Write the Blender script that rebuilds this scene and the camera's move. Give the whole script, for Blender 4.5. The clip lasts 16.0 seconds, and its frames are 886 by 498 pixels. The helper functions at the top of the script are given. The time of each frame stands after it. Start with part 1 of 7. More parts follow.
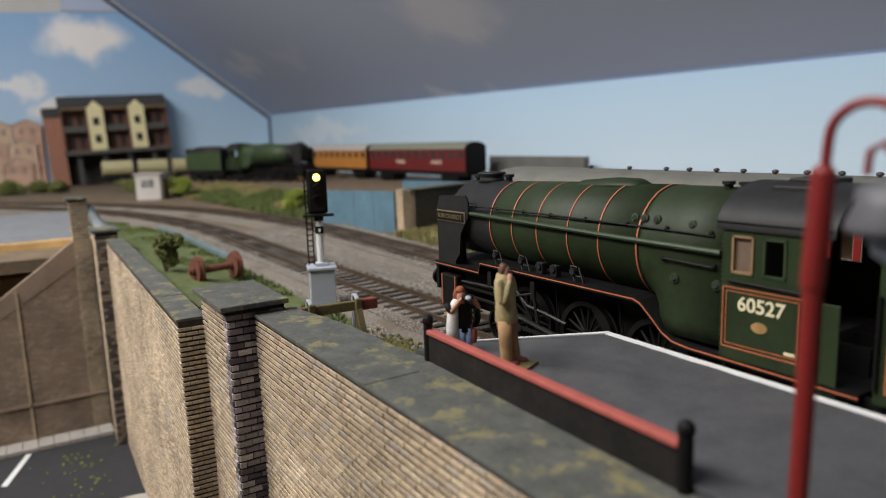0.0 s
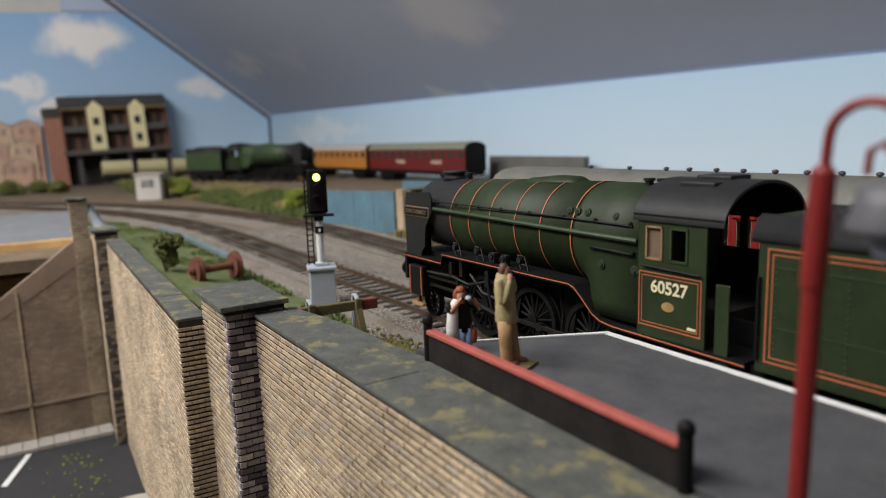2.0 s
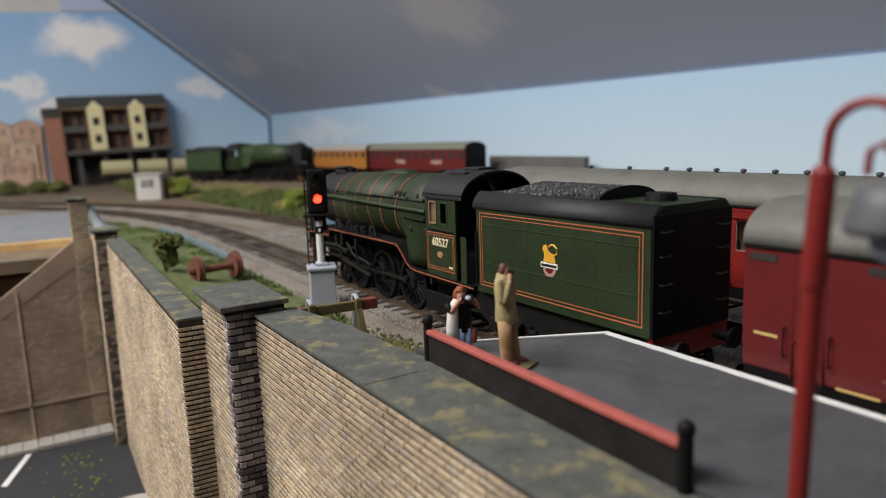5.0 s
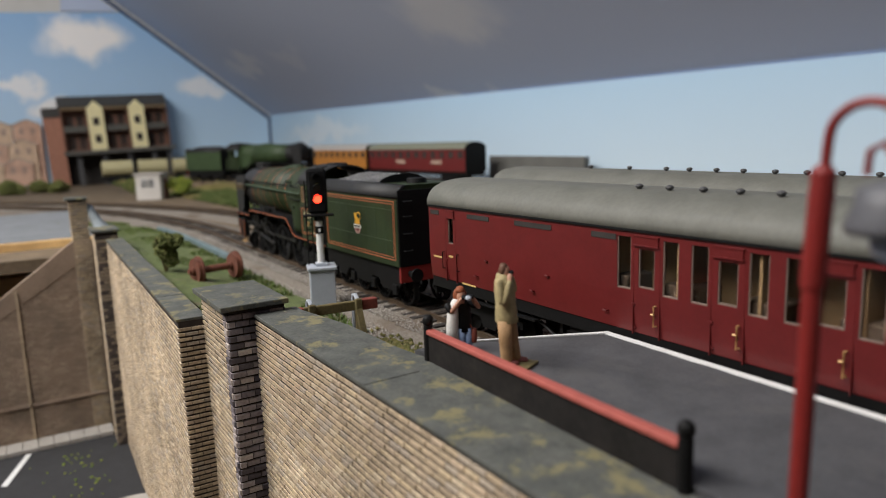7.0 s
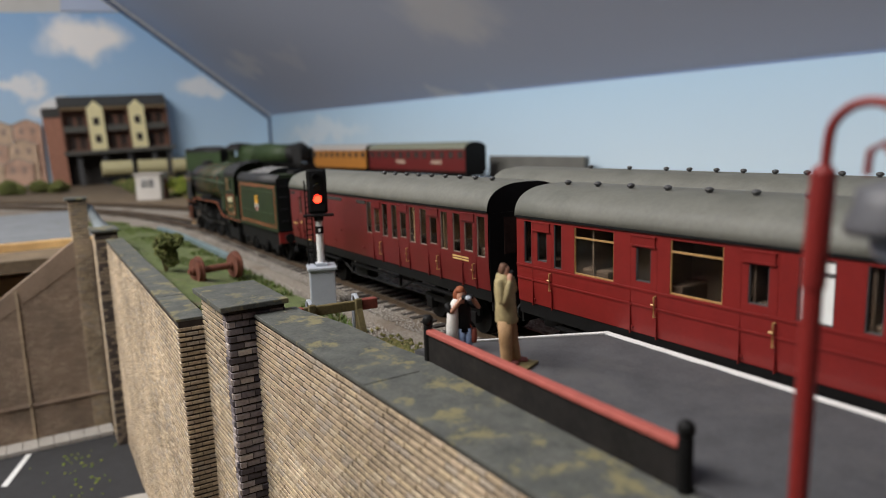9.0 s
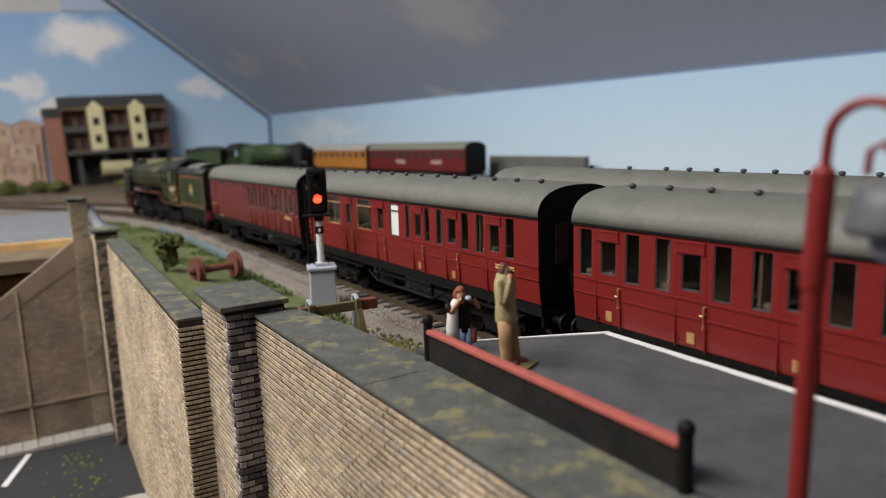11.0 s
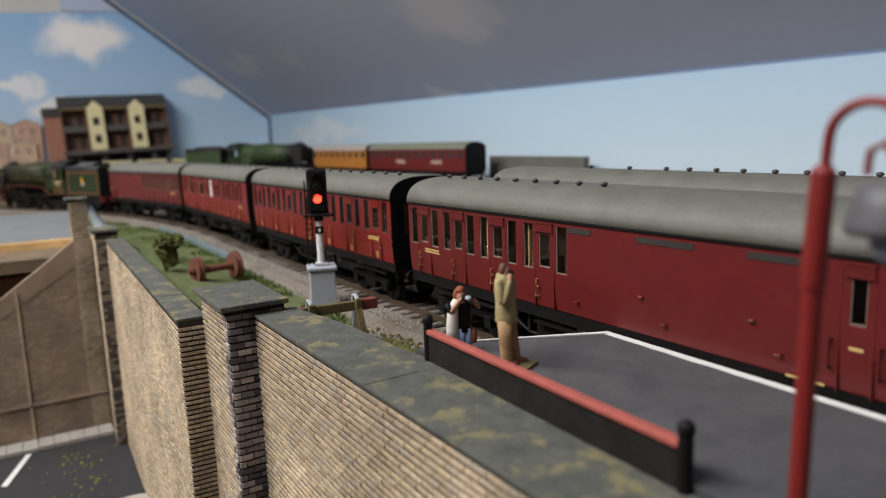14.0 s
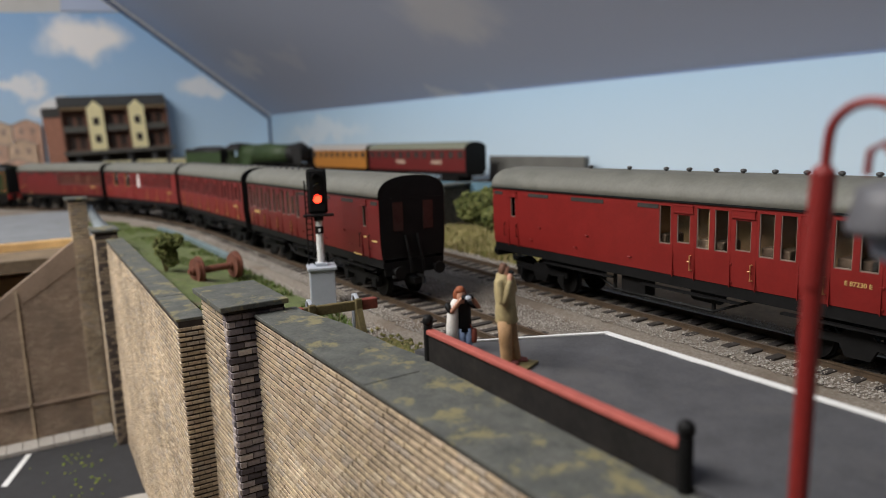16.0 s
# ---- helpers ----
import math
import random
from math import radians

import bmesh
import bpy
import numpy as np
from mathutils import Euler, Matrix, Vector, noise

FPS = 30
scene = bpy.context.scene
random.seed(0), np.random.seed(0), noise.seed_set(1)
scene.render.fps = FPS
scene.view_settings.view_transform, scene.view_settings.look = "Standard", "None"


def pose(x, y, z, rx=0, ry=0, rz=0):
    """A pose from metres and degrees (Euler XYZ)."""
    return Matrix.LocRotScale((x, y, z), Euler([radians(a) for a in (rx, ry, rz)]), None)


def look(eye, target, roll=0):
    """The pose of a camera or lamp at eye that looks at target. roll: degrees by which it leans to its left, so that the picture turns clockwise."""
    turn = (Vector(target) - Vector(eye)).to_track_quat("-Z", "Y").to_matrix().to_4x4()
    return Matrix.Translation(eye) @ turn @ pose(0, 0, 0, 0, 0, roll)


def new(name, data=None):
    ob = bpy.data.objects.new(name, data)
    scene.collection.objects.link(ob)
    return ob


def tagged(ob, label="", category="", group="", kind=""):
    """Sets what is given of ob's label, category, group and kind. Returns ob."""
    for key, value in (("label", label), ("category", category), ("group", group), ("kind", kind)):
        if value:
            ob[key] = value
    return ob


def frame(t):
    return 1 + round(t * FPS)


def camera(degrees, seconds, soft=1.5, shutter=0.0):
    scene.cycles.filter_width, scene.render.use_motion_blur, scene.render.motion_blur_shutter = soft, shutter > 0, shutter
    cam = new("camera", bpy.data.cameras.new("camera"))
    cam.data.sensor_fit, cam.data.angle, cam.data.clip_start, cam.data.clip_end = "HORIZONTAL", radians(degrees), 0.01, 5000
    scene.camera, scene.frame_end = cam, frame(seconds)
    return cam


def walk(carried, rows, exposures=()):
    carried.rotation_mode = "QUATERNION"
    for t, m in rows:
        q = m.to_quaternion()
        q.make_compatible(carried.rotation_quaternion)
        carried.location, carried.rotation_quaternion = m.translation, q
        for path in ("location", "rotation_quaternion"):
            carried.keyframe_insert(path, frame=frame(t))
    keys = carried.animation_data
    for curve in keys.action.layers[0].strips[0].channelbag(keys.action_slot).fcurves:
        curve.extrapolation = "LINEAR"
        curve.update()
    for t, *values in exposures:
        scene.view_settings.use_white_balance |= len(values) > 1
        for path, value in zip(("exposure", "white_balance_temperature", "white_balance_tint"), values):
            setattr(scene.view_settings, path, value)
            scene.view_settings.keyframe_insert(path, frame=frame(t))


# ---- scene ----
# A 1:76 model railway in an attic. z = 0 is the top of the rails of the two main tracks.
cam = camera(66.32, 16.0, soft=0.75)
EYE = Vector((0, 0, 0.0787))
YAW, PITCH = 0.539, 0.1616
AIM = EYE + Vector((-math.cos(YAW) * math.cos(PITCH), math.sin(YAW) * math.cos(PITCH), -math.sin(PITCH)))
still = look(EYE, AIM, -1.816)
cam.data.dof.use_dof = True
cam.data.dof.focus_distance = 0.235
cam.data.dof.aperture_fstop = 13.0
walk(cam, [(0, still), (16, still)], [(0, 0.0), (16, 0.0)])

# ---- light: one long area light added unseen under the ridge, and faint world light
world = bpy.data.worlds.new("room_air")
scene.world = world
world.use_nodes = True
world.node_tree.nodes["Background"].inputs[0].default_value = (0.75, 0.85, 1.0, 1)
world.node_tree.nodes["Background"].inputs[1].default_value = 0.25


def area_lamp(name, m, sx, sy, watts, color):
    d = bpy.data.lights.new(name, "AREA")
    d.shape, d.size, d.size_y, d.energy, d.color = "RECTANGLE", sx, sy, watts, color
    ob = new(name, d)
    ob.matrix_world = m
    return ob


area_lamp("unseen_attic_light", look((-0.50, -0.57, 0.79), (-0.66, 0.25, 0.10)), 1.2, 0.30, 18.3, (1.0, 0.955, 0.905))


# ---- materials
def mat(name, col, rough=0.6, metal=0.0, var=0.15, scale=250, bump=0.15, spec=0.5, fine=6.0, second=None, amount=0.5, dist=0.0003, spots=None):
    m = bpy.data.materials.new(name)
    m.use_nodes = True
    nt = m.node_tree
    b = nt.nodes["Principled BSDF"]
    b.inputs["Roughness"].default_value = rough
    b.inputs["Metallic"].default_value = metal
    b.inputs["Specular IOR Level"].default_value = spec
    tc = nt.nodes.new("ShaderNodeTexCoord")
    n1 = nt.nodes.new("ShaderNodeTexNoise")
    n1.inputs["Scale"].default_value, n1.inputs["Detail"].default_value = scale, 6
    n2 = nt.nodes.new("ShaderNodeTexNoise")
    n2.inputs["Scale"].default_value, n2.inputs["Detail"].default_value = scale * fine, 3
    nt.links.new(tc.outputs["Object"], n1.inputs["Vector"])
    nt.links.new(tc.outputs["Object"], n2.inputs["Vector"])
    mx = nt.nodes.new("ShaderNodeMath")
    mx.operation = "MULTIPLY_ADD"
    nt.links.new(n1.outputs["Fac"], mx.inputs[0])
    mx.inputs[1].default_value = 0.6
    h = nt.nodes.new("ShaderNodeMath")
    h.operation = "MULTIPLY"
    h.inputs[1].default_value = 0.4
    nt.links.new(n2.outputs["Fac"], h.inputs[0])
    nt.links.new(h.outputs[0], mx.inputs[2])
    r = nt.nodes.new("ShaderNodeValToRGB")
    r.color_ramp.elements[0].position, r.color_ramp.elements[1].position = 0.32, 0.68
    lo = [max(0.0, v * (1 - var)) for v in col]
    hi = [min(1.0, v * (1 + var)) for v in col]
    if second:
        lo = [a * (1 - amount) + s * amount for a, s in zip(lo, second)]
    r.color_ramp.elements[0].color, r.color_ramp.elements[1].color = (*lo, 1), (*hi, 1)
    nt.links.new(mx.outputs[0], r.inputs["Fac"])
    tone = r.outputs["Color"]
    if spots:
        # patches of another colour with uneven edges
        n4 = nt.nodes.new("ShaderNodeTexNoise")
        n4.inputs["Scale"].default_value, n4.inputs["Detail"].default_value, n4.inputs["Roughness"].default_value = spots[1], 8, 0.7
        nt.links.new(tc.outputs["Object"], n4.inputs["Vector"])
        e = nt.nodes.new("ShaderNodeMapRange")
        e.inputs["From Min"].default_value, e.inputs["From Max"].default_value = spots[2], spots[2] + 0.08
        e.inputs["To Max"].default_value = 0.8
        nt.links.new(n4.outputs["Fac"], e.inputs["Value"])
        sm = nt.nodes.new("ShaderNodeMix")
        sm.data_type = "RGBA"
        sm.inputs["B"].default_value = (*spots[0], 1)
        nt.links.new(e.outputs[0], sm.inputs["Factor"])
        nt.links.new(tone, sm.inputs["A"])
        tone = sm.outputs["Result"]
    info = nt.nodes.new("ShaderNodeObjectInfo")
    hs = nt.nodes.new("ShaderNodeHueSaturation")
    mr = nt.nodes.new("ShaderNodeMapRange")
    mr.inputs["To Min"].default_value, mr.inputs["To Max"].default_value = 0.96, 1.04
    nt.links.new(info.outputs["Random"], mr.inputs["Value"])
    nt.links.new(mr.outputs[0], hs.inputs["Value"])
    nt.links.new(tone, hs.inputs["Color"])
    nt.links.new(hs.outputs["Color"], b.inputs["Base Color"])
    if bump:
        bp = nt.nodes.new("ShaderNodeBump")
        bp.inputs["Strength"].default_value, bp.inputs["Distance"].default_value = bump, dist
        nt.links.new(mx.outputs[0], bp.inputs["Height"])
        nt.links.new(bp.outputs["Normal"], b.inputs["Normal"])
    return m


def island_mat(name, cols, rough=0.8, scale=400, bump=0.3, mottle=0.4):
    """Pieces in one mesh, each with a colour of its own."""
    m = mat(name, cols[0], rough, 0, 0.2, scale, bump)
    nt = m.node_tree
    b = nt.nodes["Principled BSDF"]
    g = nt.nodes.new("ShaderNodeNewGeometry")
    info = nt.nodes.new("ShaderNodeObjectInfo")
    add = nt.nodes.new("ShaderNodeMath")
    add.operation = "ADD"
    nt.links.new(g.outputs["Random Per Island"], add.inputs[0])
    nt.links.new(info.outputs["Random"], add.inputs[1])
    fr = nt.nodes.new("ShaderNodeMath")
    fr.operation = "FRACT"
    nt.links.new(add.outputs[0], fr.inputs[0])
    r = nt.nodes.new("ShaderNodeValToRGB")
    r.color_ramp.interpolation = "CONSTANT"
    while len(r.color_ramp.elements) < len(cols):
        r.color_ramp.elements.new(0.5)
    for i, (e, c) in enumerate(zip(r.color_ramp.elements, cols)):
        e.position, e.color = i / len(cols), (*c, 1)
    nt.links.new(fr.outputs[0], r.inputs["Fac"])
    n = nt.nodes.new("ShaderNodeTexNoise")
    n.inputs["Scale"].default_value = 900
    n3 = nt.nodes.new("ShaderNodeTexNoise")
    n3.inputs["Scale"].default_value = 25
    ad = nt.nodes.new("ShaderNodeMath")
    ad.operation = "ADD"
    nt.links.new(n.outputs["Fac"], ad.inputs[0])
    nt.links.new(n3.outputs["Fac"], ad.inputs[1])
    tc = nt.nodes.new("ShaderNodeTexCoord")
    nt.links.new(tc.outputs["Object"], n.inputs["Vector"])
    nt.links.new(tc.outputs["Object"], n3.inputs["Vector"])
    mr = nt.nodes.new("ShaderNodeMapRange")
    mr.inputs["From Min"].default_value, mr.inputs["From Max"].default_value = 0.5, 1.5
    mr.inputs["To Min"].default_value, mr.inputs["To Max"].default_value = 1 - mottle, 1 + mottle
    nt.links.new(ad.outputs[0], mr.inputs["Value"])
    hs = nt.nodes.new("ShaderNodeHueSaturation")
    nt.links.new(mr.outputs[0], hs.inputs["Value"])
    nt.links.new(r.outputs["Color"], hs.inputs["Color"])
    nt.links.new(hs.outputs["Color"], b.inputs["Base Color"])
    return m


def soot(m):
    """Broad uneven soot stains over a brick material."""
    nt = m.node_tree
    b = nt.nodes["Principled BSDF"]
    src = b.inputs["Base Color"].links[0].from_socket
    tc = nt.nodes.new("ShaderNodeTexCoord")
    n = nt.nodes.new("ShaderNodeTexNoise")
    n.inputs["Scale"].default_value, n.inputs["Detail"].default_value = 17, 5
    nt.links.new(tc.outputs["Object"], n.inputs["Vector"])
    r = nt.nodes.new("ShaderNodeMapRange")
    r.inputs["From Min"].default_value, r.inputs["From Max"].default_value, r.inputs["To Max"].default_value = 0.46, 0.66, 0.7
    nt.links.new(n.outputs["Fac"], r.inputs["Value"])
    mx = nt.nodes.new("ShaderNodeMix")
    mx.data_type = "RGBA"
    mx.inputs["B"].default_value = (0.075, 0.062, 0.05, 1)
    nt.links.new(r.outputs[0], mx.inputs["Factor"])
    nt.links.new(src, mx.inputs["A"])
    nt.links.new(mx.outputs["Result"], b.inputs["Base Color"])
    return m


def glow(name, col, strength):
    m = bpy.data.materials.new(name)
    m.use_nodes = True
    b = m.node_tree.nodes["Principled BSDF"]
    b.inputs["Base Color"].default_value = (*col, 1)
    b.inputs["Emission Color"].default_value = (*col, 1)
    b.inputs["Emission Strength"].default_value = strength
    return m


def glass_mat(name, col, rough=0.08):
    m = bpy.data.materials.new(name)
    m.use_nodes = True
    b = m.node_tree.nodes["Principled BSDF"]
    b.inputs["Base Color"].default_value = (*col, 1)
    b.inputs["Roughness"].default_value = rough
    b.inputs["Transmission Weight"].default_value = 1.0
    b.inputs["IOR"].default_value = 1.3
    return m


def sky_mat(name, low, high, z0, z1, clouds):
    """Printed sky: a fade from low to high, and a few soft clouds, each (x, y, z, radius along, radius up, strength)."""
    m = bpy.data.materials.new(name)
    m.use_nodes = True
    nt = m.node_tree
    b = nt.nodes["Principled BSDF"]
    b.inputs["Roughness"].default_value = 0.7
    b.inputs["Specular IOR Level"].default_value = 0.2
    g = nt.nodes.new("ShaderNodeTexCoord")
    nz = nt.nodes.new("ShaderNodeTexNoise")
    nz.inputs["Scale"].default_value, nz.inputs["Detail"].default_value = 14, 5
    nt.links.new(g.outputs["Object"], nz.inputs["Vector"])
    sub = nt.nodes.new("ShaderNodeVectorMath")
    sub.operation = "MULTIPLY_ADD"
    sub.inputs[1].default_value = (0.11, 0.11, 0.11)
    nt.links.new(nz.outputs["Color"], sub.inputs[0])
    nt.links.new(g.outputs["Object"], sub.inputs[2])
    sep = nt.nodes.new("ShaderNodeSeparateXYZ")
    nt.links.new(g.outputs["Object"], sep.inputs[0])
    mr = nt.nodes.new("ShaderNodeMapRange")
    mr.inputs["From Min"].default_value, mr.inputs["From Max"].default_value = z0, z1
    nt.links.new(sep.outputs["Z"], mr.inputs["Value"])
    mix = nt.nodes.new("ShaderNodeMix")
    mix.data_type = "RGBA"
    mix.inputs["A"].default_value, mix.inputs["B"].default_value = (*low, 1), (*high, 1)
    nt.links.new(mr.outputs[0], mix.inputs["Factor"])
    last = mix.outputs["Result"]
    for x, y, z, ra, ru, k in clouds:
        mp = nt.nodes.new("ShaderNodeVectorMath")
        mp.operation = "SUBTRACT"
        mp.inputs[1].default_value = (x + 0.055, y + 0.055, z + 0.055)
        nt.links.new(sub.outputs[0], mp.inputs[0])
        sc = nt.nodes.new("ShaderNodeVectorMath")
        sc.operation = "MULTIPLY"
        sc.inputs[1].default_value = (1 / ra, 1 / ra, 1 / ru)
        nt.links.new(mp.outputs[0], sc.inputs[0])
        ln = nt.nodes.new("ShaderNodeVectorMath")
        ln.operation = "LENGTH"
        nt.links.new(sc.outputs[0], ln.inputs[0])
        q = nt.nodes.new("ShaderNodeMapRange")
        q.interpolation_type = "SMOOTHSTEP"
        q.inputs["From Min"].default_value, q.inputs["From Max"].default_value = 1.0, 0.35
        q.inputs["To Max"].default_value = k
        nt.links.new(ln.outputs["Value"], q.inputs["Value"])
        cm = nt.nodes.new("ShaderNodeMix")
        cm.data_type = "RGBA"
        cm.inputs["B"].default_value = (0.92, 0.90, 0.89, 1)
        nt.links.new(q.outputs[0], cm.inputs["Factor"])
        nt.links.new(last, cm.inputs["A"])
        last = cm.outputs["Result"]
    nt.links.new(last, b.inputs["Base Color"])
    return m


M_GREEN = mat("loco_green", (0.0185, 0.031, 0.0098), 0.55, 0, 0.3, 90, 0.08, spec=0.35)
M_GREEN2 = mat("roof_green", (0.030, 0.052, 0.022), 0.45, 0, 0.15, 150, 0.05)
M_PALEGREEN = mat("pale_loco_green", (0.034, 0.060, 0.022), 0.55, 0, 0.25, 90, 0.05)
M_BLACK = mat("weathered_black", (0.0048, 0.0046, 0.0048), 0.6, 0, 0.5, 200, 0.15, spec=0.25)
M_SMOKE = mat("smokebox_grey", (0.016, 0.016, 0.0165), 0.55, 0, 0.3, 160, 0.12, spec=0.35)
M_STEEL = mat("rod_steel", (0.028, 0.026, 0.024), 0.45, 0.6, 0.3, 300, 0.05)
M_ORANGE = mat("orange_lining", (0.46, 0.13, 0.055), 0.5, 0, 0.12, 500, 0)
M_CREAMTXT = mat("cream_lettering", (0.78, 0.70, 0.46), 0.5, 0, 0.05, 500, 0)
M_GOLD = mat("gold_lettering", (0.62, 0.44, 0.16), 0.5, 0, 0.1, 500, 0)
M_BRASS = mat("brass_fitting", (0.50, 0.30, 0.12), 0.4, 0.3, 0.2, 500, 0.05)
M_OLDBRASS = mat("tarnished_brass", (0.20, 0.145, 0.08), 0.5, 0.2, 0.2, 500, 0.05)
M_MAROON = mat("maroon_paint", (0.128, 0.0135, 0.0135), 0.38, 0, 0.12, 120, 0.04)
M_MAROON2 = mat("bright_maroon_paint", (0.192, 0.0145, 0.0125), 0.38, 0, 0.10, 120, 0.04)
M_ROOF = mat("coach_roof_grey", (0.138, 0.137, 0.117), 0.6, 0, 0.16, 120, 0.08, spots=((0.105, 0.108, 0.09), 22, 0.53))
M_VENT = mat("vent_dark_grey", (0.06, 0.06, 0.062), 0.5, 0, 0.2, 400, 0.05)
M_GLASS = glass_mat("window_glass", (0.8, 0.82, 0.8))
M_TAN = mat("compartment_tan", (0.25, 0.15, 0.075), 0.7, 0, 0.2, 150, 0.05)
M_SEAT = mat("seat_brown", (0.07, 0.042, 0.026), 0.8, 0, 0.2, 150, 0.05)
M_DARKIN = mat("interior_dark", (0.03, 0.025, 0.022), 0.8, 0, 0.3, 150, 0)
M_ENDPANE = mat("brown_end_pane", (0.045, 0.026, 0.023), 0.2, 0, 0.2, 150, 0)
M_WHITE = mat("white_paint", (0.78, 0.78, 0.76), 0.55, 0, 0.06, 300, 0.08)
M_EDGE = mat("pale_edging", (0.26, 0.20, 0.165), 0.4, 0.2, 0.1, 500, 0)
M_RED = mat("red_paint", (0.22, 0.017, 0.014), 0.45, 0, 0.12, 200, 0.06)
M_COAL = island_mat("coal", [(0.016, 0.016, 0.017), (0.03, 0.03, 0.032), (0.055, 0.055, 0.058), (0.022, 0.022, 0.023)], 0.35, 800, 0.3)
M_RAIL = mat("rusty_rail", (0.098, 0.068, 0.044), 0.5, 0.3, 0.35, 300, 0.1)
M_SLEEPER = mat("sleeper", (0.035, 0.028, 0.024), 0.85, 0, 0.4, 300, 0.4)
M_BALLAST = mat("ballast_bed", (0.205, 0.18, 0.15), 0.95, 0, 0.35, 900, 0.8, second=(0.13, 0.105, 0.08), amount=0.6, dist=0.0008, spots=((0.14, 0.108, 0.08), 16, 0.52))
M_STONES = island_mat("ballast_stones", [(0.36, 0.335, 0.30), (0.30, 0.275, 0.24), (0.43, 0.40, 0.36), (0.24, 0.21, 0.18), (0.33, 0.30, 0.26)], 0.95, 900, 0.3)
M_EARTH = mat("earth", (0.16, 0.115, 0.07), 0.95, 0, 0.35, 60, 0.6, second=(0.10, 0.075, 0.05), dist=0.001)
M_GRASS = mat("grass_mat", (0.105, 0.135, 0.042), 0.95, 0, 0.35, 160, 0.9, second=(0.075, 0.08, 0.035), dist=0.0015, spots=((0.15, 0.125, 0.07), 40, 0.56))
M_STRAW = mat("straw_grass", (0.33, 0.28, 0.12), 0.95, 0, 0.3, 60, 0.8, second=(0.16, 0.17, 0.05), dist=0.0015)
M_TUFT = island_mat("grass_tufts", [(0.10, 0.16, 0.035), (0.13, 0.18, 0.05), (0.16, 0.20, 0.06), (0.08, 0.12, 0.03), (0.18, 0.18, 0.07)], 0.9, 500, 0.2)
M_STRAWTUFT = island_mat("dry_tufts", [(0.36, 0.30, 0.13), (0.28, 0.25, 0.09), (0.20, 0.20, 0.06), (0.42, 0.35, 0.17)], 0.9, 500, 0.2)
M_MOSS = island_mat("moss_clumps", [(0.13, 0.13, 0.035), (0.17, 0.155, 0.05), (0.10, 0.10, 0.03), (0.20, 0.17, 0.07)], 0.95, 500, 0.3)
M_LEAF = island_mat("bush_leaves", [(0.12, 0.14, 0.035), (0.17, 0.19, 0.055), (0.08, 0.10, 0.028), (0.21, 0.22, 0.075)], 0.9, 500, 0.2)
M_LEAFY = island_mat("yellow_leaves", [(0.20, 0.26, 0.03), (0.30, 0.34, 0.04), (0.12, 0.18, 0.03), (0.26, 0.30, 0.05)], 0.9, 500, 0.2)
M_BRICKS = island_mat("buff_bricks", [(0.46, 0.352, 0.235), (0.41, 0.318, 0.212), (0.51, 0.41, 0.285), (0.34, 0.262, 0.178), (0.44, 0.338, 0.235), (0.48, 0.372, 0.24), (0.39, 0.32, 0.245)], 0.85, 900, 0.4, 0.6)
M_QUOIN = island_mat("blue_bricks", [(0.20, 0.17, 0.18), (0.36, 0.31, 0.30), (0.10, 0.085, 0.095), (0.46, 0.39, 0.35), (0.26, 0.22, 0.22)], 0.7, 900, 0.3)
M_MORTAR = mat("mortar", (0.036, 0.027, 0.021), 0.95, 0, 0.3, 300, 0.3)
M_COPING = mat("coping_slate", (0.088, 0.089, 0.078), 0.75, 0, 0.4, 160, 0.6, second=(0.05, 0.06, 0.055), amount=0.5, dist=0.0006, spots=((0.24, 0.21, 0.10), 90, 0.53))
M_BOARD = mat("scuffed_black_board", (0.013, 0.011, 0.010), 0.7, 0, 0.6, 90, 0.5, spec=0.3, spots=((0.030, 0.026, 0.022), 120, 0.58))
M_PLAT = mat("platform_tarmac", (0.066, 0.066, 0.071), 0.85, 0, 0.28, 130, 0.5, fine=9.0, spots=((0.088, 0.086, 0.088), 34, 0.54))
M_ASPHALT = mat("asphalt", (0.028, 0.028, 0.030), 0.85, 0, 0.2, 80, 0.3)
M_KERB = mat("kerb_stone", (0.42, 0.39, 0.35), 0.85, 0, 0.15, 120, 0.2)
M_ROAD = mat("road_grey", (0.19, 0.20, 0.21), 0.9, 0, 0.15, 30, 0.2)
M_PINE = mat("bare_pine", (0.82, 0.54, 0.23), 0.6, 0, 0.2, 12, 0.1, second=(0.40, 0.2, 0.07))
M_RUST = mat("rust", (0.15, 0.050, 0.028), 0.85, 0, 0.35, 300, 0.4, second=(0.08, 0.03, 0.02))
M_TIMBER = mat("weathered_timber", (0.13, 0.10, 0.04), 0.85, 0, 0.35, 200, 0.3, second=(0.08, 0.07, 0.03))
M_BUFRED = mat("faded_red_timber", (0.20, 0.045, 0.03), 0.8, 0, 0.35, 200, 0.3)
M_SIGGREY = mat("signal_box_grey", (0.40, 0.43, 0.48), 0.6, 0, 0.06, 200, 0.1)
M_BLUEF = mat("blue_hoarding", (0.10, 0.19, 0.25), 0.8, 0, 0.2, 60, 0.2)
M_SKYG = sky_mat("sky_gable", (0.52, 0.70, 0.87), (0.28, 0.47, 0.74), 0.08, 0.42, [(-1.9, 0.146, 0.345, 0.125, 0.062, 1.0), (-1.9, 0.0, 0.23, 0.08, 0.03, 0.8), (-1.9, 0.407, 0.232, 0.06, 0.03, 0.7), (-1.9, 0.06, 0.175, 0.08, 0.04, 0.9)])
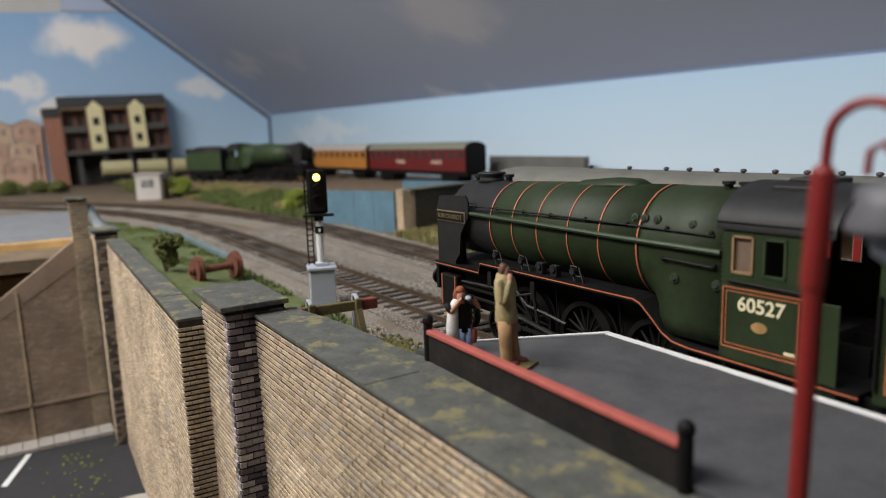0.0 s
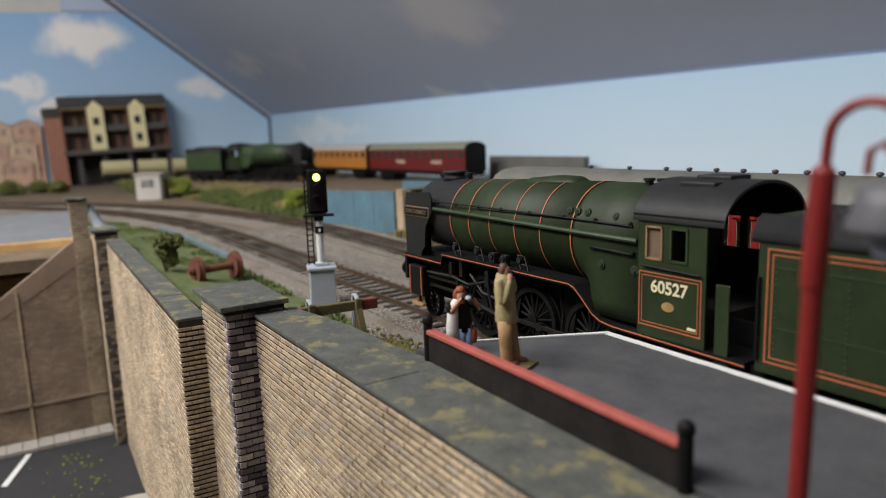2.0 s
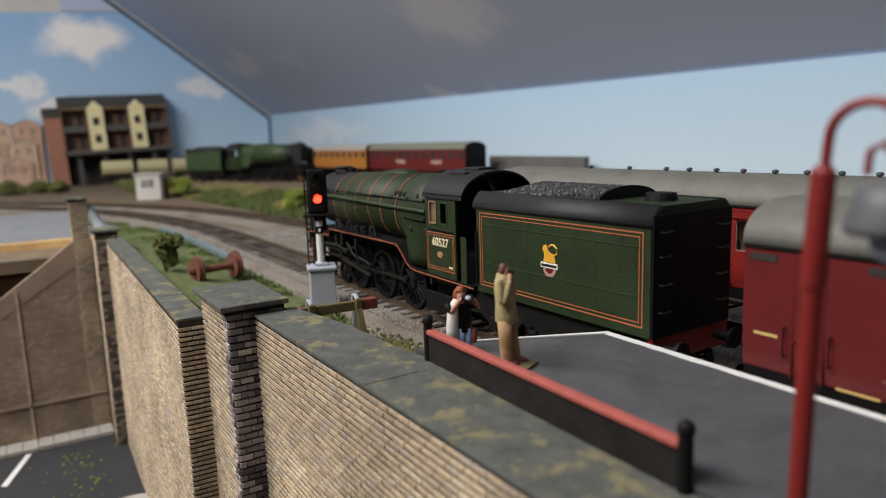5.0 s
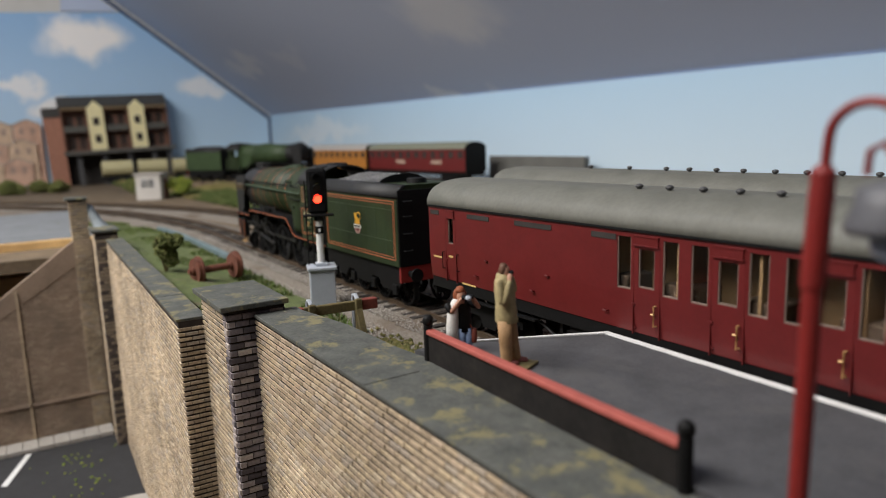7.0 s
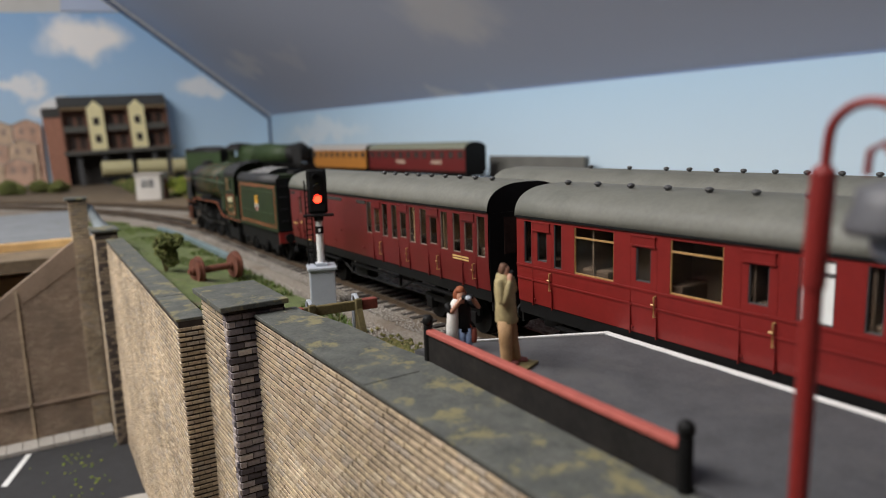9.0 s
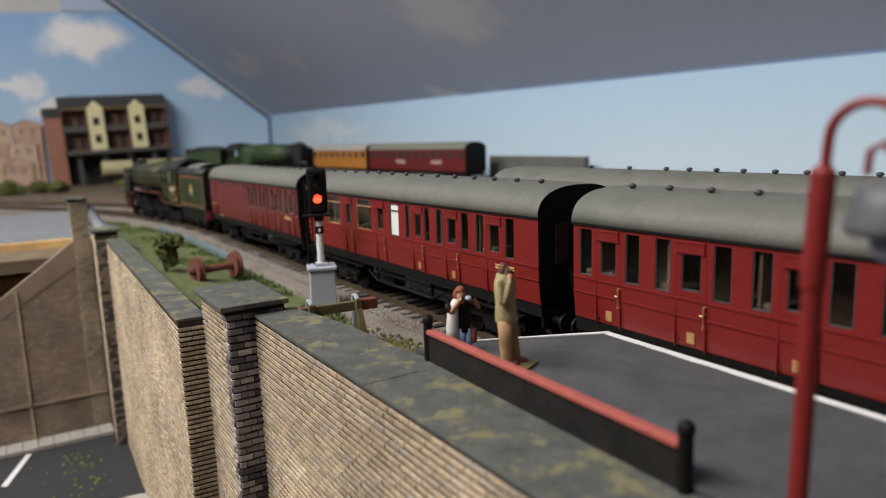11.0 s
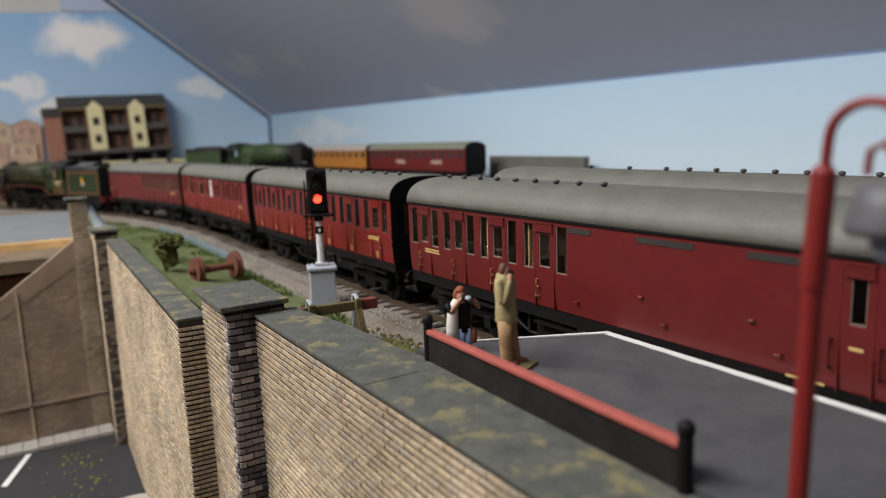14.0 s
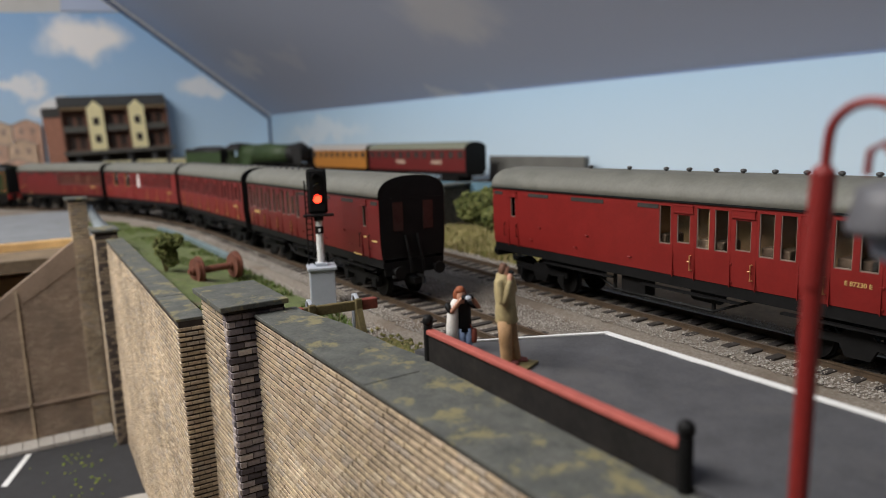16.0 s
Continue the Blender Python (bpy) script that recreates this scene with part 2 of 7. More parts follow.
M_SKYS = sky_mat("sky_slope", (0.52, 0.57, 0.72), (0.47, 0.54, 0.70), 0.13, 0.4, [(-0.76, 0.461, 0.24, 0.13, 0.06, 0.45), (-0.928, 0.596, 0.136, 0.13, 0.018, 0.45), (-1.62, 0.45, 0.262, 0.16, 0.026, 0.35), (-1.35, 0.456, 0.246, 0.10, 0.02, 0.15)])
M_SKYK = sky_mat("sky_low_wall", (0.56, 0.70, 0.82), (0.42, 0.60, 0.78), 0.05, 0.15, [(-1.5, 0.586, 0.10, 0.3, 0.03, 0.3)])
M_PLASTER = mat("attic_plaster", (0.6, 0.59, 0.57), 0.9, 0, 0.05, 5, 0.1)


# ---- mesh helpers
def part(name, bm, material, parent=None, label="", smooth=False):
    me = bpy.data.meshes.new(name)
    bmesh.ops.recalc_face_normals(bm, faces=bm.faces)
    bm.to_mesh(me)
    bm.free()
    me.materials.append(material)
    if smooth:
        for f in me.polygons:
            f.use_smooth = True
    ob = new(name, me)
    ob.parent = parent
    if label:
        ob["label"] = label
    return ob


def share(name, src, parent, m):
    ob = new(name, src.data)
    ob.parent = parent
    ob.matrix_basis = m
    return ob


def empty(name, label, category, m=None, group="", kind=""):
    ob = new(name)
    ob.empty_display_size = 0.01
    if m is not None:
        ob.matrix_basis = m
    return tagged(ob, label, category, group, kind)


def box(bm, x0, x1, y0, y1, z0, z1, bev=0.0):
    r = bmesh.ops.create_cube(bm, size=1.0)
    vs = r["verts"]
    for v in vs:
        v.co = Vector((x0 + (v.co.x + 0.5) * (x1 - x0), y0 + (v.co.y + 0.5) * (y1 - y0), z0 + (v.co.z + 0.5) * (z1 - z0)))
    if bev:
        es = list({e for v in vs for e in v.link_edges})
        bmesh.ops.bevel(bm, geom=es, offset=bev, segments=2, affect="EDGES", profile=0.5)
    return bm


def rod(bm, a, b, r0, r1=None, seg=12, cap=True):
    a, b = Vector(a), Vector(b)
    d = b - a
    m = Matrix.Translation((a + b) / 2) @ d.to_track_quat("Z", "Y").to_matrix().to_4x4()
    bmesh.ops.create_cone(bm, cap_ends=cap, segments=seg, radius1=r0, radius2=r0 if r1 is None else r1, depth=d.length, matrix=m)
    return bm


def ball(bm, c, r, sub=2, sz=1.0):
    bmesh.ops.create_icosphere(bm, subdivisions=sub, radius=r, matrix=Matrix.Translation(c) @ Matrix.Diagonal((1, 1, sz, 1)))
    return bm


def prism(bm, pts, axis, a, b):
    """A polygon (u, v) drawn out from a to b along x, y or z."""
    def at(u, v, w):
        return {"x": (w, u, v), "y": (u, w, v), "z": (u, v, w)}[axis]
    lo = [bm.verts.new(at(u, v, a)) for u, v in pts]
    hi = [bm.verts.new(at(u, v, b)) for u, v in pts]
    bm.faces.new(lo)
    bm.faces.new(hi[::-1])
    n = len(pts)
    for i in range(n):
        bm.faces.new((lo[i], lo[(i + 1) % n], hi[(i + 1) % n], hi[i]))
    return bm


def loft(bm, rings, close=True, caps=True):
    vs = [[bm.verts.new(p) for p in r] for r in rings]
    n = len(rings[0])
    for a, b in zip(vs, vs[1:]):
        for i in range(n if close else n - 1):
            bm.faces.new((a[i], a[(i + 1) % n], b[(i + 1) % n], b[i]))
    if caps and close:
        bm.faces.new(vs[0])
        bm.faces.new(vs[-1][::-1])
    return bm


def tube(bm, pts, r, seg=8):
    pts = [Vector(p) for p in pts]
    rings = []
    for i, p in enumerate(pts):
        d = (pts[min(i + 1, len(pts) - 1)] - pts[max(i - 1, 0)]).normalized()
        q = d.to_track_quat("Z", "Y")
        rings.append([p + q @ Vector((r * math.cos(k * math.tau / seg), r * math.sin(k * math.tau / seg), 0)) for k in range(seg)])
    return loft(bm, rings)


def text_part(name, words, size, m, material, parent, bold=0.0):
    cu = bpy.data.curves.new(name, "FONT")
    cu.body, cu.size, cu.align_x, cu.align_y, cu.extrude, cu.offset = words, size, "CENTER", "CENTER", 0.00008, bold
    tmp = bpy.data.objects.new("tmp", cu)
    scene.collection.objects.link(tmp)
    me = bpy.data.meshes.new_from_object(tmp.evaluated_get(bpy.context.evaluated_depsgraph_get()))
    bpy.data.objects.remove(tmp)
    bpy.data.curves.remove(cu)
    me.materials.clear()
    me.materials.append(material)
    ob = new(name, me)
    ob.parent = parent
    ob.matrix_basis = m
    return ob


def soup(name, verts, faces, material, label="", category="", kind="", parent=None):
    me = bpy.data.meshes.new(name)
    me.from_pydata(verts, [], faces)
    me.materials.append(material)
    me.update()
    ob = new(name, me)
    ob.parent = parent
    return tagged(ob, label, category, "", kind)


# ---- the main track's line: straight, then a curve to the left
Y0, HEAD, BEND, RAD = 0.1664, 0.0303, 0.6296, 1.023
BODY, GAP = 0.2045, 0.0168


def track_point(s, y0=Y0, head=HEAD, bend=BEND, rad=RAD):
    """The place and the way of the track s metres on from x = 0."""
    f = Vector((-math.cos(head), -math.sin(head), 0))
    left = Vector((-f.y, f.x, 0))
    p = Vector((0, y0, 0)) + f * min(s, bend)
    if s > bend:
        a = (s - bend) / rad
        p = p + f * (rad * math.sin(a)) + left * (rad * (1 - math.cos(a)))
        f = f * math.cos(a) + left * math.sin(a)
    return p, f


# ---- the attic room
def build_room():
    def slab(name, pts, off, material, label):
        bm = bmesh.new()
        o = Vector(off)
        lo = [bm.verts.new(p) for p in pts]
        hi = [bm.verts.new(Vector(p) + o) for p in pts]
        bm.faces.new(lo)
        bm.faces.new(hi[::-1])
        n = len(pts)
        for i in range(n):
            bm.faces.new((lo[i], lo[(i + 1) % n], hi[(i + 1) % n], hi[i]))
        return tagged(part(name, bm, material), label, "wall", "", "structure")
    gx = -1.9
    slab("wall_gable", [(gx, 0.60, -1.0), (gx, 0.60, 0.15), (gx, -0.50, 0.975), (gx, -1.60, 0.15), (gx, -1.60, -1.0)], (-0.05, 0, 0), M_PLASTER, "pale attic end wall behind the sky board")
    slab("sky_board", [(gx + 0.004, 0.583, -0.9), (gx + 0.004, 0.583, 0.158), (gx + 0.004, 0.229, 0.4095), (gx + 0.004, -1.0, 0.330), (gx + 0.004, -1.0, -0.9)], (-0.003, 0, 0), M_SKYG, "board with printed blue sky and white clouds")
    slab("sky_offcut", [(gx + 0.004, 0.224, 0.412), (gx + 0.004, 0.100, 0.404), (gx + 0.004, 0.108, 0.495)], (-0.003, 0, 0), M_SKYS, "lavender grey offcut of printed sky above the board")
    slab("wall_low", [(gx, 0.586, -1.0), (1.6, 0.586, -1.0), (1.6, 0.586, 0.108), (gx, 0.586, 0.1575)], (0, 0.05, 0), M_SKYK, "low attic side wall painted pale sky blue")
    s = tagged(slab("ceiling", [(gx, 0.592, 0.1575), (1.6, 0.592, 0.108), (1.6, -0.50, 0.925), (gx, -0.50, 0.975)], (0, 0.03, 0.04), M_SKYS, "sloping attic ceiling with printed grey blue cloudy sky"), "", "ceiling")
    # unseen surfaces from here on, added to close the room and bounce light
    slab("ceiling_back", [(gx, -0.50, 0.975), (1.6, -0.50, 0.925), (1.6, -1.60, 0.108), (gx, -1.60, 0.1575)], (0, -0.03, 0.04), M_PLASTER, "unseen pale plaster slope, added to close the attic")
    slab("wall_back", [(gx, -1.60, -1.0), (1.6, -1.60, -1.0), (1.6, -1.60, 0.108), (gx, -1.60, 0.1575)], (0, -0.05, 0), M_PLASTER, "unseen low plaster side wall, added to close the attic")
    slab("wall_far_end", [(1.6, 0.60, -1.0), (1.6, 0.60, 0.108), (1.6, -0.50, 0.93), (1.6, -1.60, 0.108), (1.6, -1.60, -1.0)], (0.05, 0, 0), M_PLASTER, "unseen plaster end wall, added to close the attic")
    slab("floor", [(gx, 0.6, -1.0), (1.6, 0.6, -1.0), (1.6, -1.6, -1.0), (gx, -1.6, -1.0)], (0, 0, -0.05), M_PINE, "unseen pine floor, added to close the attic")
    # dark joint strips between the boards of the sky
    dark = mat("joint_strip", (0.05, 0.08, 0.16), 0.8, 0, 0.1, 50, 0)
    bm = bmesh.new()
    tube(bm, [(gx + 0.004, 0.583, -0.02), (gx + 0.004, 0.583, 0.155)], 0.0045, 6)
    tube(bm, [(gx + 0.006, 0.578, 0.154), (gx + 0.006, -0.49, 0.955)], 0.0048, 6)
    tagged(part("trim", bm, dark), "dark blue joint strip where sky boards meet", "trim", "", "structure")


build_room()


# ---- ground of the layout
def build_ground():
    bm = bmesh.new()
    box(bm, -0.63, 1.55, 0.070, 0.58, -0.016, -0.0062)
    box(bm, -1.895, -0.63, 0.062, 0.58, -0.016, -0.0062)
    box(bm, -1.895, -0.625, -0.9, 0.062, -0.016, -0.0062)
    tagged(part("ground", bm, M_EARTH), "brown scenic earth of the layout board", "ground", "", "structure")
    # car park below the wall
    bm = bmesh.new()
    box(bm, -0.62, 0.8, -0.9, 0.06, -0.165, -0.148)
    tagged(part("car_park", bm, M_ASPHALT), "dark asphalt car park below the retaining wall", "car park", "", "structure")
    # bank up to the back line
    bm = bmesh.new()
    n = 40
    rows = []
    for i in range(n + 1):
        x = -1.89 + i * (1.24 / n)
        y = 0.17 + 0.10 * (i / n) + 0.012 * noise.noise((x * 9, 0, 0))
        prof = [(y, -0.008), (y + 0.03, 0.003), (y + 0.055, 0.009), (y + 0.075, 0.013), (y + 0.12, 0.015), (0.579, 0.015)]
        rows.append([(x, a, z + 0.0025 * noise.noise((x * 30, a * 30, 1))) for a, z in prof])
    loft(bm, rows, close=False)
    tagged(part("bank", bm, M_EARTH, smooth=True), "brown earth bank below the back line", "bank", "", "structure")
    bm = bmesh.new()
    box(bm, -0.652, 1.5, 0.40, 0.579, -0.006, 0.0148)
    tagged(part("terrace", bm, M_EARTH), "raised earth terrace behind the retaining wall", "terrace", "", "structure")


def ribbon(bm, s0, s1, n, lanes, kw, amp=0.0006):
    """A strip along a track: lanes are (offset to the left, z)."""
    rows = []
    for i in range(n + 1):
        s = s0 + (s1 - s0) * i / n
        p, f = track_point(s, **kw)
        l = Vector((-f.y, f.x, 0))
        rows.append([(p.x + l.x * o, p.y + l.y * o, z + amp * noise.noise((s * 60, o * 90, 3))) for o, z in lanes])
    return loft(bm, rows, close=False)


T1 = dict()
T2 = dict(y0=0.2337, head=0.0, bend=0.56, rad=1.08)
T3 = dict(y0=0.2337, head=0.0, bend=0.25, rad=1.9)


def build_track(kw, s0, s1, label):
    th = empty("railway_track", label, "railway track", kind="structure")
    bm = bmesh.new()
    ribbon(bm, s0, s1, 150, [(0.034, -0.0062), (0.026, -0.0035), (0.018, -0.0026), (0.0, -0.0028), (-0.018, -0.0026), (-0.026, -0.0035), (-0.034, -0.0062)], kw)
    part("ballast_bed", bm, M_BALLAST, th, "grey brown ballast", True)
    for side in (0.00895, -0.00895):
        bm = bmesh.new()
        rows = []
        prof = [(-0.0012, -0.0030), (-0.0012, -0.0026), (-0.0004, -0.0023), (-0.0004, -0.0009), (-0.0007, -0.0006), (-0.0007, 0.0), (0.0007, 0.0), (0.0007, -0.0006), (0.0004, -0.0009), (0.0004, -0.0023), (0.0012, -0.0026), (0.0012, -0.0030)]
        n = 160
        for i in range(n + 1):
            p, f = track_point(s0 + (s1 - s0) * i / n, **kw)
            l = Vector((-f.y, f.x, 0))
            rows.append([(p.x + l.x * (side + o), p.y + l.y * (side + o), z) for o, z in prof])
        loft(bm, rows)
        part("rail", bm, M_RAIL, th, "rust brown rail")
    return th


def lay_sleepers(th, kw, s0, s1):
    bm = bmesh.new()
    box(bm, -0.0017, 0.0017, -0.0165, 0.0165, -0.0048, -0.0021, 0.0003)
    src = part("sleeper", bm, M_SLEEPER, th)
    n = int((s1 - s0) / 0.0092)
    for i in range(n):
        s = s0 + i * 0.0092
        p, f = track_point(s, **kw)
        m = pose(p.x, p.y, 0.0002 * math.sin(i * 7.3), 0, 0, math.degrees(math.atan2(f.y, f.x)) + 1.2 * math.sin(i * 3.1))
        if i == 0:
            src.matrix_basis = m
        else:
            share("sleeper", src, th, m)


def stones(name, spots, size, material, label, category, flat=0.7):
    vs, fs = [], []
    rnd = random.Random(len(spots))
    for x, y, z in spots:
        r = size * rnd.uniform(0.55, 1.25)
        a = rnd.uniform(0, 6.28)
        b = len(vs)
        ca, sa = math.cos(a) * r, math.sin(a) * r
        k = rnd.uniform(0.6, 1.1)
        vs += [(x + ca, y + sa, z), (x - sa * k, y + ca * k, z), (x - ca * 0.9, y - sa, z), (x + sa, y - ca * k, z), (x + ca * 0.2, y + sa * 0.2, z + r * flat), (x, y, z - r * flat)]
        for q in ((0, 1, 4), (1, 2, 4), (2, 3, 4), (3, 0, 4), (1, 0, 5), (2, 1, 5), (3, 2, 5), (0, 3, 5)):
            fs.append(tuple(b + w for w in q))
    return soup(name, vs, fs, material, label, category, "stuff")


def blades(name, spots, h, w, material, label, category, parent=None):
    """Small tufts: three crossed tapering blades at each spot."""
    vs, fs = [], []
    rnd = random.Random(len(spots) + 7)
    for x, y, z in spots:
        for k in range(3):
            a = rnd.uniform(0, 6.28)
            hh, ww = h * rnd.uniform(0.5, 1.3), w * rnd.uniform(0.6, 1.2)
            lean = rnd.uniform(-0.7, 0.7) * hh
            ca, sa = math.cos(a), math.sin(a)
            b = len(vs)
            vs += [(x - ca * ww, y - sa * ww, z), (x + ca * ww, y + sa * ww, z), (x + ca * ww * 0.4 - sa * lean, y + sa * ww * 0.4 + ca * lean, z + hh)]
            fs.append((b, b + 1, b + 2))
    return soup(name, vs, fs, material, label, category, "stuff", parent)


def build_ballast():
    rnd = random.Random(4)
    spots = []
    # stones by the near stretch of the main track and the far track
    for _ in range(95000):
        x = -0.02 - 0.62 * rnd.random() ** 1.15
        y = rnd.uniform(0.112 if x < -0.16 else 0.145, 0.262)
        yc1 = track_point(-x)[0].y
        if abs(y - yc1) < 0.0095 or abs(y - 0.2337) < 0.0095:
            z = -0.0029
        elif abs(y - yc1) < 0.026 or abs(y - 0.2337) < 0.026:
            z = -0.0026
        else:
            z = -0.0052
        if (abs(y - yc1) < 0.0165 or abs(y - 0.2337) < 0.0165) and (x % 0.0092) < 0.0030:
            continue
        spots.append((x, y, z + rnd.uniform(-0.0004, 0.0004)))
    stones("ballast", spots, 0.00046, M_STONES, "loose grey and buff ballast stones beside the tracks", "ballast")
    bm = bmesh.new()
    rows = []
    for i in range(80):
        x = 0.3 - i * 0.0122
        c = track_point(max(0.0, -x))[0].y
        lo = c - 0.048
        rows.append([(x, a, -0.0056 + 0.0007 * noise.noise((x * 80, a * 80, 0))) for a in np.linspace(lo, 0.262, 24)])
    loft(bm, rows, close=False)
    tagged(part("ballast_ground", bm, M_BALLAST, smooth=True), "pale ballast ground between and beside the tracks", "ballast", "", "structure")


def build_grass():
    rnd = random.Random(5)
    # green strip between the main track and the wall
    bm = bmesh.new()
    rows = []
    for i in range(50):
        s = 0.27 + i * 0.0125
        p, f = track_point(s)
        l = Vector((-f.y, f.x, 0))
        wide = 0.058 if s < 0.6 else 0.058 + (s - 0.6) * 0.02
        rows.append([(p.x + l.x * o, p.y + l.y * o, -0.0052 + 0.0012 * noise.noise((s * 50, o * 60, 9)) + 0.001 * k) for k, o in enumerate(np.linspace(0.036 + 0.004 * noise.noise((s * 25, 2, 2)), 0.036 + wide, 8))])
    loft(bm, rows, close=False)
    tagged(part("grass_strip", bm, M_GRASS, smooth=True), "green scatter grass strip beside the main track", "grass", "", "structure")
    sp, st, far = [], [], []
    for _ in range(9000):
        s = rnd.uniform(0.27, 0.86)
        o = 0.036 + 0.06 * rnd.random() ** 0.8
        if noise.noise((s * 22, o * 22, 4)) < -0.12:
            continue
        p, f = track_point(s)
        l = Vector((-f.y, f.x, 0))
        sp.append((p.x + l.x * o, p.y + l.y * o, -0.005 + (o - 0.036) * 0.06))
    blades("grass", sp, 0.0028, 0.0007, M_TUFT, "short green static grass between track and wall", "grass")
    # moss by the buffer stop
    ms = []
    for _ in range(1500):
        x, y = rnd.gauss(-0.236, 0.010), rnd.gauss(0.111, 0.007)
        ms.append((x, y, -0.0045 + 0.0025 * math.exp(-((x + 0.236) / 0.010) ** 2 - ((y - 0.111) / 0.007) ** 2) * rnd.random()))
    stones("moss", ms, 0.0010, M_MOSS, "olive green moss clumps at the foot of the buffer stop", "moss", 0.9)
    # dry and green grass on the bank beyond the far tracks
    for _ in range(16000):
        x = rnd.uniform(-1.88, -0.60)
        k = (x + 1.89) / 1.24
        y = 0.155 + 0.10 * k + rnd.random() ** 0.7 * 0.075
        z = -0.006 + 0.021 * min(1.0, max(0.0, (y - (0.17 + 0.10 * k)) / 0.075))
        (st if noise.noise((x * 7, y * 25, 1)) + (y - 0.19 - 0.1 * k) * 9 > 0.05 else far).append((x, y, z))
    blades("dry_grass", st, 0.006, 0.0018, M_STRAWTUFT, "straw coloured grass on the far bank", "grass")
    blades("bank_grass", far, 0.005, 0.0018, M_TUFT, "green grass at the foot of the far bank", "grass")
    fr = [(rnd.uniform(-0.52, -0.30), rnd.uniform(0.262, 0.33), -0.005) for _ in range(5000)]
    blades("lineside_grass", fr, 0.007, 0.0014, M_STRAWTUFT, "straw coloured grass beyond the far track", "grass")


build_ground()
TRACKS = [(build_track(T1, -0.35, 1.75, "ballasted main track with rusty rails and dark sleepers"), T1, -0.1, 1.3), (build_track(T2, -0.5, 1.75, "ballasted far track with rusty rails and dark sleepers"), T2, -0.1, 1.3)]
build_ballast()
build_grass()


# ---- brick walls
def brick_field(verts, faces, origin, along, up, out, length, height, bl=0.0048, bh=0.0020, joint=0.00072, proud=0.0005, skip=None):
    """Bricks in stretcher bond on a plane, into the lists; each has a face and four edges."""
    o, a, u, w = Vector(origin), Vector(along), Vector(up), Vector(out)
    rnd = random.Random(int(length * 1e5))
    rows = int(height / bh)
    for r in range(rows):
        x = -(r % 2) * bl / 2
        while x < length - 1e-6:
            x0, x1 = max(0.0, x), min(length, x + bl - joint * 0.2)
            x += bl
            if x1 - x0 < 0.0004:
                continue
            z0, z1 = r * bh, (r + 1) * bh - joint
            if skip and skip(x0, x1, z1):
                continue
            k = proud * rnd.uniform(0.6, 1.15)
            b = len(verts)
            e = 0.00012
            for (p, q, d) in ((x0, z0, 0), (x1, z0, 0), (x1, z1, 0), (x0, z1, 0), (x0 + e, z0 + e, k), (x1 - e, z0 + e, k), (x1 - e, z1 - e, k), (x0 + e, z1 - e, k)):
                verts.append(tuple(o + a * p + u * q + w * d))
            faces += [(b + 4, b + 5, b + 6, b + 7), (b, b + 1, b + 5, b + 4), (b + 1, b + 2, b + 6, b + 5), (b + 2, b + 3, b + 7, b + 6), (b + 3, b, b + 4, b + 7)]


WALL_FOOT = -0.148
NEAR_A, NEAR_B = Vector((-0.2365, 0.0622, 0)), Vector((0.12, 0.0729, 0))
NEAR_RUN = 0.0720
FAR_A, FAR_B = Vector((-0.556, 0.0420, 0)), Vector((-0.2712, 0.0420, 0))


def wall_section(name, a, b, top, depth, label):
    th = empty(name, label, "wall", kind="structure")
    d = (b - a).normalized()
    back = Vector((-d.y, d.x, 0))
    bm = bmesh.new()
    prism(bm, [(a.x, a.y), (b.x, b.y), (b.x + back.x * depth, b.y + back.y * depth), (a.x + back.x * depth, a.y + back.y * depth)], "z", WALL_FOOT, top - 0.0012)
    part("wall_core", bm, M_MORTAR, th)
    vs, fs = [], []
    brick_field(vs, fs, (a.x, a.y, WALL_FOOT), d, (0, 0, 1), -back, (b - a).length, top - 0.0013 - WALL_FOOT, skip=(lambda p, q, z: p < NEAR_RUN - 0.0025 and z > (int((top - 0.0013 - WALL_FOOT) / 0.0020) - 20) * 0.0020) if name == "wall_near" else None)
    brick_field(vs, fs, (b.x, b.y, WALL_FOOT), back, (0, 0, 1), d, depth, top - 0.0013 - WALL_FOOT)
    soup("brickwork", vs, fs, M_BRICKS, "weathered buff brickwork", "", "stuff", th)
    # coping slabs
    n = max(2, int((b - a).length / 0.042))
    for i in range(n):
        bm = bmesh.new()
        l = (b - a).length / n
        box(bm, i * l + 0.00001, (i + 1) * l - 0.00001, -0.0007, depth + 0.001, top - 0.0012, top + 0.0001 * math.sin(i * 2.2), 0.0002)
        bm.transform(Matrix.Translation(a) @ Matrix.Rotation(math.atan2(d.y, d.x), 4, "Z"))
        part("coping_slab", bm, M_COPING, th, "dark slate coping slab")
    return th


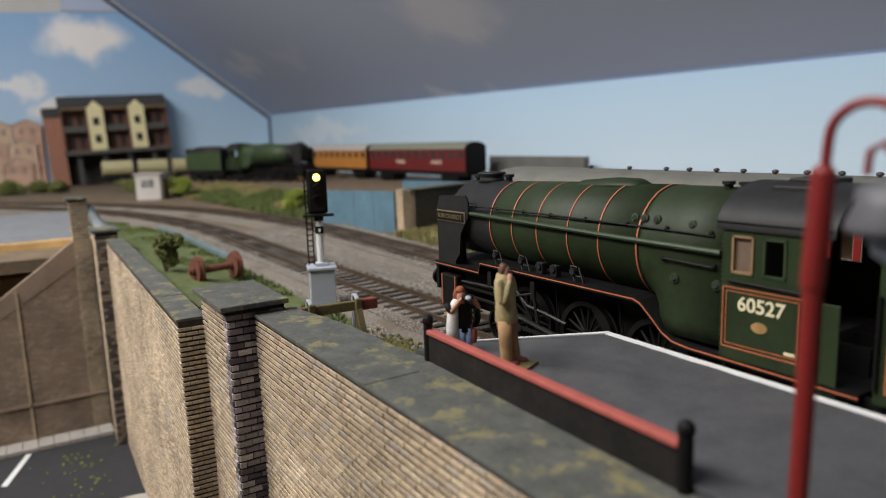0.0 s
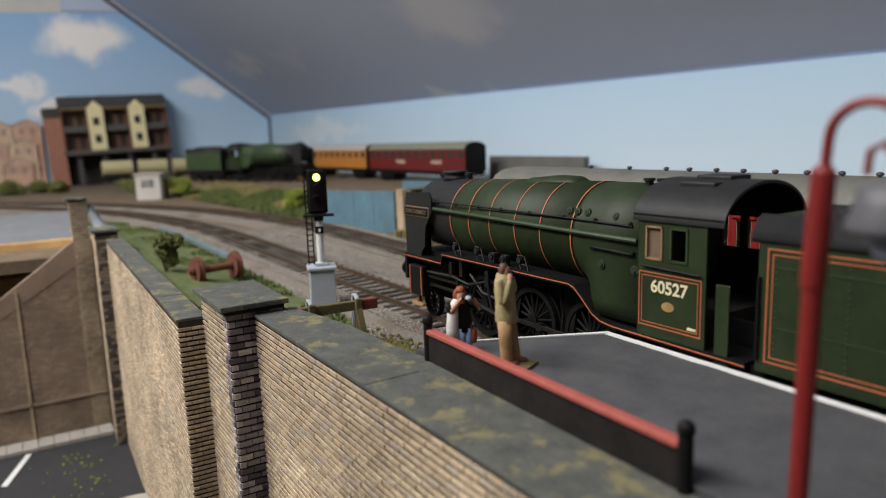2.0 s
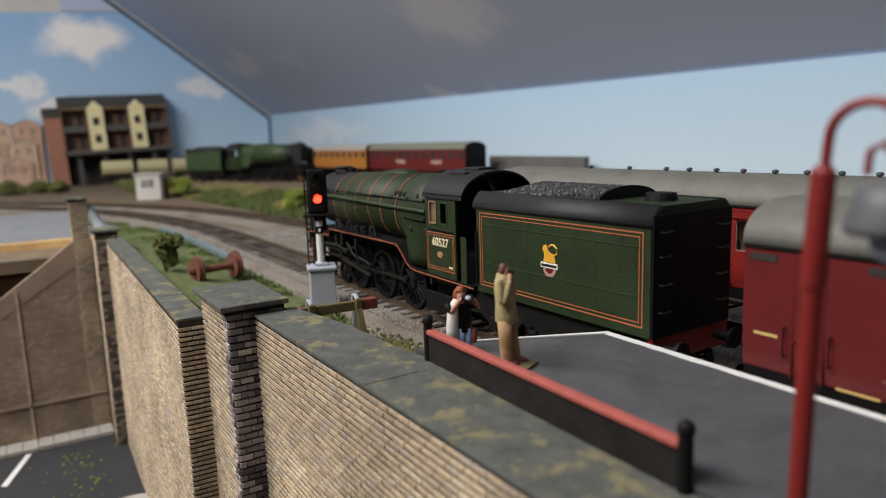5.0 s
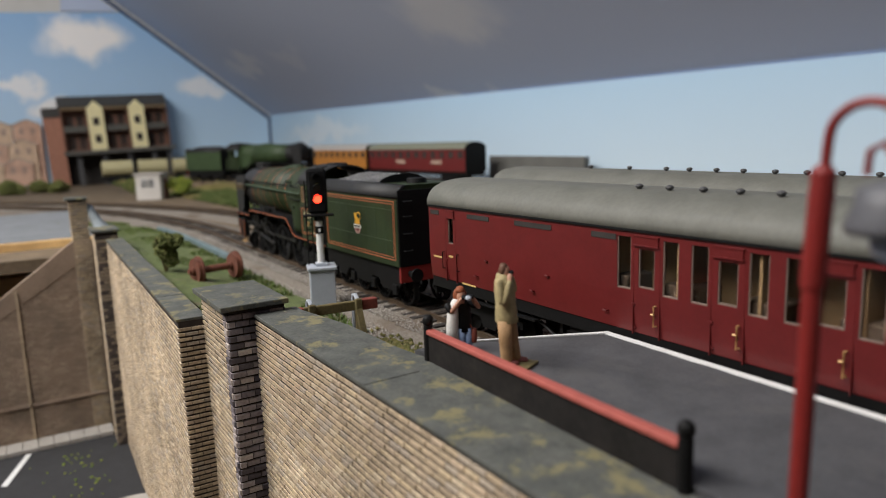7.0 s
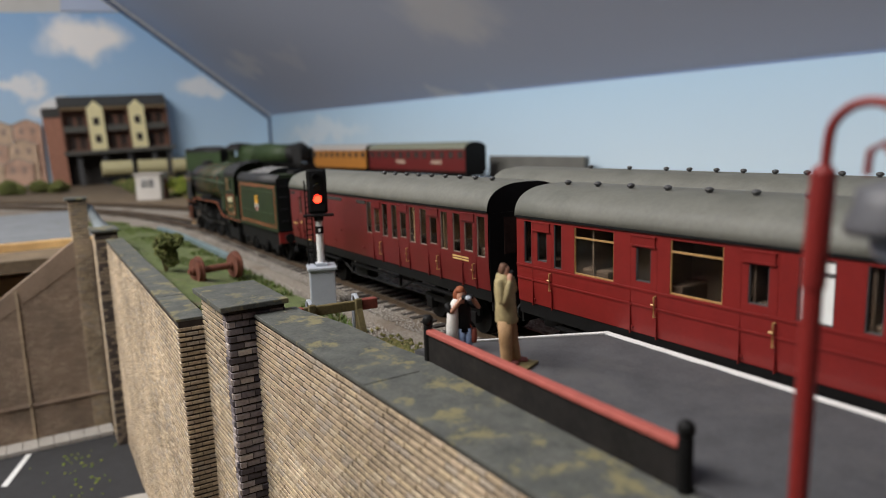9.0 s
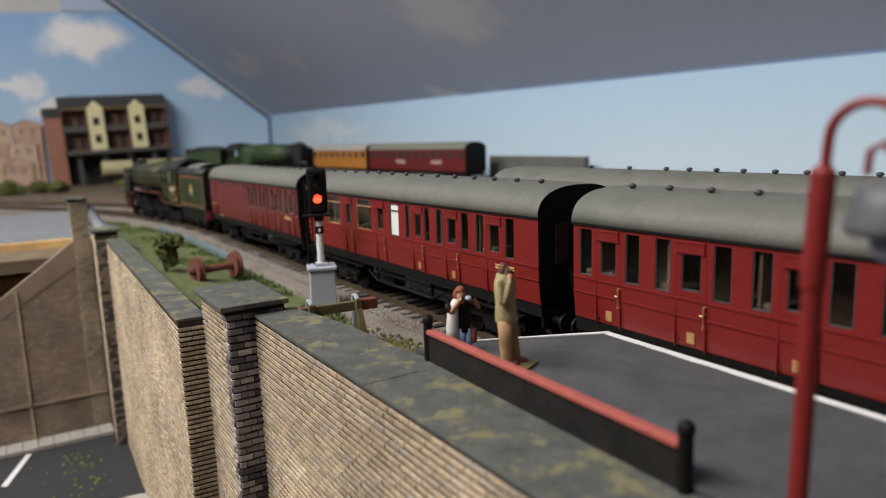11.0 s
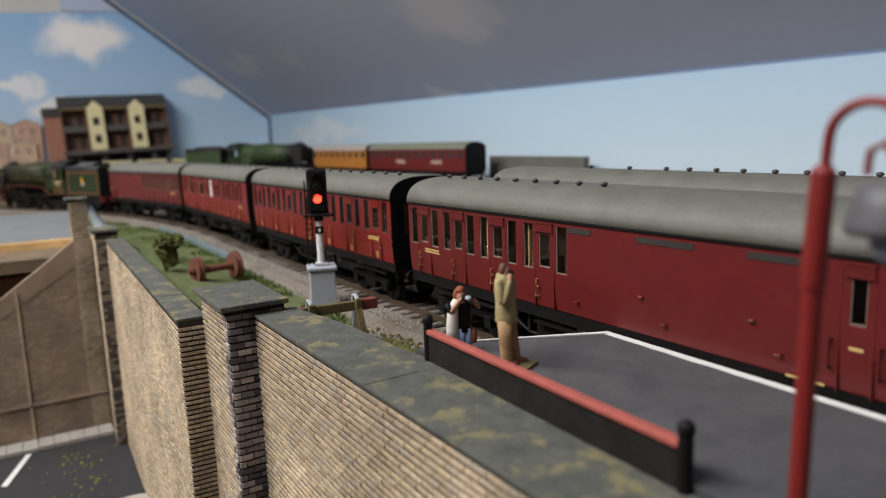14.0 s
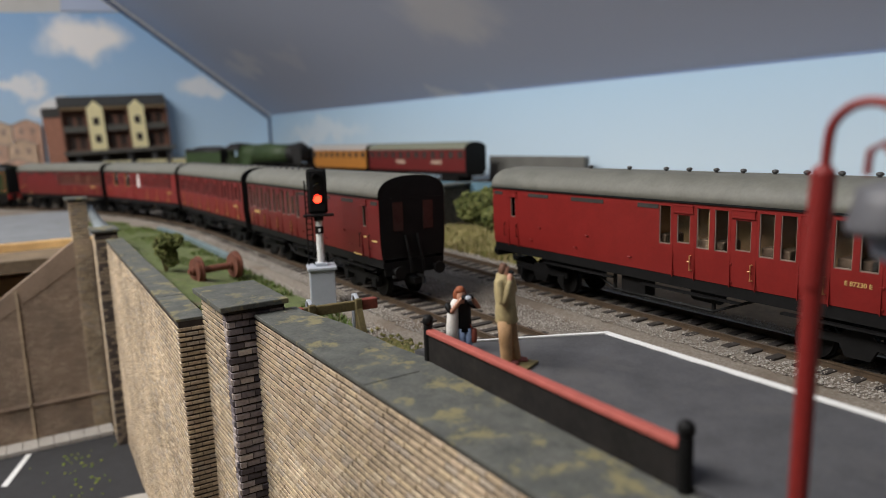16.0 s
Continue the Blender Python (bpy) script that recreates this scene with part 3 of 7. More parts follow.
def pier(x0, x1, y0, y1, top, label, group="wall piers", corner=None):
    th = empty("wall_pier", label, "wall pier", group=group, kind="structure")
    bm = bmesh.new()
    box(bm, x0, x1, y0, y1, WALL_FOOT, top - 0.002)
    part("pier_core", bm, M_MORTAR, th)
    vs, fs = [], []
    brick_field(vs, fs, (x0, y0, WALL_FOOT), (1, 0, 0), (0, 0, 1), (0, -1, 0), x1 - x0 - 0.004, top - 0.0022 - WALL_FOOT)
    soup("brickwork", vs, fs, M_BRICKS, "buff brick face of the pier", "", "stuff", th)
    vs, fs = [], []
    brick_field(vs, fs, (x1, y0, WALL_FOOT), (0, 1, 0), (0, 0, 1), (1, 0, 0), y1 - y0, top - 0.0022 - WALL_FOOT, 0.0050, 0.0026, 0.0006, 0.0008)
    brick_field(vs, fs, (x1 - 0.0038, y0, WALL_FOOT), (1, 0, 0), (0, 0, 1), (0, -1, 0), 0.004, top - 0.0022 - WALL_FOOT, 0.0050, 0.0026, 0.0006, 0.0007)
    soup("corner_bricks", vs, fs, corner or M_QUOIN, "blue grey engineering brick corner" if not corner else "dark brown brick corner", "", "stuff", th)
    bm = bmesh.new()
    box(bm, x0 - 0.0025, x1 + 0.0025, y0 - 0.0028, y1 + 0.001, top - 0.002, top, 0.0004)
    part("cap", bm, M_COPING, th, "dark slate pier cap")
    return th


M_TOOTH = island_mat("toothed_bricks", [(0.30, 0.24, 0.17), (0.10, 0.08, 0.07), (0.24, 0.19, 0.14), (0.07, 0.055, 0.05)], 0.85, 900, 0.3)
wall_section("wall_near", NEAR_A, NEAR_B, 0.0195, 0.0145, "buff brick retaining wall with slate coping beside the platform")
wall_section("wall_far", FAR_A, FAR_B, 0.013, 0.0097, "long buff brick retaining wall with slate coping")
turned_pier = pier(0.0, 0.0365, 0.0, 0.0205, 0.024, "square buff brick pier with slate cap in the wall")
turned_pier.matrix_basis = pose(-0.2714, 0.0516, 0, 0, 0, 1.5)
pier(-0.588, -0.556, 0.035, 0.050, 0.020, "square brick pier with slate cap at the wall's far end", corner=M_TOOTH)
pier(-0.612, -0.600, 0.022, 0.034, 0.042, "slim tall brick end pier with slate cap", corner=M_BRICKS)


def build_scoop():
    bm = bmesh.new()
    rows = []
    for k in range(9):
        u = k / 8
        x = -0.604 + 0.028 * u
        z = 0.0200 + 0.0165 * (1 - u) ** 2.2
        y = 0.034 + 0.004 * u
        w = 0.004 + 0.010 * u
        rows.append([(x, y, z), (x, y + w, z - 0.001), (x, y + w, z - 0.004), (x, y, z - 0.004)])
    loft(bm, rows)
    tagged(part("scooped_coping", bm, M_SCOOP, smooth=True), "curved blue grey coping sweeping down from the end pier", "coping", "", "structure")


M_SCOOP = mat("blue_grey_coping", (0.19, 0.215, 0.225), 0.8, 0, 0.25, 90, 0.4)
build_scoop()


def build_wing_wall():
    th = empty("wing_wall", "sloping brown brick wing wall above the car park", "wall", kind="structure")
    def top(y):
        return 0.0075 if y > 0.022 else 0.0075 - (0.022 - y) * 0.75
    bm = bmesh.new()
    prism(bm, [(0.05, WALL_FOOT), (0.05, 0.0075), (0.022, 0.0075), (-0.17, top(-0.17)), (-0.17, WALL_FOOT)], "x", -0.606, -0.6005)
    part("wall_core", bm, M_MORTAR, th)
    vs, fs = [], []
    brick_field(vs, fs, (-0.6005, -0.20, WALL_FOOT), (0, 1, 0), (0, 0, 1), (1, 0, 0), 0.25, 0.16, 0.0046, 0.0021, 0.0003, 0.0003, skip=lambda a, b, z: z + WALL_FOOT > top(-0.20 + a) or z + WALL_FOOT > top(-0.20 + b))
    dark = island_mat("brown_bricks", [(0.33, 0.245, 0.175), (0.29, 0.21, 0.15), (0.37, 0.28, 0.20), (0.30, 0.22, 0.16)], 0.9, 900, 0.3)
    soot(dark)
    soup("brickwork", vs, fs, dark, "sooty brown brickwork", "", "stuff", th)
    bm = bmesh.new()
    box(bm, -0.600, -0.5985, -0.0212, -0.0196, WALL_FOOT, -0.026)
    part("corner_strip", bm, M_BRICKS, th, "pale brick joint strip")
    bm = bmesh.new()
    box(bm, -0.600, -0.5985, -0.20, 0.034, WALL_FOOT + 0.0300, WALL_FOOT + 0.0320)
    part("plinth_course", bm, dark, th, "projecting plinth course")
    bm = bmesh.new()
    prism(bm, [(0.05, 0.0075), (0.05, 0.0082), (0.0215, 0.0082), (-0.17, top(-0.17) + 0.0007), (-0.17, top(-0.17))], "x", -0.6063, -0.5998)
    part("coping", bm, dark, th, "thin brown sloping wall top")
    # pavement and kerb at its foot
    for i in range(22):
        bm = bmesh.new()
        y = 0.034 - i * 0.0105
        box(bm, -0.5995, -0.581, y - 0.0101, y, WALL_FOOT, WALL_FOOT + 0.0035, 0.0004)
        tagged(part("paving_slab", bm, M_KERB), "pale concrete paving slab at the car park edge", "paving slab", "car park edge slabs", "structure")
    bm = bmesh.new()
    line = [(-0.5795, -0.0268), (-0.5785, -0.0232), (-0.5293, -0.0379), (-0.5318, -0.0416)]
    prism(bm, line, "z", WALL_FOOT, WALL_FOOT + 0.0004)
    tagged(part("parking_line", bm, M_WHITE), "white painted parking line on the asphalt", "road marking", "", "structure")
    bm = bmesh.new()
    rod(bm, (-0.43, 0.030, WALL_FOOT), (-0.43, 0.030, WALL_FOOT + 0.0035), 0.030, 0.030, 40)
    tagged(part("kerb_island", bm, M_KERB), "rounded pale kerb island in the car park", "kerb", "", "structure")
    rnd = random.Random(8)
    sp = [(rnd.uniform(-0.56, -0.42), rnd.gauss(0.008, 0.012), WALL_FOOT + 0.0004) for _ in range(70)]
    stones("moss_crumbs", sp, 0.0012, M_LEAFY, "yellow green scatter crumbs on the asphalt", "moss")
    # road level behind, on bare pine framing
    bm = bmesh.new()
    box(bm, -0.995, -0.69, -0.6, 0.045, -0.0062, 0.0018, 0.0005)
    tagged(part("road", bm, M_ROAD), "grey road surface behind the wing wall", "road", "", "structure")
    bm = bmesh.new()
    box(bm, -0.708, -0.686, -0.6, 0.045, -0.024, 0.0010, 0.001)
    tagged(part("board_frame", bm, M_PINE), "bare pine edge of the layout board", "timber", "", "structure")
    bm = bmesh.new()
    box(bm, -0.76, -0.69, -0.6, 0.045, -0.16, -0.029, 0.001)
    tagged(part("board_leg", bm, M_PINE), "bare pine support under the layout board", "timber", "", "structure")


build_wing_wall()


# ---- platform
def build_platform():
    th = empty("platform", "dark grey tarmac platform with white painted edge", "platform", kind="structure")
    z = 0.0198
    edge = [(-0.165, 0.0875), (-0.1626, 0.0991), (-0.1521, 0.1222), (-0.1429, 0.1420), (0.4, 0.1465)]
    bm = bmesh.new()
    prism(bm, [(0.4, 0.0885), (-0.1565, 0.0897), (-0.1645, 0.0880)] + edge[1:], "z", -0.005, z)
    bmesh.ops.bevel(bm, geom=[e for e in bm.edges if abs(e.verts[0].co.z - z) < 1e-6 and abs(e.verts[1].co.z - z) < 1e-6], offset=0.0004, segments=2, affect="EDGES")
    part("surface", bm, M_PLAT, th)
    # white edge: broad along the track, thin at the ramp end
    rnd = random.Random(12)
    bm = bmesh.new()
    outer = [(-0.1432 + 0.5432 * u / 120, 0.1424 + 0.0045 * u / 120) for u in range(121)]
    inner = [(x + 0.0004, y - 0.0023 + rnd.uniform(-0.00022, 0.00022)) for x, y in reversed(outer)]
    prism(bm, outer + inner, "z", z + 0.0001, z + 0.0004)
    part("white_edge", bm, M_WHITE, th, "white painted platform edge")
    bm = bmesh.new()
    prism(bm, [(-0.1629, 0.0993), (-0.1524, 0.1224), (-0.1432, 0.1424), (-0.1422, 0.1406), (-0.1515, 0.1219), (-0.1620, 0.0990)], "z", z + 0.0001, z + 0.0005)
    part("end_edge", bm, M_WHITE, th, "thin white line on the platform end")


build_platform()


def build_ledge():
    bm = bmesh.new()
    prism(bm, [(-0.236, 0.0764), (0.12, 0.0870), (0.12, 0.0884), (-0.1565, 0.0895), (-0.172, 0.0868), (-0.205, 0.0850), (-0.236, 0.0790)], "z", -0.006, 0.0183)
    tagged(part("wall_ledge", bm, M_COPING), "mossy grey ledge between wall coping and platform", "ledge", "", "structure")


build_ledge()


def lay_bricks():
    """The nearest bricks of the near wall, each an object of its own."""
    th = bpy.data.objects["wall_near"]
    d = (NEAR_B - NEAR_A).normalized()
    out = Vector((d.y, -d.x, 0))
    bl, bh, j, top = 0.0048, 0.0020, 0.00072, 0.0195 - 0.0013
    bm = bmesh.new()
    vs = []
    e = 0.00014
    for (x, y, z) in ((0, 0, 0), (bl - j * 0.2, 0, 0), (bl - j * 0.2, 0, bh - j), (0, 0, bh - j), (e, -0.0005, e), (bl - j * 0.2 - e, -0.0005, e), (bl - j * 0.2 - e, -0.0005, bh - j - e), (e, -0.0005, bh - j - e)):
        vs.append(bm.verts.new((x, y, z)))
    for q in ((4, 5, 6, 7), (0, 1, 5, 4), (1, 2, 6, 5), (2, 3, 7, 6), (3, 0, 4, 7)):
        bm.faces.new([vs[i] for i in q])
    src = part("brick", bm, M_BRICKS, th)
    rows, rnd, first = int((top - WALL_FOOT) / bh), random.Random(2), True
    r0 = rows - 20
    turn = math.degrees(math.atan2(d.y, d.x))
    for r in range(r0, rows):
        for k in range(15):
            x = k * bl + (r % 2) * bl / 2
            p = NEAR_A + d * x
            m = pose(p.x, p.y, WALL_FOOT + r * bh, 0, 0, turn)
            m = m @ Matrix.Translation((0, rnd.uniform(-0.00012, 0.00008), 0))
            if first:
                src.matrix_basis, first = m, False
            else:
                share("brick", src, th, m)


lay_bricks()


# ---- rolling stock. Local x points the way the train runs, y to its left, z up from the rail.
HALF = 0.0185


def side_y(z):
    return HALF - (0.0011 * ((0.036 - z) / 0.016) ** 2 if z < 0.036 else 0.0)


def holed_side(bm, x0, x1, z0, z1, holes, sign):
    """A coach side with real openings, curved in at the bottom, 1.1 mm thick."""
    xs = sorted({x0, x1, *[h[0] for h in holes], *[h[1] for h in holes]})
    zs = sorted({z0, z1, z0 + 0.003, z0 + 0.007, z0 + 0.011, *[h[2] for h in holes], *[h[3] for h in holes]})
    t = 0.0011
    cache = {}
    def v(i, k, d):
        if (i, k, d) not in cache:
            cache[i, k, d] = bm.verts.new((xs[i], sign * (side_y(zs[k]) - d * t), zs[k]))
        return cache[i, k, d]
    def open_cell(i, k):
        if i < 0 or k < 0 or i >= len(xs) - 1 or k >= len(zs) - 1:
            return False
        cx, cz = (xs[i] + xs[i + 1]) / 2, (zs[k] + zs[k + 1]) / 2
        return any(h[0] < cx < h[1] and h[2] < cz < h[3] for h in holes)
    for i in range(len(xs) - 1):
        for k in range(len(zs) - 1):
            if not open_cell(i, k):
                for d in (0, 1):
                    bm.faces.new((v(i, k, d), v(i + 1, k, d), v(i + 1, k + 1, d), v(i, k + 1, d)))
            else:
                for (a, b, di, dk) in (((i, k), (i + 1, k), 0, -1), ((i, k + 1), (i + 1, k + 1), 0, 1), ((i, k), (i, k + 1), -1, 0), ((i + 1, k), (i + 1, k + 1), 1, 0)):
                    if not open_cell(i + di, k + dk):
                        bm.faces.new((v(*a, 0), v(*b, 0), v(*b, 1), v(*a, 1)))
    return bm


def strip(name, parent, material, x0, x1, z0, z1, proud=0.0003, sign=1, label=""):
    bm = bmesh.new()
    y = max(side_y(z0), side_y(z1))
    a, b = sorted((sign * (y - 0.0006), sign * (y + proud)))
    box(bm, x0, x1, a, b, z0, z1)
    return part(name, bm, material, parent, label)


def roof_ring(x, n=18, s=1.0, drop=0.0):
    ring = []
    for i in range(n + 1):
        a = math.pi * i / n
        c, q = math.cos(a), math.sin(a)
        ring.append((x, (HALF + 0.0006) * s * math.copysign(abs(c) ** 0.72, c), 0.0515 + (0.0105 - drop) * q ** 0.85 - (1 - s) * 0.004))
    ring += [(x, -(HALF - 0.002) * s, 0.0508), (x, (HALF - 0.002) * s, 0.0508)]
    return ring


def build_bogie(parent, x, wheel_src=None):
    bm = bmesh.new()
    for y in (0.0125, -0.0125):
        prism(bm, [(x - 0.0205, 0.0085), (x - 0.0205, 0.0115), (x - 0.006, 0.0115), (x - 0.004, 0.0135), (x + 0.004, 0.0135), (x + 0.006, 0.0115), (x + 0.0205, 0.0115), (x + 0.0205, 0.0085), (x + 0.006, 0.0085), (x + 0.004, 0.0045), (x - 0.004, 0.0045), (x - 0.006, 0.0085)], "y", y - 0.0009, y + 0.0009)
        for dx in (-0.0165, 0.0165):
            box(bm, x + dx - 0.0022, x + dx + 0.0022, y - 0.0017, y + 0.0017, 0.0050, 0.0098, 0.0003)
    box(bm, x - 0.003, x + 0.003, -0.012, 0.012, 0.010, 0.015)
    part("bogie_frame", bm, M_BLACK, parent, "black bogie frame")
    for dx in (-0.0165, 0.0165):
        bm = bmesh.new()
        rod(bm, (0, -0.0115, 0), (0, 0.0115, 0), 0.001, None, 8)
        for y in (0.0085, -0.0085):
            rod(bm, (0, y - 0.0012, 0), (0, y + 0.0012, 0), 0.0069, None, 24)
            rod(bm, (0, y - 0.0016, 0), (0, y - 0.0004, 0), 0.0076, None, 24)
        w = part("wheelset", bm, M_BLACK, parent, "dark wheels on an axle")
        w.matrix_basis = pose(x + dx, 0, 0.0069)


def build_coach(name, kind, label, paint, group, k=1.0):
    """kind: brake_rear and brake_front say where the compartments are; comp has wide windows; first has seven compartments."""
    th = empty(name, label, "railway coach", group=group)
    L, z0, z1 = BODY * k, 0.0216, 0.0515
    f = L / 2
    glassy, doors, louvres, hdl, beads = [], [], [], [], []
    brake = kind.startswith("brake")
    wz = (0.0340, 0.0494) if brake else (0.0356, 0.0500)
    dz = (0.0352, 0.0463) if brake else (0.0370, 0.0467)
    hz = 0.0250 if brake else 0.0278
    def compartment(c, win=0.0052, door=0.0056, gap=0.0082):
        # c: the middle of the door, from the leading end
        glassy.append((c - gap - win / 2, c - gap + win / 2, *wz))
        glassy.append((c - door / 2, c + door / 2, *dz))
        glassy.append((c + gap - win / 2, c + gap + win / 2, *wz))
        doors.append((c - 0.0047, c + 0.0047))
        hdl.append(c + (0.0034 if brake else 0.0046))
    if kind in ("brake_rear", "brake_front"):
        cs = [0.1157 + (0.0255 if k == 1.0 else 0.0236) * i for i in range(4 if k == 1.0 else 5)]
        for c in cs:
            compartment(c - 0.0005)
        glassy.append((0.0143, 0.0178, 0.0367, 0.0468))
        doors.append((0.0125, 0.0196))
        louvres += [(0.0015, 0.008), (0.028, 0.042), (0.057, 0.076), (0.094, 0.104)]
    elif kind == "comp":
        for a, b, z in ((0.0040, 0.0078, wz), (0.0108, 0.0155, dz), (0.0190, 0.0226, wz), (0.0284, 0.0449, (0.0352, 0.0500)), (0.0533, 0.0586, dz), (0.0651, 0.0812, (0.0352, 0.0500)), (0.0881, 0.0934, dz), (0.1002, 0.1085, (0.0352, 0.0500)), (0.1148, 0.1185, wz), (0.1230, 0.1280, dz), (0.1310, 0.1350, wz)):
            glassy.append((a, b, *z))
        for a in (0.013, 0.056, 0.0908, 0.1255):
            doors.append((a - 0.0047, a + 0.0047))
            hdl.append(a + 0.0045)
        for c in (0.1520, 0.1800):
            compartment(c, 0.0050, 0.0056, 0.0090)
    else:
        p = L / 7.04
        for i in range(7):
            compartment((0.659 + i) * p - 0.0046, 0.0052, 0.0060, 0.0092)
    if k != 1.0:
        glassy = [(a * k, b * k, c, d) for a, b, c, d in glassy]
        doors, louvres, hdl = [(a * k, b * k) for a, b in doors], [(a * k, b * k) for a, b in louvres], [a * k for a in hdl]
    rev = kind == "brake_front"
    def X(u):
        return (u - f) if rev else (f - u)
    def span(a, b):
        return tuple(sorted((X(a), X(b))))
    holes = [(*span(h[0], h[1]), h[2], h[3]) for h in glassy]
    for sign in (1, -1):
        bm = bmesh.new()
        holed_side(bm, -f, f, z0, z1, holes, sign)
        part("body_side", bm, paint, th)
    for end in (1, -1):
        bm = bmesh.new()
        pts = [(side_y(z0 + j * 0.0037) - 0.0005, z0 + j * 0.0037) for j in range(8)] + [((HALF - 0.0003) * math.cos(a) ** 0.72, 0.0515 + 0.0102 * math.sin(a) ** 0.85) for a in np.linspace(0.05, math.pi / 2, 8)]
        pts = pts + [(-y, z) for y, z in reversed(pts[:-1])]
        prism(bm, pts, "x", end * (f - 0.0012), end * (f + 0.0003))
        e = part("body_end", bm, M_BLACK, th, "black coach end")
        # end fittings: window panes, buffers, hoses, steps
        for y in (0.0085, -0.0085):
            bm = bmesh.new()
            a, b = sorted((end * (f + 0.0002), end * (f + 0.0006)))
            box(bm, a, b, y - 0.0028, y + 0.0028, 0.035, 0.049)
            part("end_window", bm, M_ENDPANE, e, "dull brown end window")
            bm = bmesh.new()
            rod(bm, (end * f, y * 1.32, 0.0155), (end * (f + 0.005), y * 1.32, 0.0155), 0.0014, None, 10)
            rod(bm, (end * (f + 0.005), y * 1.32, 0.0155), (end * (f + 0.006), y * 1.32, 0.0155), 0.0030, None, 16)
            part("buffer", bm, M_BLACK, e)
            bm = bmesh.new()
            tube(bm, [(end * (f + 0.0007), y * 0.4 + 0.0015, 0.033), (end * (f + 0.0022), y * 0.4 + 0.001, 0.026), (end * (f + 0.0028), y * 0.4, 0.019), (end * (f + 0.0018), y * 0.4 - 0.001, 0.014)], 0.0008, 6)
            part("hose", bm, M_BLACK, e, "black hose")
        bm = bmesh.new()
        tube(bm, [(end * (f + 0.0012), 0.0012 - 0.002, 0.0125), (end * (f + 0.007), -0.0008, 0.0125), (end * (f + 0.0075), -0.0008, 0.009)], 0.0010, 6)
        box(bm, *sorted((end * (f - 0.006), end * (f + 0.004))), -0.0025, 0.0025, 0.0085, 0.0115)
        part("coupling", bm, M_BLACK, e)
    bm = bmesh.new()
    loft(bm, [roof_ring(-f - 0.0004, drop=0.0004), roof_ring(-f + 0.002), roof_ring(0), roof_ring(f - 0.002), roof_ring(f + 0.0004, drop=0.0004)], caps=False)
    part("roof", bm, M_ROOF, th, "weathered grey roof", True)
    if group == "standing coaches":
        vents = (0.058, 0.083, 0.104, 0.116, 0.129, 0.141, 0.154, 0.166, 0.178, 0.19)
    elif brake:
        vents = [0.1010 + 0.0112 * j for j in range(9)]
    else:
        vents = [0.0120 + 0.0138 * j for j in range(14)]
    for u in vents:
        for y in ((0.0012,) if group == "standing coaches" else (0.0056,)):
            bm = bmesh.new()
            zv = 0.0515 + 0.0105 * (1 - (y / HALF) ** 2.6) ** 0.62
            rod(bm, (X(u), y, zv - 0.001), (X(u), y, zv + 0.0006), 0.0007, None, 8)
            ball(bm, (X(u), y, zv + 0.0010), 0.00125, 2, 0.62)
            part("roof_vent", bm, M_VENT, th, "small dark torpedo roof vent")
    # rain strips and gutter
    strip("gutter", th, M_BLACK, -f, f, 0.0511, 0.0518, 0.0006, 1, "dark gutter line")
    for h in holes:
        bm = bmesh.new()
        box(bm, h[0] - 0.0002, h[1] + 0.0002, HALF - 0.0010, HALF - 0.0007, h[2] - 0.0002, h[3] + 0.0002)
        white = kind == "comp" and abs(h[0] - span(0.1002, 0.1085)[0]) < 1e-6
        pane = part("window_pane", bm, M_WHITE if white else M_GLASS, th, "white obscured lavatory pane" if white else "")
        pane.visible_shadow = white
        # pale inner frame at the sill
        bm = bmesh.new()
        for (a, b, c, d) in ((h[0], h[1], h[2], h[2] + 0.0004), (h[0], h[0] + 0.0003, h[2], h[3]), (h[1] - 0.0003, h[1], h[2], h[3])):
            box(bm, a, b, HALF - 0.0007, HALF - 0.0002, c, d)
        if h[1] - h[0] > 0.012 or white:
            box(bm, h[0], h[1], HALF - 0.0007, HALF - 0.0002, h[3] - 0.0034, h[3] - 0.0029)
        part("window_frame", bm, M_BRASS if h[1] - h[0] > 0.012 else (M_EDGE if brake else M_VENT), pane, "thin window edging")
    for a, b in doors:
        x0, x1 = span(a, b)
        d = strip("door_vent", th, paint, x0 + 0.0006, x1 - 0.0006, 0.0474, 0.0500, 0.0004)
        strip("door_hood", d, paint, x0 + 0.0003, x1 - 0.0003, 0.0498, 0.0502, 0.0006)
        strip("door_hood", d, paint, x0 + 0.0003, x1 - 0.0003, 0.0471, 0.0475, 0.0006)
        strip("door_edge", d, paint, x0 - 0.00012, x0 + 0.0001, 0.0212, 0.050, 0.00008)
        strip("door_edge", d, paint, x1 - 0.0001, x1 + 0.00012, 0.0212, 0.050, 0.00008)
    for a, b in doors:
        for zz in (0.0232, 0.0300):
            bm = bmesh.new()
            xh = X(a) + (0.0002 if rev else -0.0002)
            box(bm, xh - 0.0006, xh + 0.0006, side_y(zz) - 0.0004, side_y(zz) + 0.0004, zz - 0.0003, zz + 0.0003)
            part("hinge", bm, paint, th)
    for u in hdl:
        bm = bmesh.new()
        x = X(u)
        y = HALF
        tube(bm, [(x, y - 0.0006, hz + 0.0058), (x, y + 0.0008, hz + 0.0058), (x, y + 0.0008, hz), (x, y - 0.0010, hz)], 0.00032, 6)
        tube(bm, [(x, y + 0.0004, hz + 0.0034), (x + (0.0012 if not rev else -0.0012), y + 0.0006, hz + 0.0034)], 0.0003, 6)
        part("door_handle", bm, M_BRASS, th, "brass door handle")
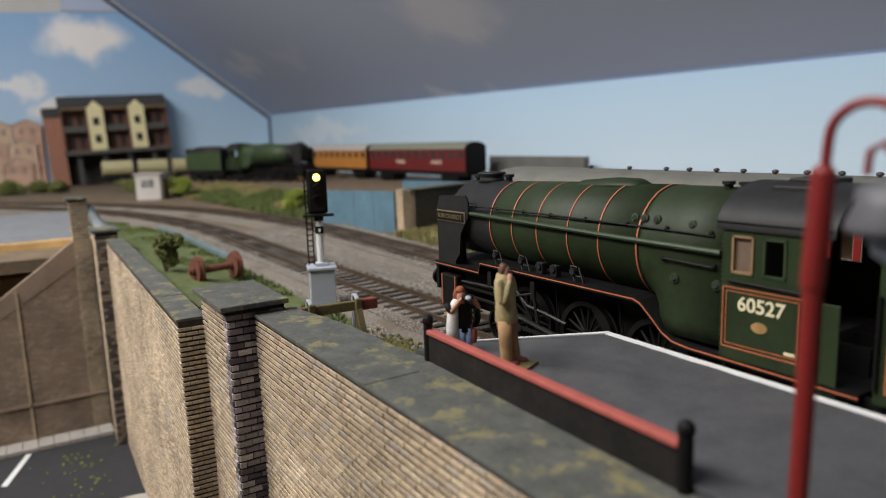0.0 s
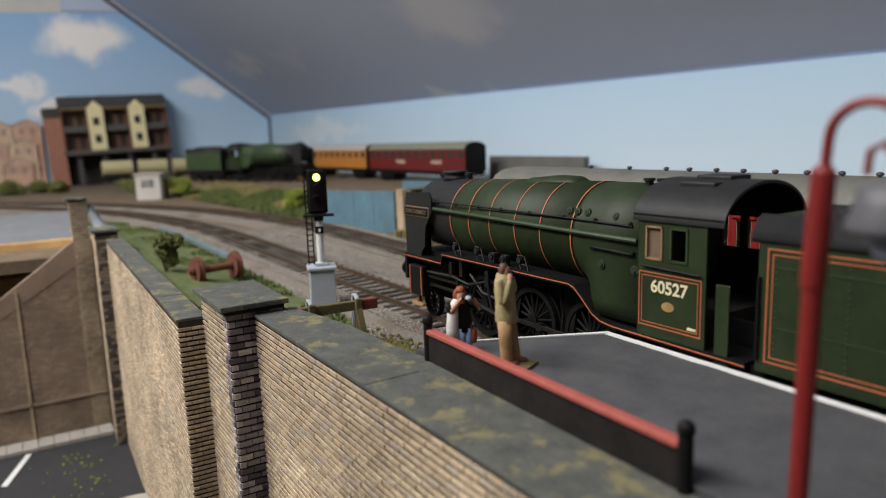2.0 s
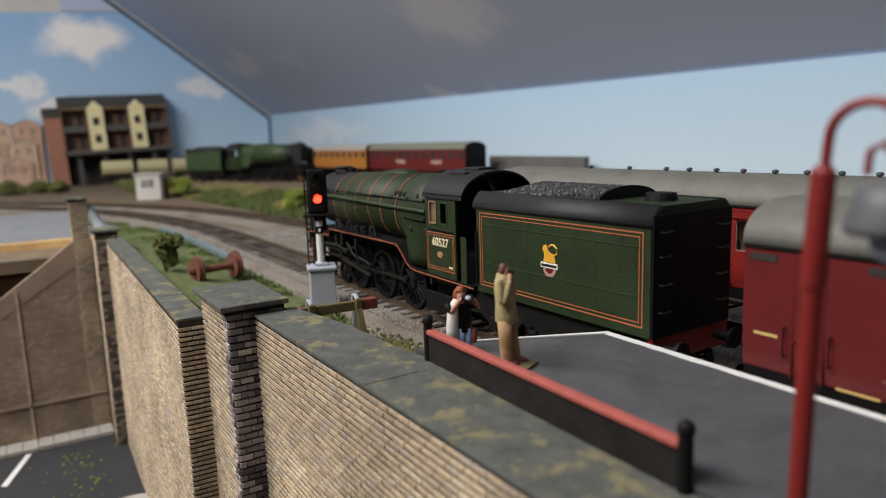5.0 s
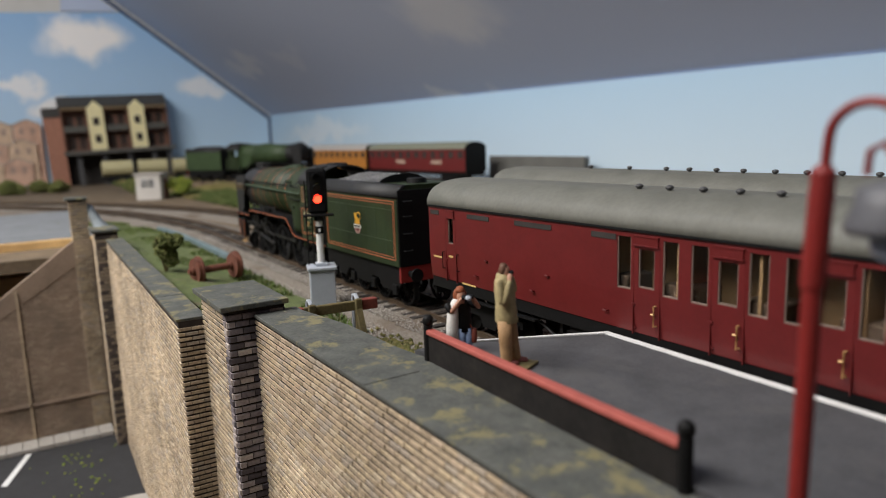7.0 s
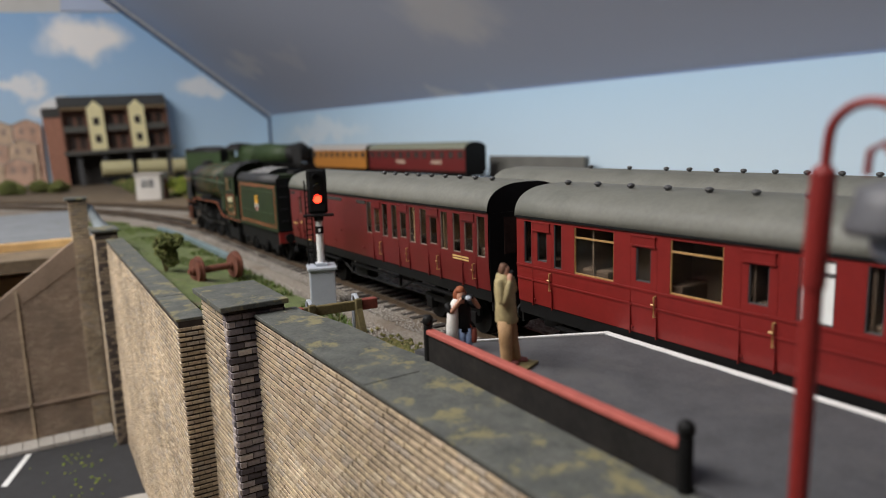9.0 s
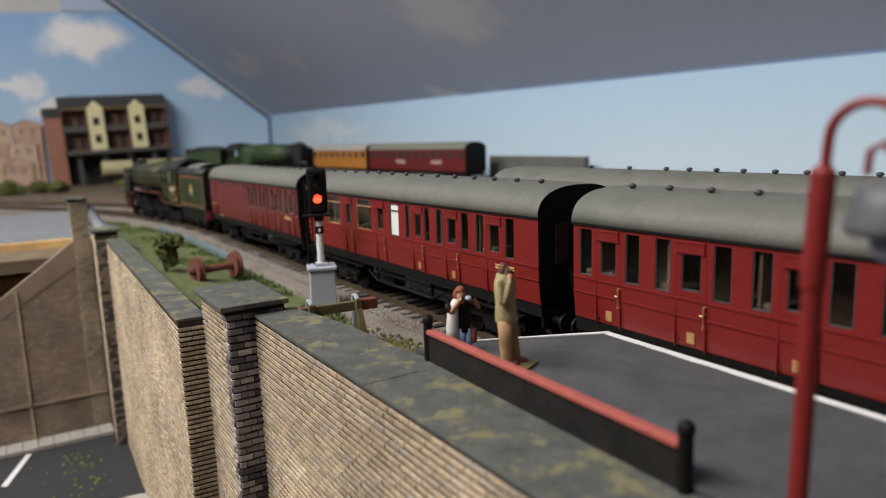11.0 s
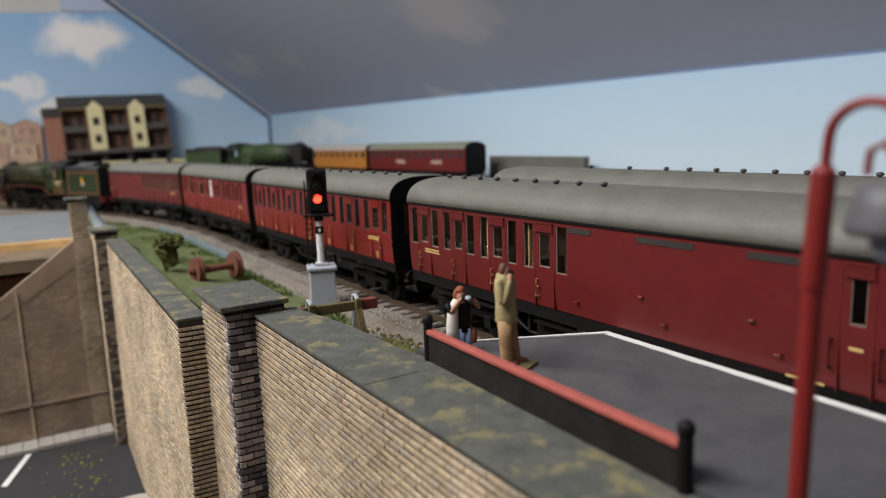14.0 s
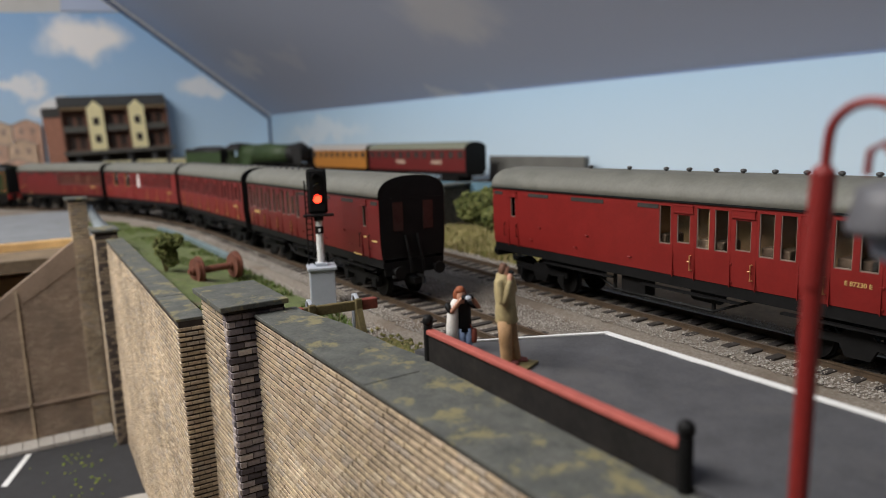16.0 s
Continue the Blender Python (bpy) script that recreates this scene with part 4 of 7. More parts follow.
    if brake:
        for u, zz in ((0.040, 0.0330), (0.074, 0.0326), (0.033, 0.0262), (0.066, 0.0262), (0.100, 0.0262)):
            bm = bmesh.new()
            tube(bm, [(X(u) - 0.0008, HALF - 0.0004, zz), (X(u) - 0.0006, HALF + 0.0006, zz), (X(u) + 0.0006, HALF + 0.0006, zz), (X(u) + 0.0008, HALF - 0.0004, zz)], 0.00028, 6)
            part("side_bracket", bm, paint, th)
        for u in (0.0108, 0.0212):
            bm = bmesh.new()
            tube(bm, [(X(u), HALF - 0.0004, 0.0262), (X(u), HALF + 0.0007, 0.0262), (X(u), HALF + 0.0007, 0.0330), (X(u), HALF - 0.0004, 0.0330)], 0.00026, 6)
            part("grab_rail", bm, M_BLACK, th)
    for a, b in louvres:
        x0, x1 = span(a, b)
        strip("louvre", th, M_DARKIN, x0, x1, 0.0480, 0.0497, 0.0002, 1, "dark louvre")
    if kind in ("comp", "first"):
        strip("waist_bead", th, paint, -f, f, 0.0344, 0.0350, 0.0003)
        strip("waist_bead", th, paint, -f, f, 0.0298, 0.0303, 0.0003)
        for u in [h - 0.0045 for h in (hdl if kind == "first" else hdl[3:])]:
            strip("class_mark", th, M_BRASS, X(u) - 0.0012, X(u) + 0.0012, 0.0228, 0.0258, 0.00012)
    # number and small lettering
    if group == "standing coaches":
        tx = text_part("number_lettering", "E 87230 E", 0.0021, Matrix.Translation((X(0.1945), HALF + 0.0001, 0.0298)) @ pose(0, 0, 0, 90, 0, 180), M_GOLD, th)
    else:
        for k, dz_ in enumerate((0.0, 0.0008)):
            strip("lettering_bar", th, M_GOLD, X(0.186) - 0.0055, X(0.186) + 0.0055, 0.0312 + dz_ * 1.3, 0.0318 + dz_ * 1.3, 0.00012)
        if brake:
            strip("lettering_bar", th, M_GOLD, X(0.016) - 0.0015, X(0.016) + 0.0015, 0.0312, 0.0320, 0.00012)
            strip("lettering_bar", th, M_GOLD, X(0.006) - 0.003, X(0.006) + 0.003, 0.0300, 0.0307, 0.00012)
            strip("lettering_bar", th, M_GOLD, X(0.027) - 0.0045, X(0.027) + 0.0045, 0.0213, 0.0219, 0.00012)
    # inside: floor, partitions, seats
    bm = bmesh.new()
    box(bm, -f + 0.001, f - 0.001, -HALF + 0.0035, HALF - 0.0035, 0.0185, 0.0200)
    part("coach_floor", bm, M_DARKIN, th)
    lo, hi = (0.101 * k, f * 2 - 0.0085) if kind.startswith("brake") else (0.0085, f * 2 - 0.0085)
    nn = 5 if kind.startswith("brake") else 8
    for k in range(nn):
        u = lo + (hi - lo) * k / (nn - 1)
        bm = bmesh.new()
        box(bm, X(u) - 0.0004, X(u) + 0.0004, -HALF + 0.0015, HALF - 0.0015, 0.020, 0.0510)
        part("partition", bm, M_TAN if brake else M_SEAT, th, "tan compartment partition" if brake else "")
        bm = bmesh.new()
        box(bm, X(u) - 0.0055, X(u) + 0.0055, -HALF + 0.002, HALF - 0.0022, 0.020, 0.0372, 0.0006)
        part("seat", bm, M_SEAT, th)
    # corridor wall behind the compartments
    bm = bmesh.new()
    box(bm, *span(lo + 0.001, hi - 0.001), 0.0050, 0.0056, 0.020, 0.0508)
    part("corridor_wall", bm, M_TAN if brake else M_SEAT, th)
    # underframe
    bm = bmesh.new()
    for y in (HALF - 0.0022, -HALF + 0.0012):
        box(bm, -f, f, y, y + 0.001, 0.0172, 0.0217)
    box(bm, -f, -f + 0.001, -HALF + 0.002, HALF - 0.002, 0.0135, 0.0200)
    box(bm, f - 0.001, f, -HALF + 0.002, HALF - 0.002, 0.0135, 0.0200)
    part("solebar", bm, M_BLACK, th)
    for y in (HALF - 0.0045, -HALF + 0.0045):
        bm = bmesh.new()
        tube(bm, [(-0.045, y, 0.0175), (-0.026, y, 0.0095), (0.026, y, 0.0095), (0.045, y, 0.0175)], 0.0006, 6)
        for x in (-0.026, 0.026):
            box(bm, x - 0.0007, x + 0.0007, y - 0.0005, y + 0.0005, 0.0095, 0.0175)
        part("truss_rod", bm, M_BLACK, th)
    bm = bmesh.new()
    box(bm, 0.008, 0.022, 0.008, 0.0145, 0.0085, 0.0165, 0.0006)
    part("battery_box", bm, M_BLACK, th)
    bm = bmesh.new()
    rod(bm, (-0.018, -0.001, 0.012), (-0.006, -0.001, 0.012), 0.004, None, 14)
    part("vacuum_cylinder", bm, M_BLACK, th)
    for k in range(3):
        bm = bmesh.new()
        box(bm, -f + 0.010 + k * 0.064, -f + 0.058 + k * 0.064, HALF - 0.003, HALF - 0.0006, 0.0150, 0.0157)
        part("footboard", bm, M_BLACK, th)
    for x in (-f + 0.034, f - 0.034):
        build_bogie(th, x)
    return th


def ring(x, r, zc, ry=None, n=28):
    return [(x, (ry or r) * math.cos(k * math.tau / n), zc + r * math.sin(k * math.tau / n)) for k in range(n)]


def spoked_wheel(parent, name, x, y, r, spokes, label):
    bm = bmesh.new()
    seg = 32
    rings = []
    for (rr, yy) in ((r * 1.06, -0.0014), (r * 1.06, -0.0009), (r, -0.0008), (r, 0.0012), (r * 0.86, 0.0012), (r * 0.86, -0.0014)):
        rings.append([(rr * math.cos(k * math.tau / seg), yy, rr * math.sin(k * math.tau / seg)) for k in range(seg)])
    rings.append(rings[0])
    loft(bm, rings, caps=False)
    rod(bm, (0, -0.0012, 0), (0, 0.0016, 0), r * 0.2, None, 14)
    for k in range(spokes):
        a = k * math.tau / spokes
        rod(bm, (r * 0.15 * math.cos(a), 0, r * 0.15 * math.sin(a)), (r * 0.88 * math.cos(a), 0, r * 0.88 * math.sin(a)), 0.00062, 0.0004, 6)
    if r > 0.009:
        rod(bm, (r * 0.42, 0.0005, 0), (r * 0.42, 0.0030, 0), 0.0011, None, 10)
        prism(bm, [(r * 0.84 * math.cos(a), r * 0.84 * math.sin(a)) for a in np.linspace(2.5, 3.8, 9)], "y", -0.0006, 0.0009)
    w = part(name, bm, M_BLACK, parent, label)
    w.matrix_basis = pose(x, y, r)
    return w


WHEELS = []      # (part, radius, place in its thing)
RODS = []


def build_loco(name, label, full=True, group=""):
    """Green pacific. x = 0 at the cab's number; the front buffers are at 0.163."""
    th = empty(name, label, "steam locomotive", group=group)
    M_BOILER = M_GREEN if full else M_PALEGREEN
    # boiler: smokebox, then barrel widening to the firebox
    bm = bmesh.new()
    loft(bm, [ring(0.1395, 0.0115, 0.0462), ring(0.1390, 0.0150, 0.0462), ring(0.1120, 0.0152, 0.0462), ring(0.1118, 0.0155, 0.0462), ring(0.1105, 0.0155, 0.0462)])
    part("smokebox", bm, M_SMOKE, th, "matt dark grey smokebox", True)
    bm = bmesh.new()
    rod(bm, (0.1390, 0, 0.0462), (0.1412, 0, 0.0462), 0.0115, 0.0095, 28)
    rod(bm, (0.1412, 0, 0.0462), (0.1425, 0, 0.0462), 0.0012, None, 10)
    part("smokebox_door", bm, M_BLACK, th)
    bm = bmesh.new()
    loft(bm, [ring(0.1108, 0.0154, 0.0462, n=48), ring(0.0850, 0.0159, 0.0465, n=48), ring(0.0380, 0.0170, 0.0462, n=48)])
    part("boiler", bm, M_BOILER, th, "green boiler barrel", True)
    # firebox: round at the barrel, easing into flat sides
    def fb(x, k):
        w = 0.0170
        flat = [(w * 0.98, z) for z in (0.0235, 0.0280, 0.0325, 0.0370, 0.0410, 0.0440)] + [(w * math.cos(a) ** 0.9, 0.0455 + 0.0177 * math.sin(a)) for a in np.linspace(0.1, math.pi / 2, 11)]
        arc = [(0.0169 * math.cos(a), 0.0462 + 0.0169 * math.sin(a)) for a in np.linspace(-1.25, math.pi / 2, 17)]
        half = [(p[0] * k + q[0] * (1 - k), p[1] * k + q[1] * (1 - k)) for p, q in zip(flat, arc)]
        return [(x, y, z) for y, z in half] + [(x, -y, z) for y, z in reversed(half[:-1])]
    bm = bmesh.new()
    loft(bm, [fb(0.0388, 0.0), fb(0.0368, 0.12), fb(0.0345, 0.45), fb(0.0318, 0.80), fb(0.0290, 0.96), fb(0.0265, 1.0), fb(0.0105, 1.0)])
    part("firebox", bm, M_BOILER, th, "green firebox", True)
    for x, r in ((0.1102, 0.0157), (0.0970, 0.0159), (0.0833, 0.0161), (0.0680, 0.01645), (0.0540, 0.0168), (0.0386, 0.01725)):
        bm = bmesh.new()
        z = 0.0462 + (0.0002 if 0.05 < x < 0.1 else 0)
        loft(bm, [ring(x - 0.00026, r + 0.0001, z, n=48), ring(x + 0.00026, r + 0.0001, z, n=48)], caps=False)
        part("boiler_band", bm, M_ORANGE if full else M_GREEN2, th, "thin orange lined boiler band", True)
    # chimney, snifter, dome, safety valves, whistle
    bm = bmesh.new()
    rings = [ring(0, 0.0052, 0, n=20), ring(0, 0.0046, 0, n=20), ring(0, 0.0044, 0, n=20), ring(0, 0.0052, 0, n=20), ring(0, 0.0050, 0, n=20)]
    hs = [0.0605, 0.0620, 0.0634, 0.0640, 0.0646]
    loft(bm, [[(0.1290 + p[1] * 1.25, p[2], h) for p in r] for r, h in zip(rings, hs)])
    part("chimney", bm, M_SMOKE, th, "short black lipped chimney", True)
    for x, h in ((0.1180, 0.0640), (0.1375, 0.0632)):
        bm = bmesh.new()
        rod(bm, (x, 0, 0.0605), (x, 0, h - 0.001), 0.0014, None, 12)
        rod(bm, (x, 0, h - 0.001), (x, 0, h), 0.0021, None, 14)
        part("snifting_valve", bm, M_SMOKE, th)
    bm = bmesh.new()
    loft(bm, [[(x, w * math.cos(a), zb + h * math.sin(a)) for a in np.linspace(0, math.pi, 10)] + [(x, 0, zb - 0.003)] for x, w, zb, h in ((0.0785, 0.0026, 0.0612, 0.0006), (0.0755, 0.0046, 0.0614, 0.0020), (0.0620, 0.0054, 0.0618, 0.0028), (0.0530, 0.0050, 0.0621, 0.0024), (0.0495, 0.0032, 0.0621, 0.0008))])
    part("dome", bm, M_BOILER, th, "long flat green dome cover", True)
    for x in (0.0145, 0.0195):
        bm = bmesh.new()
        rod(bm, (x, 0.003, 0.0615), (x, 0.003, 0.0642), 0.0013, None, 10)
        rod(bm, (x, 0.003, 0.0642), (x, 0.003, 0.0650), 0.0018, None, 10)
        part("safety_valve", bm, M_SMOKE, th)
    # smoke deflectors
    for sy in (1, -1):
        bm = bmesh.new()
        y = sy * 0.0168
        prism(bm, [(0.1440, 0.0268), (0.1445, 0.0500), (0.1425, 0.0556), (0.1240, 0.0566), (0.1222, 0.0540), (0.1225, 0.0478), (0.1275, 0.0415), (0.1285, 0.0330), (0.1315, 0.0300), (0.1315, 0.0268)], "y", y - 0.0004, y + 0.0004)
        d = part("smoke_deflector", bm, M_SMOKE, th, "dark grey smoke deflector")
        if full and sy == 1:
            bm = bmesh.new()
            box(bm, 0.1240, 0.1442, 0.0172, 0.0176, 0.0455, 0.0500, 0.00015)
            part("nameplate", bm, M_OLDBRASS, d, "tarnished cast brass nameplate")
            bm = bmesh.new()
            box(bm, 0.1245, 0.1437, 0.0174, 0.0178, 0.0460, 0.0495)
            part("nameplate_ground", bm, M_BLACK, d)
            text_part("name_lettering", "SUN CHARIOT", 0.0026, Matrix.Translation((0.1341, 0.0179, 0.0477)) @ pose(0, 0, 0, 90, 0, 180), M_OLDBRASS, d)
        bm = bmesh.new()
        rod(bm, (0.1340, sy * 0.0125, 0.026), (0.1310, sy * 0.0150, 0.041), 0.0021, None, 12)
        part("steam_pipe", bm, M_SMOKE, th)
    # footplate: low at the front, raised over the wheels, swept down to the cab
    def edge(z):
        return [(0.1460, 0.0284), (0.1150, 0.0284), (0.1140, 0.0322), (0.0390, 0.0322), (0.0365, 0.0314), (0.0335, 0.0290), (0.0285, 0.0245), (0.0250, 0.0228), (0.0200, 0.0222), (-0.0235, 0.0215)]
    top = edge(0)
    bm = bmesh.new()
    prism(bm, top + [(x, z - 0.0017) for x, z in reversed(top)], "y", -0.0178, 0.0178)
    fp = part("footplate", bm, M_BLACK, th, "black running plate")
    for sy in (1, -1):
        bm = bmesh.new()
        a, b = sorted((sy * 0.0177, sy * 0.01805))
        prism(bm, [(x, z - 0.0007) for x, z in top] + [(x, z - 0.00105) for x, z in reversed(top)], "y", a, b)
        part("lining", bm, M_ORANGE if full else M_BLACK, fp, "thin red lining on the valance")
    # sandboxes and lubricators on the running plate
    for x in (0.1030, 0.0880, 0.0620):
        bm = bmesh.new()
        for (a, b) in (((x - 0.002, 0.0322), (x + 0.0006, 0.0370)), ((x + 0.002, 0.0322), (x + 0.0042, 0.0370)), ((x + 0.0006, 0.0370), (x + 0.0042, 0.0370)), ((x - 0.001, 0.0340), (x + 0.0028, 0.0340))):
            tube(bm, [(a[0], 0.0168, a[1]), (b[0], 0.0163, b[1])], 0.00032, 5)
        rod(bm, (x + 0.0028, 0.0162, 0.0354), (x + 0.0028, 0.0174, 0.0354), 0.0011, None, 10)
        part("sand_filler", bm, M_SMOKE, fp)
    for x in (0.0805, 0.0735):
        bm = bmesh.new()
        box(bm, x - 0.0015, x + 0.0015, 0.0150, 0.0174, 0.0322, 0.0362, 0.0004)
        rod(bm, (x, 0.0170, 0.0350), (x, 0.0180, 0.0350), 0.0012, None, 10)
        part("lubricator", bm, M_SMOKE, fp)
    # handrail along the boiler and the green ejector pipe
    bm = bmesh.new()
    tube(bm, [(0.1220, 0.0165, 0.0528), (0.0850, 0.0163, 0.0527), (0.0440, 0.0163, 0.0524), (0.0140, 0.0163, 0.0520)], 0.00034, 6)
    for x in (0.1180, 0.1050, 0.0900, 0.0760, 0.0600, 0.0430, 0.0290, 0.0150):
        ball(bm, (x, 0.0161, 0.0526), 0.0008, 1)
    part("handrail", bm, M_BLACK, th)
    bm = bmesh.new()
    tube(bm, [(0.1220, 0.0162, 0.0496), (0.0850, 0.0170, 0.0492), (0.0440, 0.0176, 0.0486), (0.0110, 0.0176, 0.0482)], 0.0008, 8)
    part("ejector_pipe", bm, M_GREEN2, th)
    bm = bmesh.new()
    tube(bm, [(0.0290, 0.0176, 0.0446), (0.0130, 0.0176, 0.0441)], 0.00034, 6)
    for x in (0.0290, 0.0130):
        ball(bm, (x, 0.0174, 0.0444), 0.0008, 1)
    part("short_handrail", bm, M_BLACK, th)
    for x, z, r in ((0.0410, 0.0543, 0.0014), (0.0375, 0.0543, 0.0014), (0.0332, 0.0543, 0.0014), (0.0215, 0.0539, 0.0013), (0.0255, 0.0395, 0.0015), (0.0125, 0.0395, 0.0015)):
        bm = bmesh.new()
        y = 0.0166 if z < 0.05 else 0.0147
        rod(bm, (x, y - 0.001, z), (x, y + 0.0006, z + (0.0003 if z > 0.05 else 0)), r, r * 0.9, 16)
        w = part("washout_plug", bm, M_GREEN2, th)
        bm = bmesh.new()
        rod(bm, (x, y + 0.0003, z), (x, y + 0.0008, z + 0.0002), r * 0.6, None, 12)
        part("plug_centre", bm, M_BLACK, w)
    # cab
    bm = bmesh.new()
    hol = [(0.0020, 0.0078, 0.0437, 0.0532), (-0.0062, -0.0004, 0.0437, 0.0532)]
    xs = sorted({0.0105, -0.0118, *[v for h in hol for v in h[:2]]})
    zs = [0.0216, 0.0437, 0.0532, 0.0545]
    for sy in (-1, 1):
        bm = bmesh.new()
        for i in range(len(xs) - 1):
            for k in range(3):
                cx, cz = (xs[i] + xs[i + 1]) / 2, (zs[k] + zs[k + 1]) / 2
                if not any(h[0] < cx < h[1] and h[2] < cz < h[3] for h in hol):
                    a, b = sorted((sy * 0.0168, sy * 0.0178))
                    box(bm, xs[i], xs[i + 1], a, b, zs[k], zs[k + 1])
        bmesh.ops.remove_doubles(bm, verts=bm.verts, dist=1e-6)
        cab = part("cab_side", bm, M_GREEN, th, "green cab side")
    bm = bmesh.new()
    prism(bm, [(0.0168, 0.017), (0.0168, 0.0545), (0.0130, 0.0610), (0.006, 0.0635), (-0.006, 0.0635), (-0.0130, 0.0610), (-0.0168, 0.0545), (-0.0168, 0.017)], "x", 0.0092, 0.0104)
    part("cab_front", bm, M_GREEN, th)
    bm = bmesh.new()
    outer = [(0.0184 * math.cos(a), 0.0545 + 0.0110 * math.sin(a)) for a in np.linspace(0, math.pi, 49)]
    inner = [(0.0176 * math.cos(a), 0.0545 + 0.0102 * math.sin(a)) for a in np.linspace(math.pi, 0, 49)]
    prism(bm, outer + inner, "x", -0.0170, 0.0120)
    roof = part("cab_roof", bm, M_SMOKE, th, "matt dark grey cab roof")
    bm = bmesh.new()
    box(bm, -0.0080, 0.0030, 0.0045, 0.0100, 0.0630, 0.0650, 0.0004)
    box(bm, -0.0080, 0.0030, -0.0060, 0.0030, 0.0650, 0.0664, 0.0004)
    part("roof_vent", bm, M_SMOKE, roof)
    bm = bmesh.new()
    rod(bm, (0.0118, 0.0182, 0.0562), (-0.0165, 0.0182, 0.0562), 0.00025, None, 6)
    part("rain_strip", bm, M_BLACK, roof)
    for h in hol:
        bm = bmesh.new()
        x0, x1, z0, z1 = h
        for (a, b, c, d) in ((x0, x1, z0, z0 + 0.0006), (x0, x1, z1 - 0.0006, z1), (x0, x0 + 0.0006, z0, z1), (x1 - 0.0006, x1, z0, z1)):
            box(bm, a, b, 0.0172, 0.0181, c, d)
        part("window_frame", bm, M_TAN if h is hol[0] else M_GREEN2, cab, "pale brown cab window frame" if h is hol[0] else "")
    bm = bmesh.new()
    box(bm, 0.0022, 0.0076, 0.0170, 0.0172, 0.0438, 0.0531)
    part("cab_pane", bm, mat("brown_pane", (0.17, 0.125, 0.09), 0.15), cab, "tan tinted cab pane")
    bm = bmesh.new()
    box(bm, -0.0110, 0.0092, -0.0150, 0.0150, 0.018, 0.030)
    box(bm, 0.0075, 0.0092, -0.0150, 0.0150, 0.030, 0.0550)
    part("backhead", bm, M_DARKIN, th)
    if full:
        for (g, w) in ((0.0, 0.0003), (0.0010, 0.0002)):
            bm = bmesh.new()
            x0, x1, z0, z1 = -0.0107 + g, 0.0100 - g, 0.0246 + g, 0.0402 - g
            for (a, b, c, d) in ((x0, x1, z0, z0 + w), (x0, x1, z1 - w, z1), (x0, x0 + w, z0 + w, z1 - w), (x1 - w, x1, z0 + w, z1 - w)):
                box(bm, a, b, 0.0177, 0.01795, c, d)
            part("lining", bm, M_ORANGE, cab, "orange lining panel")
        text_part("cab_number", "60527", 0.0049, Matrix.Translation((-0.0003, 0.0179, 0.0362)) @ pose(0, 0, 0, 90, 0, 180), M_CREAMTXT, cab, 0.00010)
        bm = bmesh.new()
        rod(bm, (-0.0002, 0.0176, 0), (-0.0002, 0.0181, 0), 0.0021, None, 20)
        bm.transform(Matrix.Diagonal((1, 1, 0.62, 1)))
        bm.transform(Matrix.Translation((0, 0, 0.0312)))
        part("works_plate", bm, M_BRASS, cab, "oval brass works plate")
        strip_bm = bmesh.new()
        box(strip_bm, -0.0092, -0.0066, 0.0177, 0.0180, 0.0262, 0.0269)
        part("lettering_bar", strip_bm, M_CREAMTXT, cab)
        bm = bmesh.new()
        tube(bm, [(0.0085, 0.0185, 0.0419), (-0.0105, 0.0185, 0.0415)], 0.0003, 6)
        part("cab_handrail", bm, M_BLACK, cab)
    if full:
        bm = bmesh.new()
        for k in range(26):
            ball(bm, (0.0104, 0.0179, 0.0225 + k * 0.0012), 0.00022, 1)
        for k in range(17):
            ball(bm, (0.0098 - k * 0.0012, 0.0179, 0.0541), 0.00022, 1)
        tagged(part("cab_rivets", bm, M_GREEN2, cab), "", "", "", "stuff")
    # front: buffer beam, buffers, guard irons, brass steps
    bm = bmesh.new()
    box(bm, 0.1445, 0.1465, -0.0172, 0.0172, 0.0165, 0.0270, 0.0003)
    beam = part("buffer_beam", bm, M_BLACK, th, "grimy black buffer beam")
    for y in (0.0120, -0.0120):
        bm = bmesh.new()
        rod(bm, (0.1465, y, 0.0200), (0.1515, y, 0.0200), 0.0017, None, 12)
        rod(bm, (0.1515, y, 0.0200), (0.1527, y, 0.0200), 0.0034, None, 18)
        part("buffer", bm, M_BLACK, beam, "black buffer")
        bm = bmesh.new()
        tube(bm, [(0.1455, y * 0.8, 0.015), (0.1465, y * 0.8, 0.008), (0.1475, y * 0.75, 0.0025)], 0.0006, 6)
        part("guard_iron", bm, M_BLACK, beam)
    for sy in (1, -1):
        bm = bmesh.new()
        y0, y1 = sorted((sy * 0.0130, sy * 0.0172))
        box(bm, 0.1315, 0.1435, y0, y1, 0.0100, 0.0235, 0.0008)
        cyl = part("cylinder", bm, M_BLACK, th, "black cylinder block")
        if full:
            for x in (0.1320, 0.1415):
                bm = bmesh.new()
                a, b = sorted((sy * 0.0171, sy * 0.0175))
                box(bm, x, x + 0.0006, a, b, 0.0105, 0.0232)
                part("lining", bm, M_ORANGE, cyl)
        bm = bmesh.new()
        tube(bm, [(0.1395, sy * 0.0150, 0.010), (0.1395, sy * 0.0150, 0.0055), (0.1345, sy * 0.0150, 0.0055), (0.1345, sy * 0.0150, 0.010)], 0.0005, 6)
        box(bm, 0.1340, 0.1435, sy * 0.0150 - 0.0010, sy * 0.0150 + 0.0010, 0.0050, 0.0060)
        part("front_step", bm, M_BRASS, th, "unpainted brass coloured front step")
    # underparts and wheels
    bm = bmesh.new()
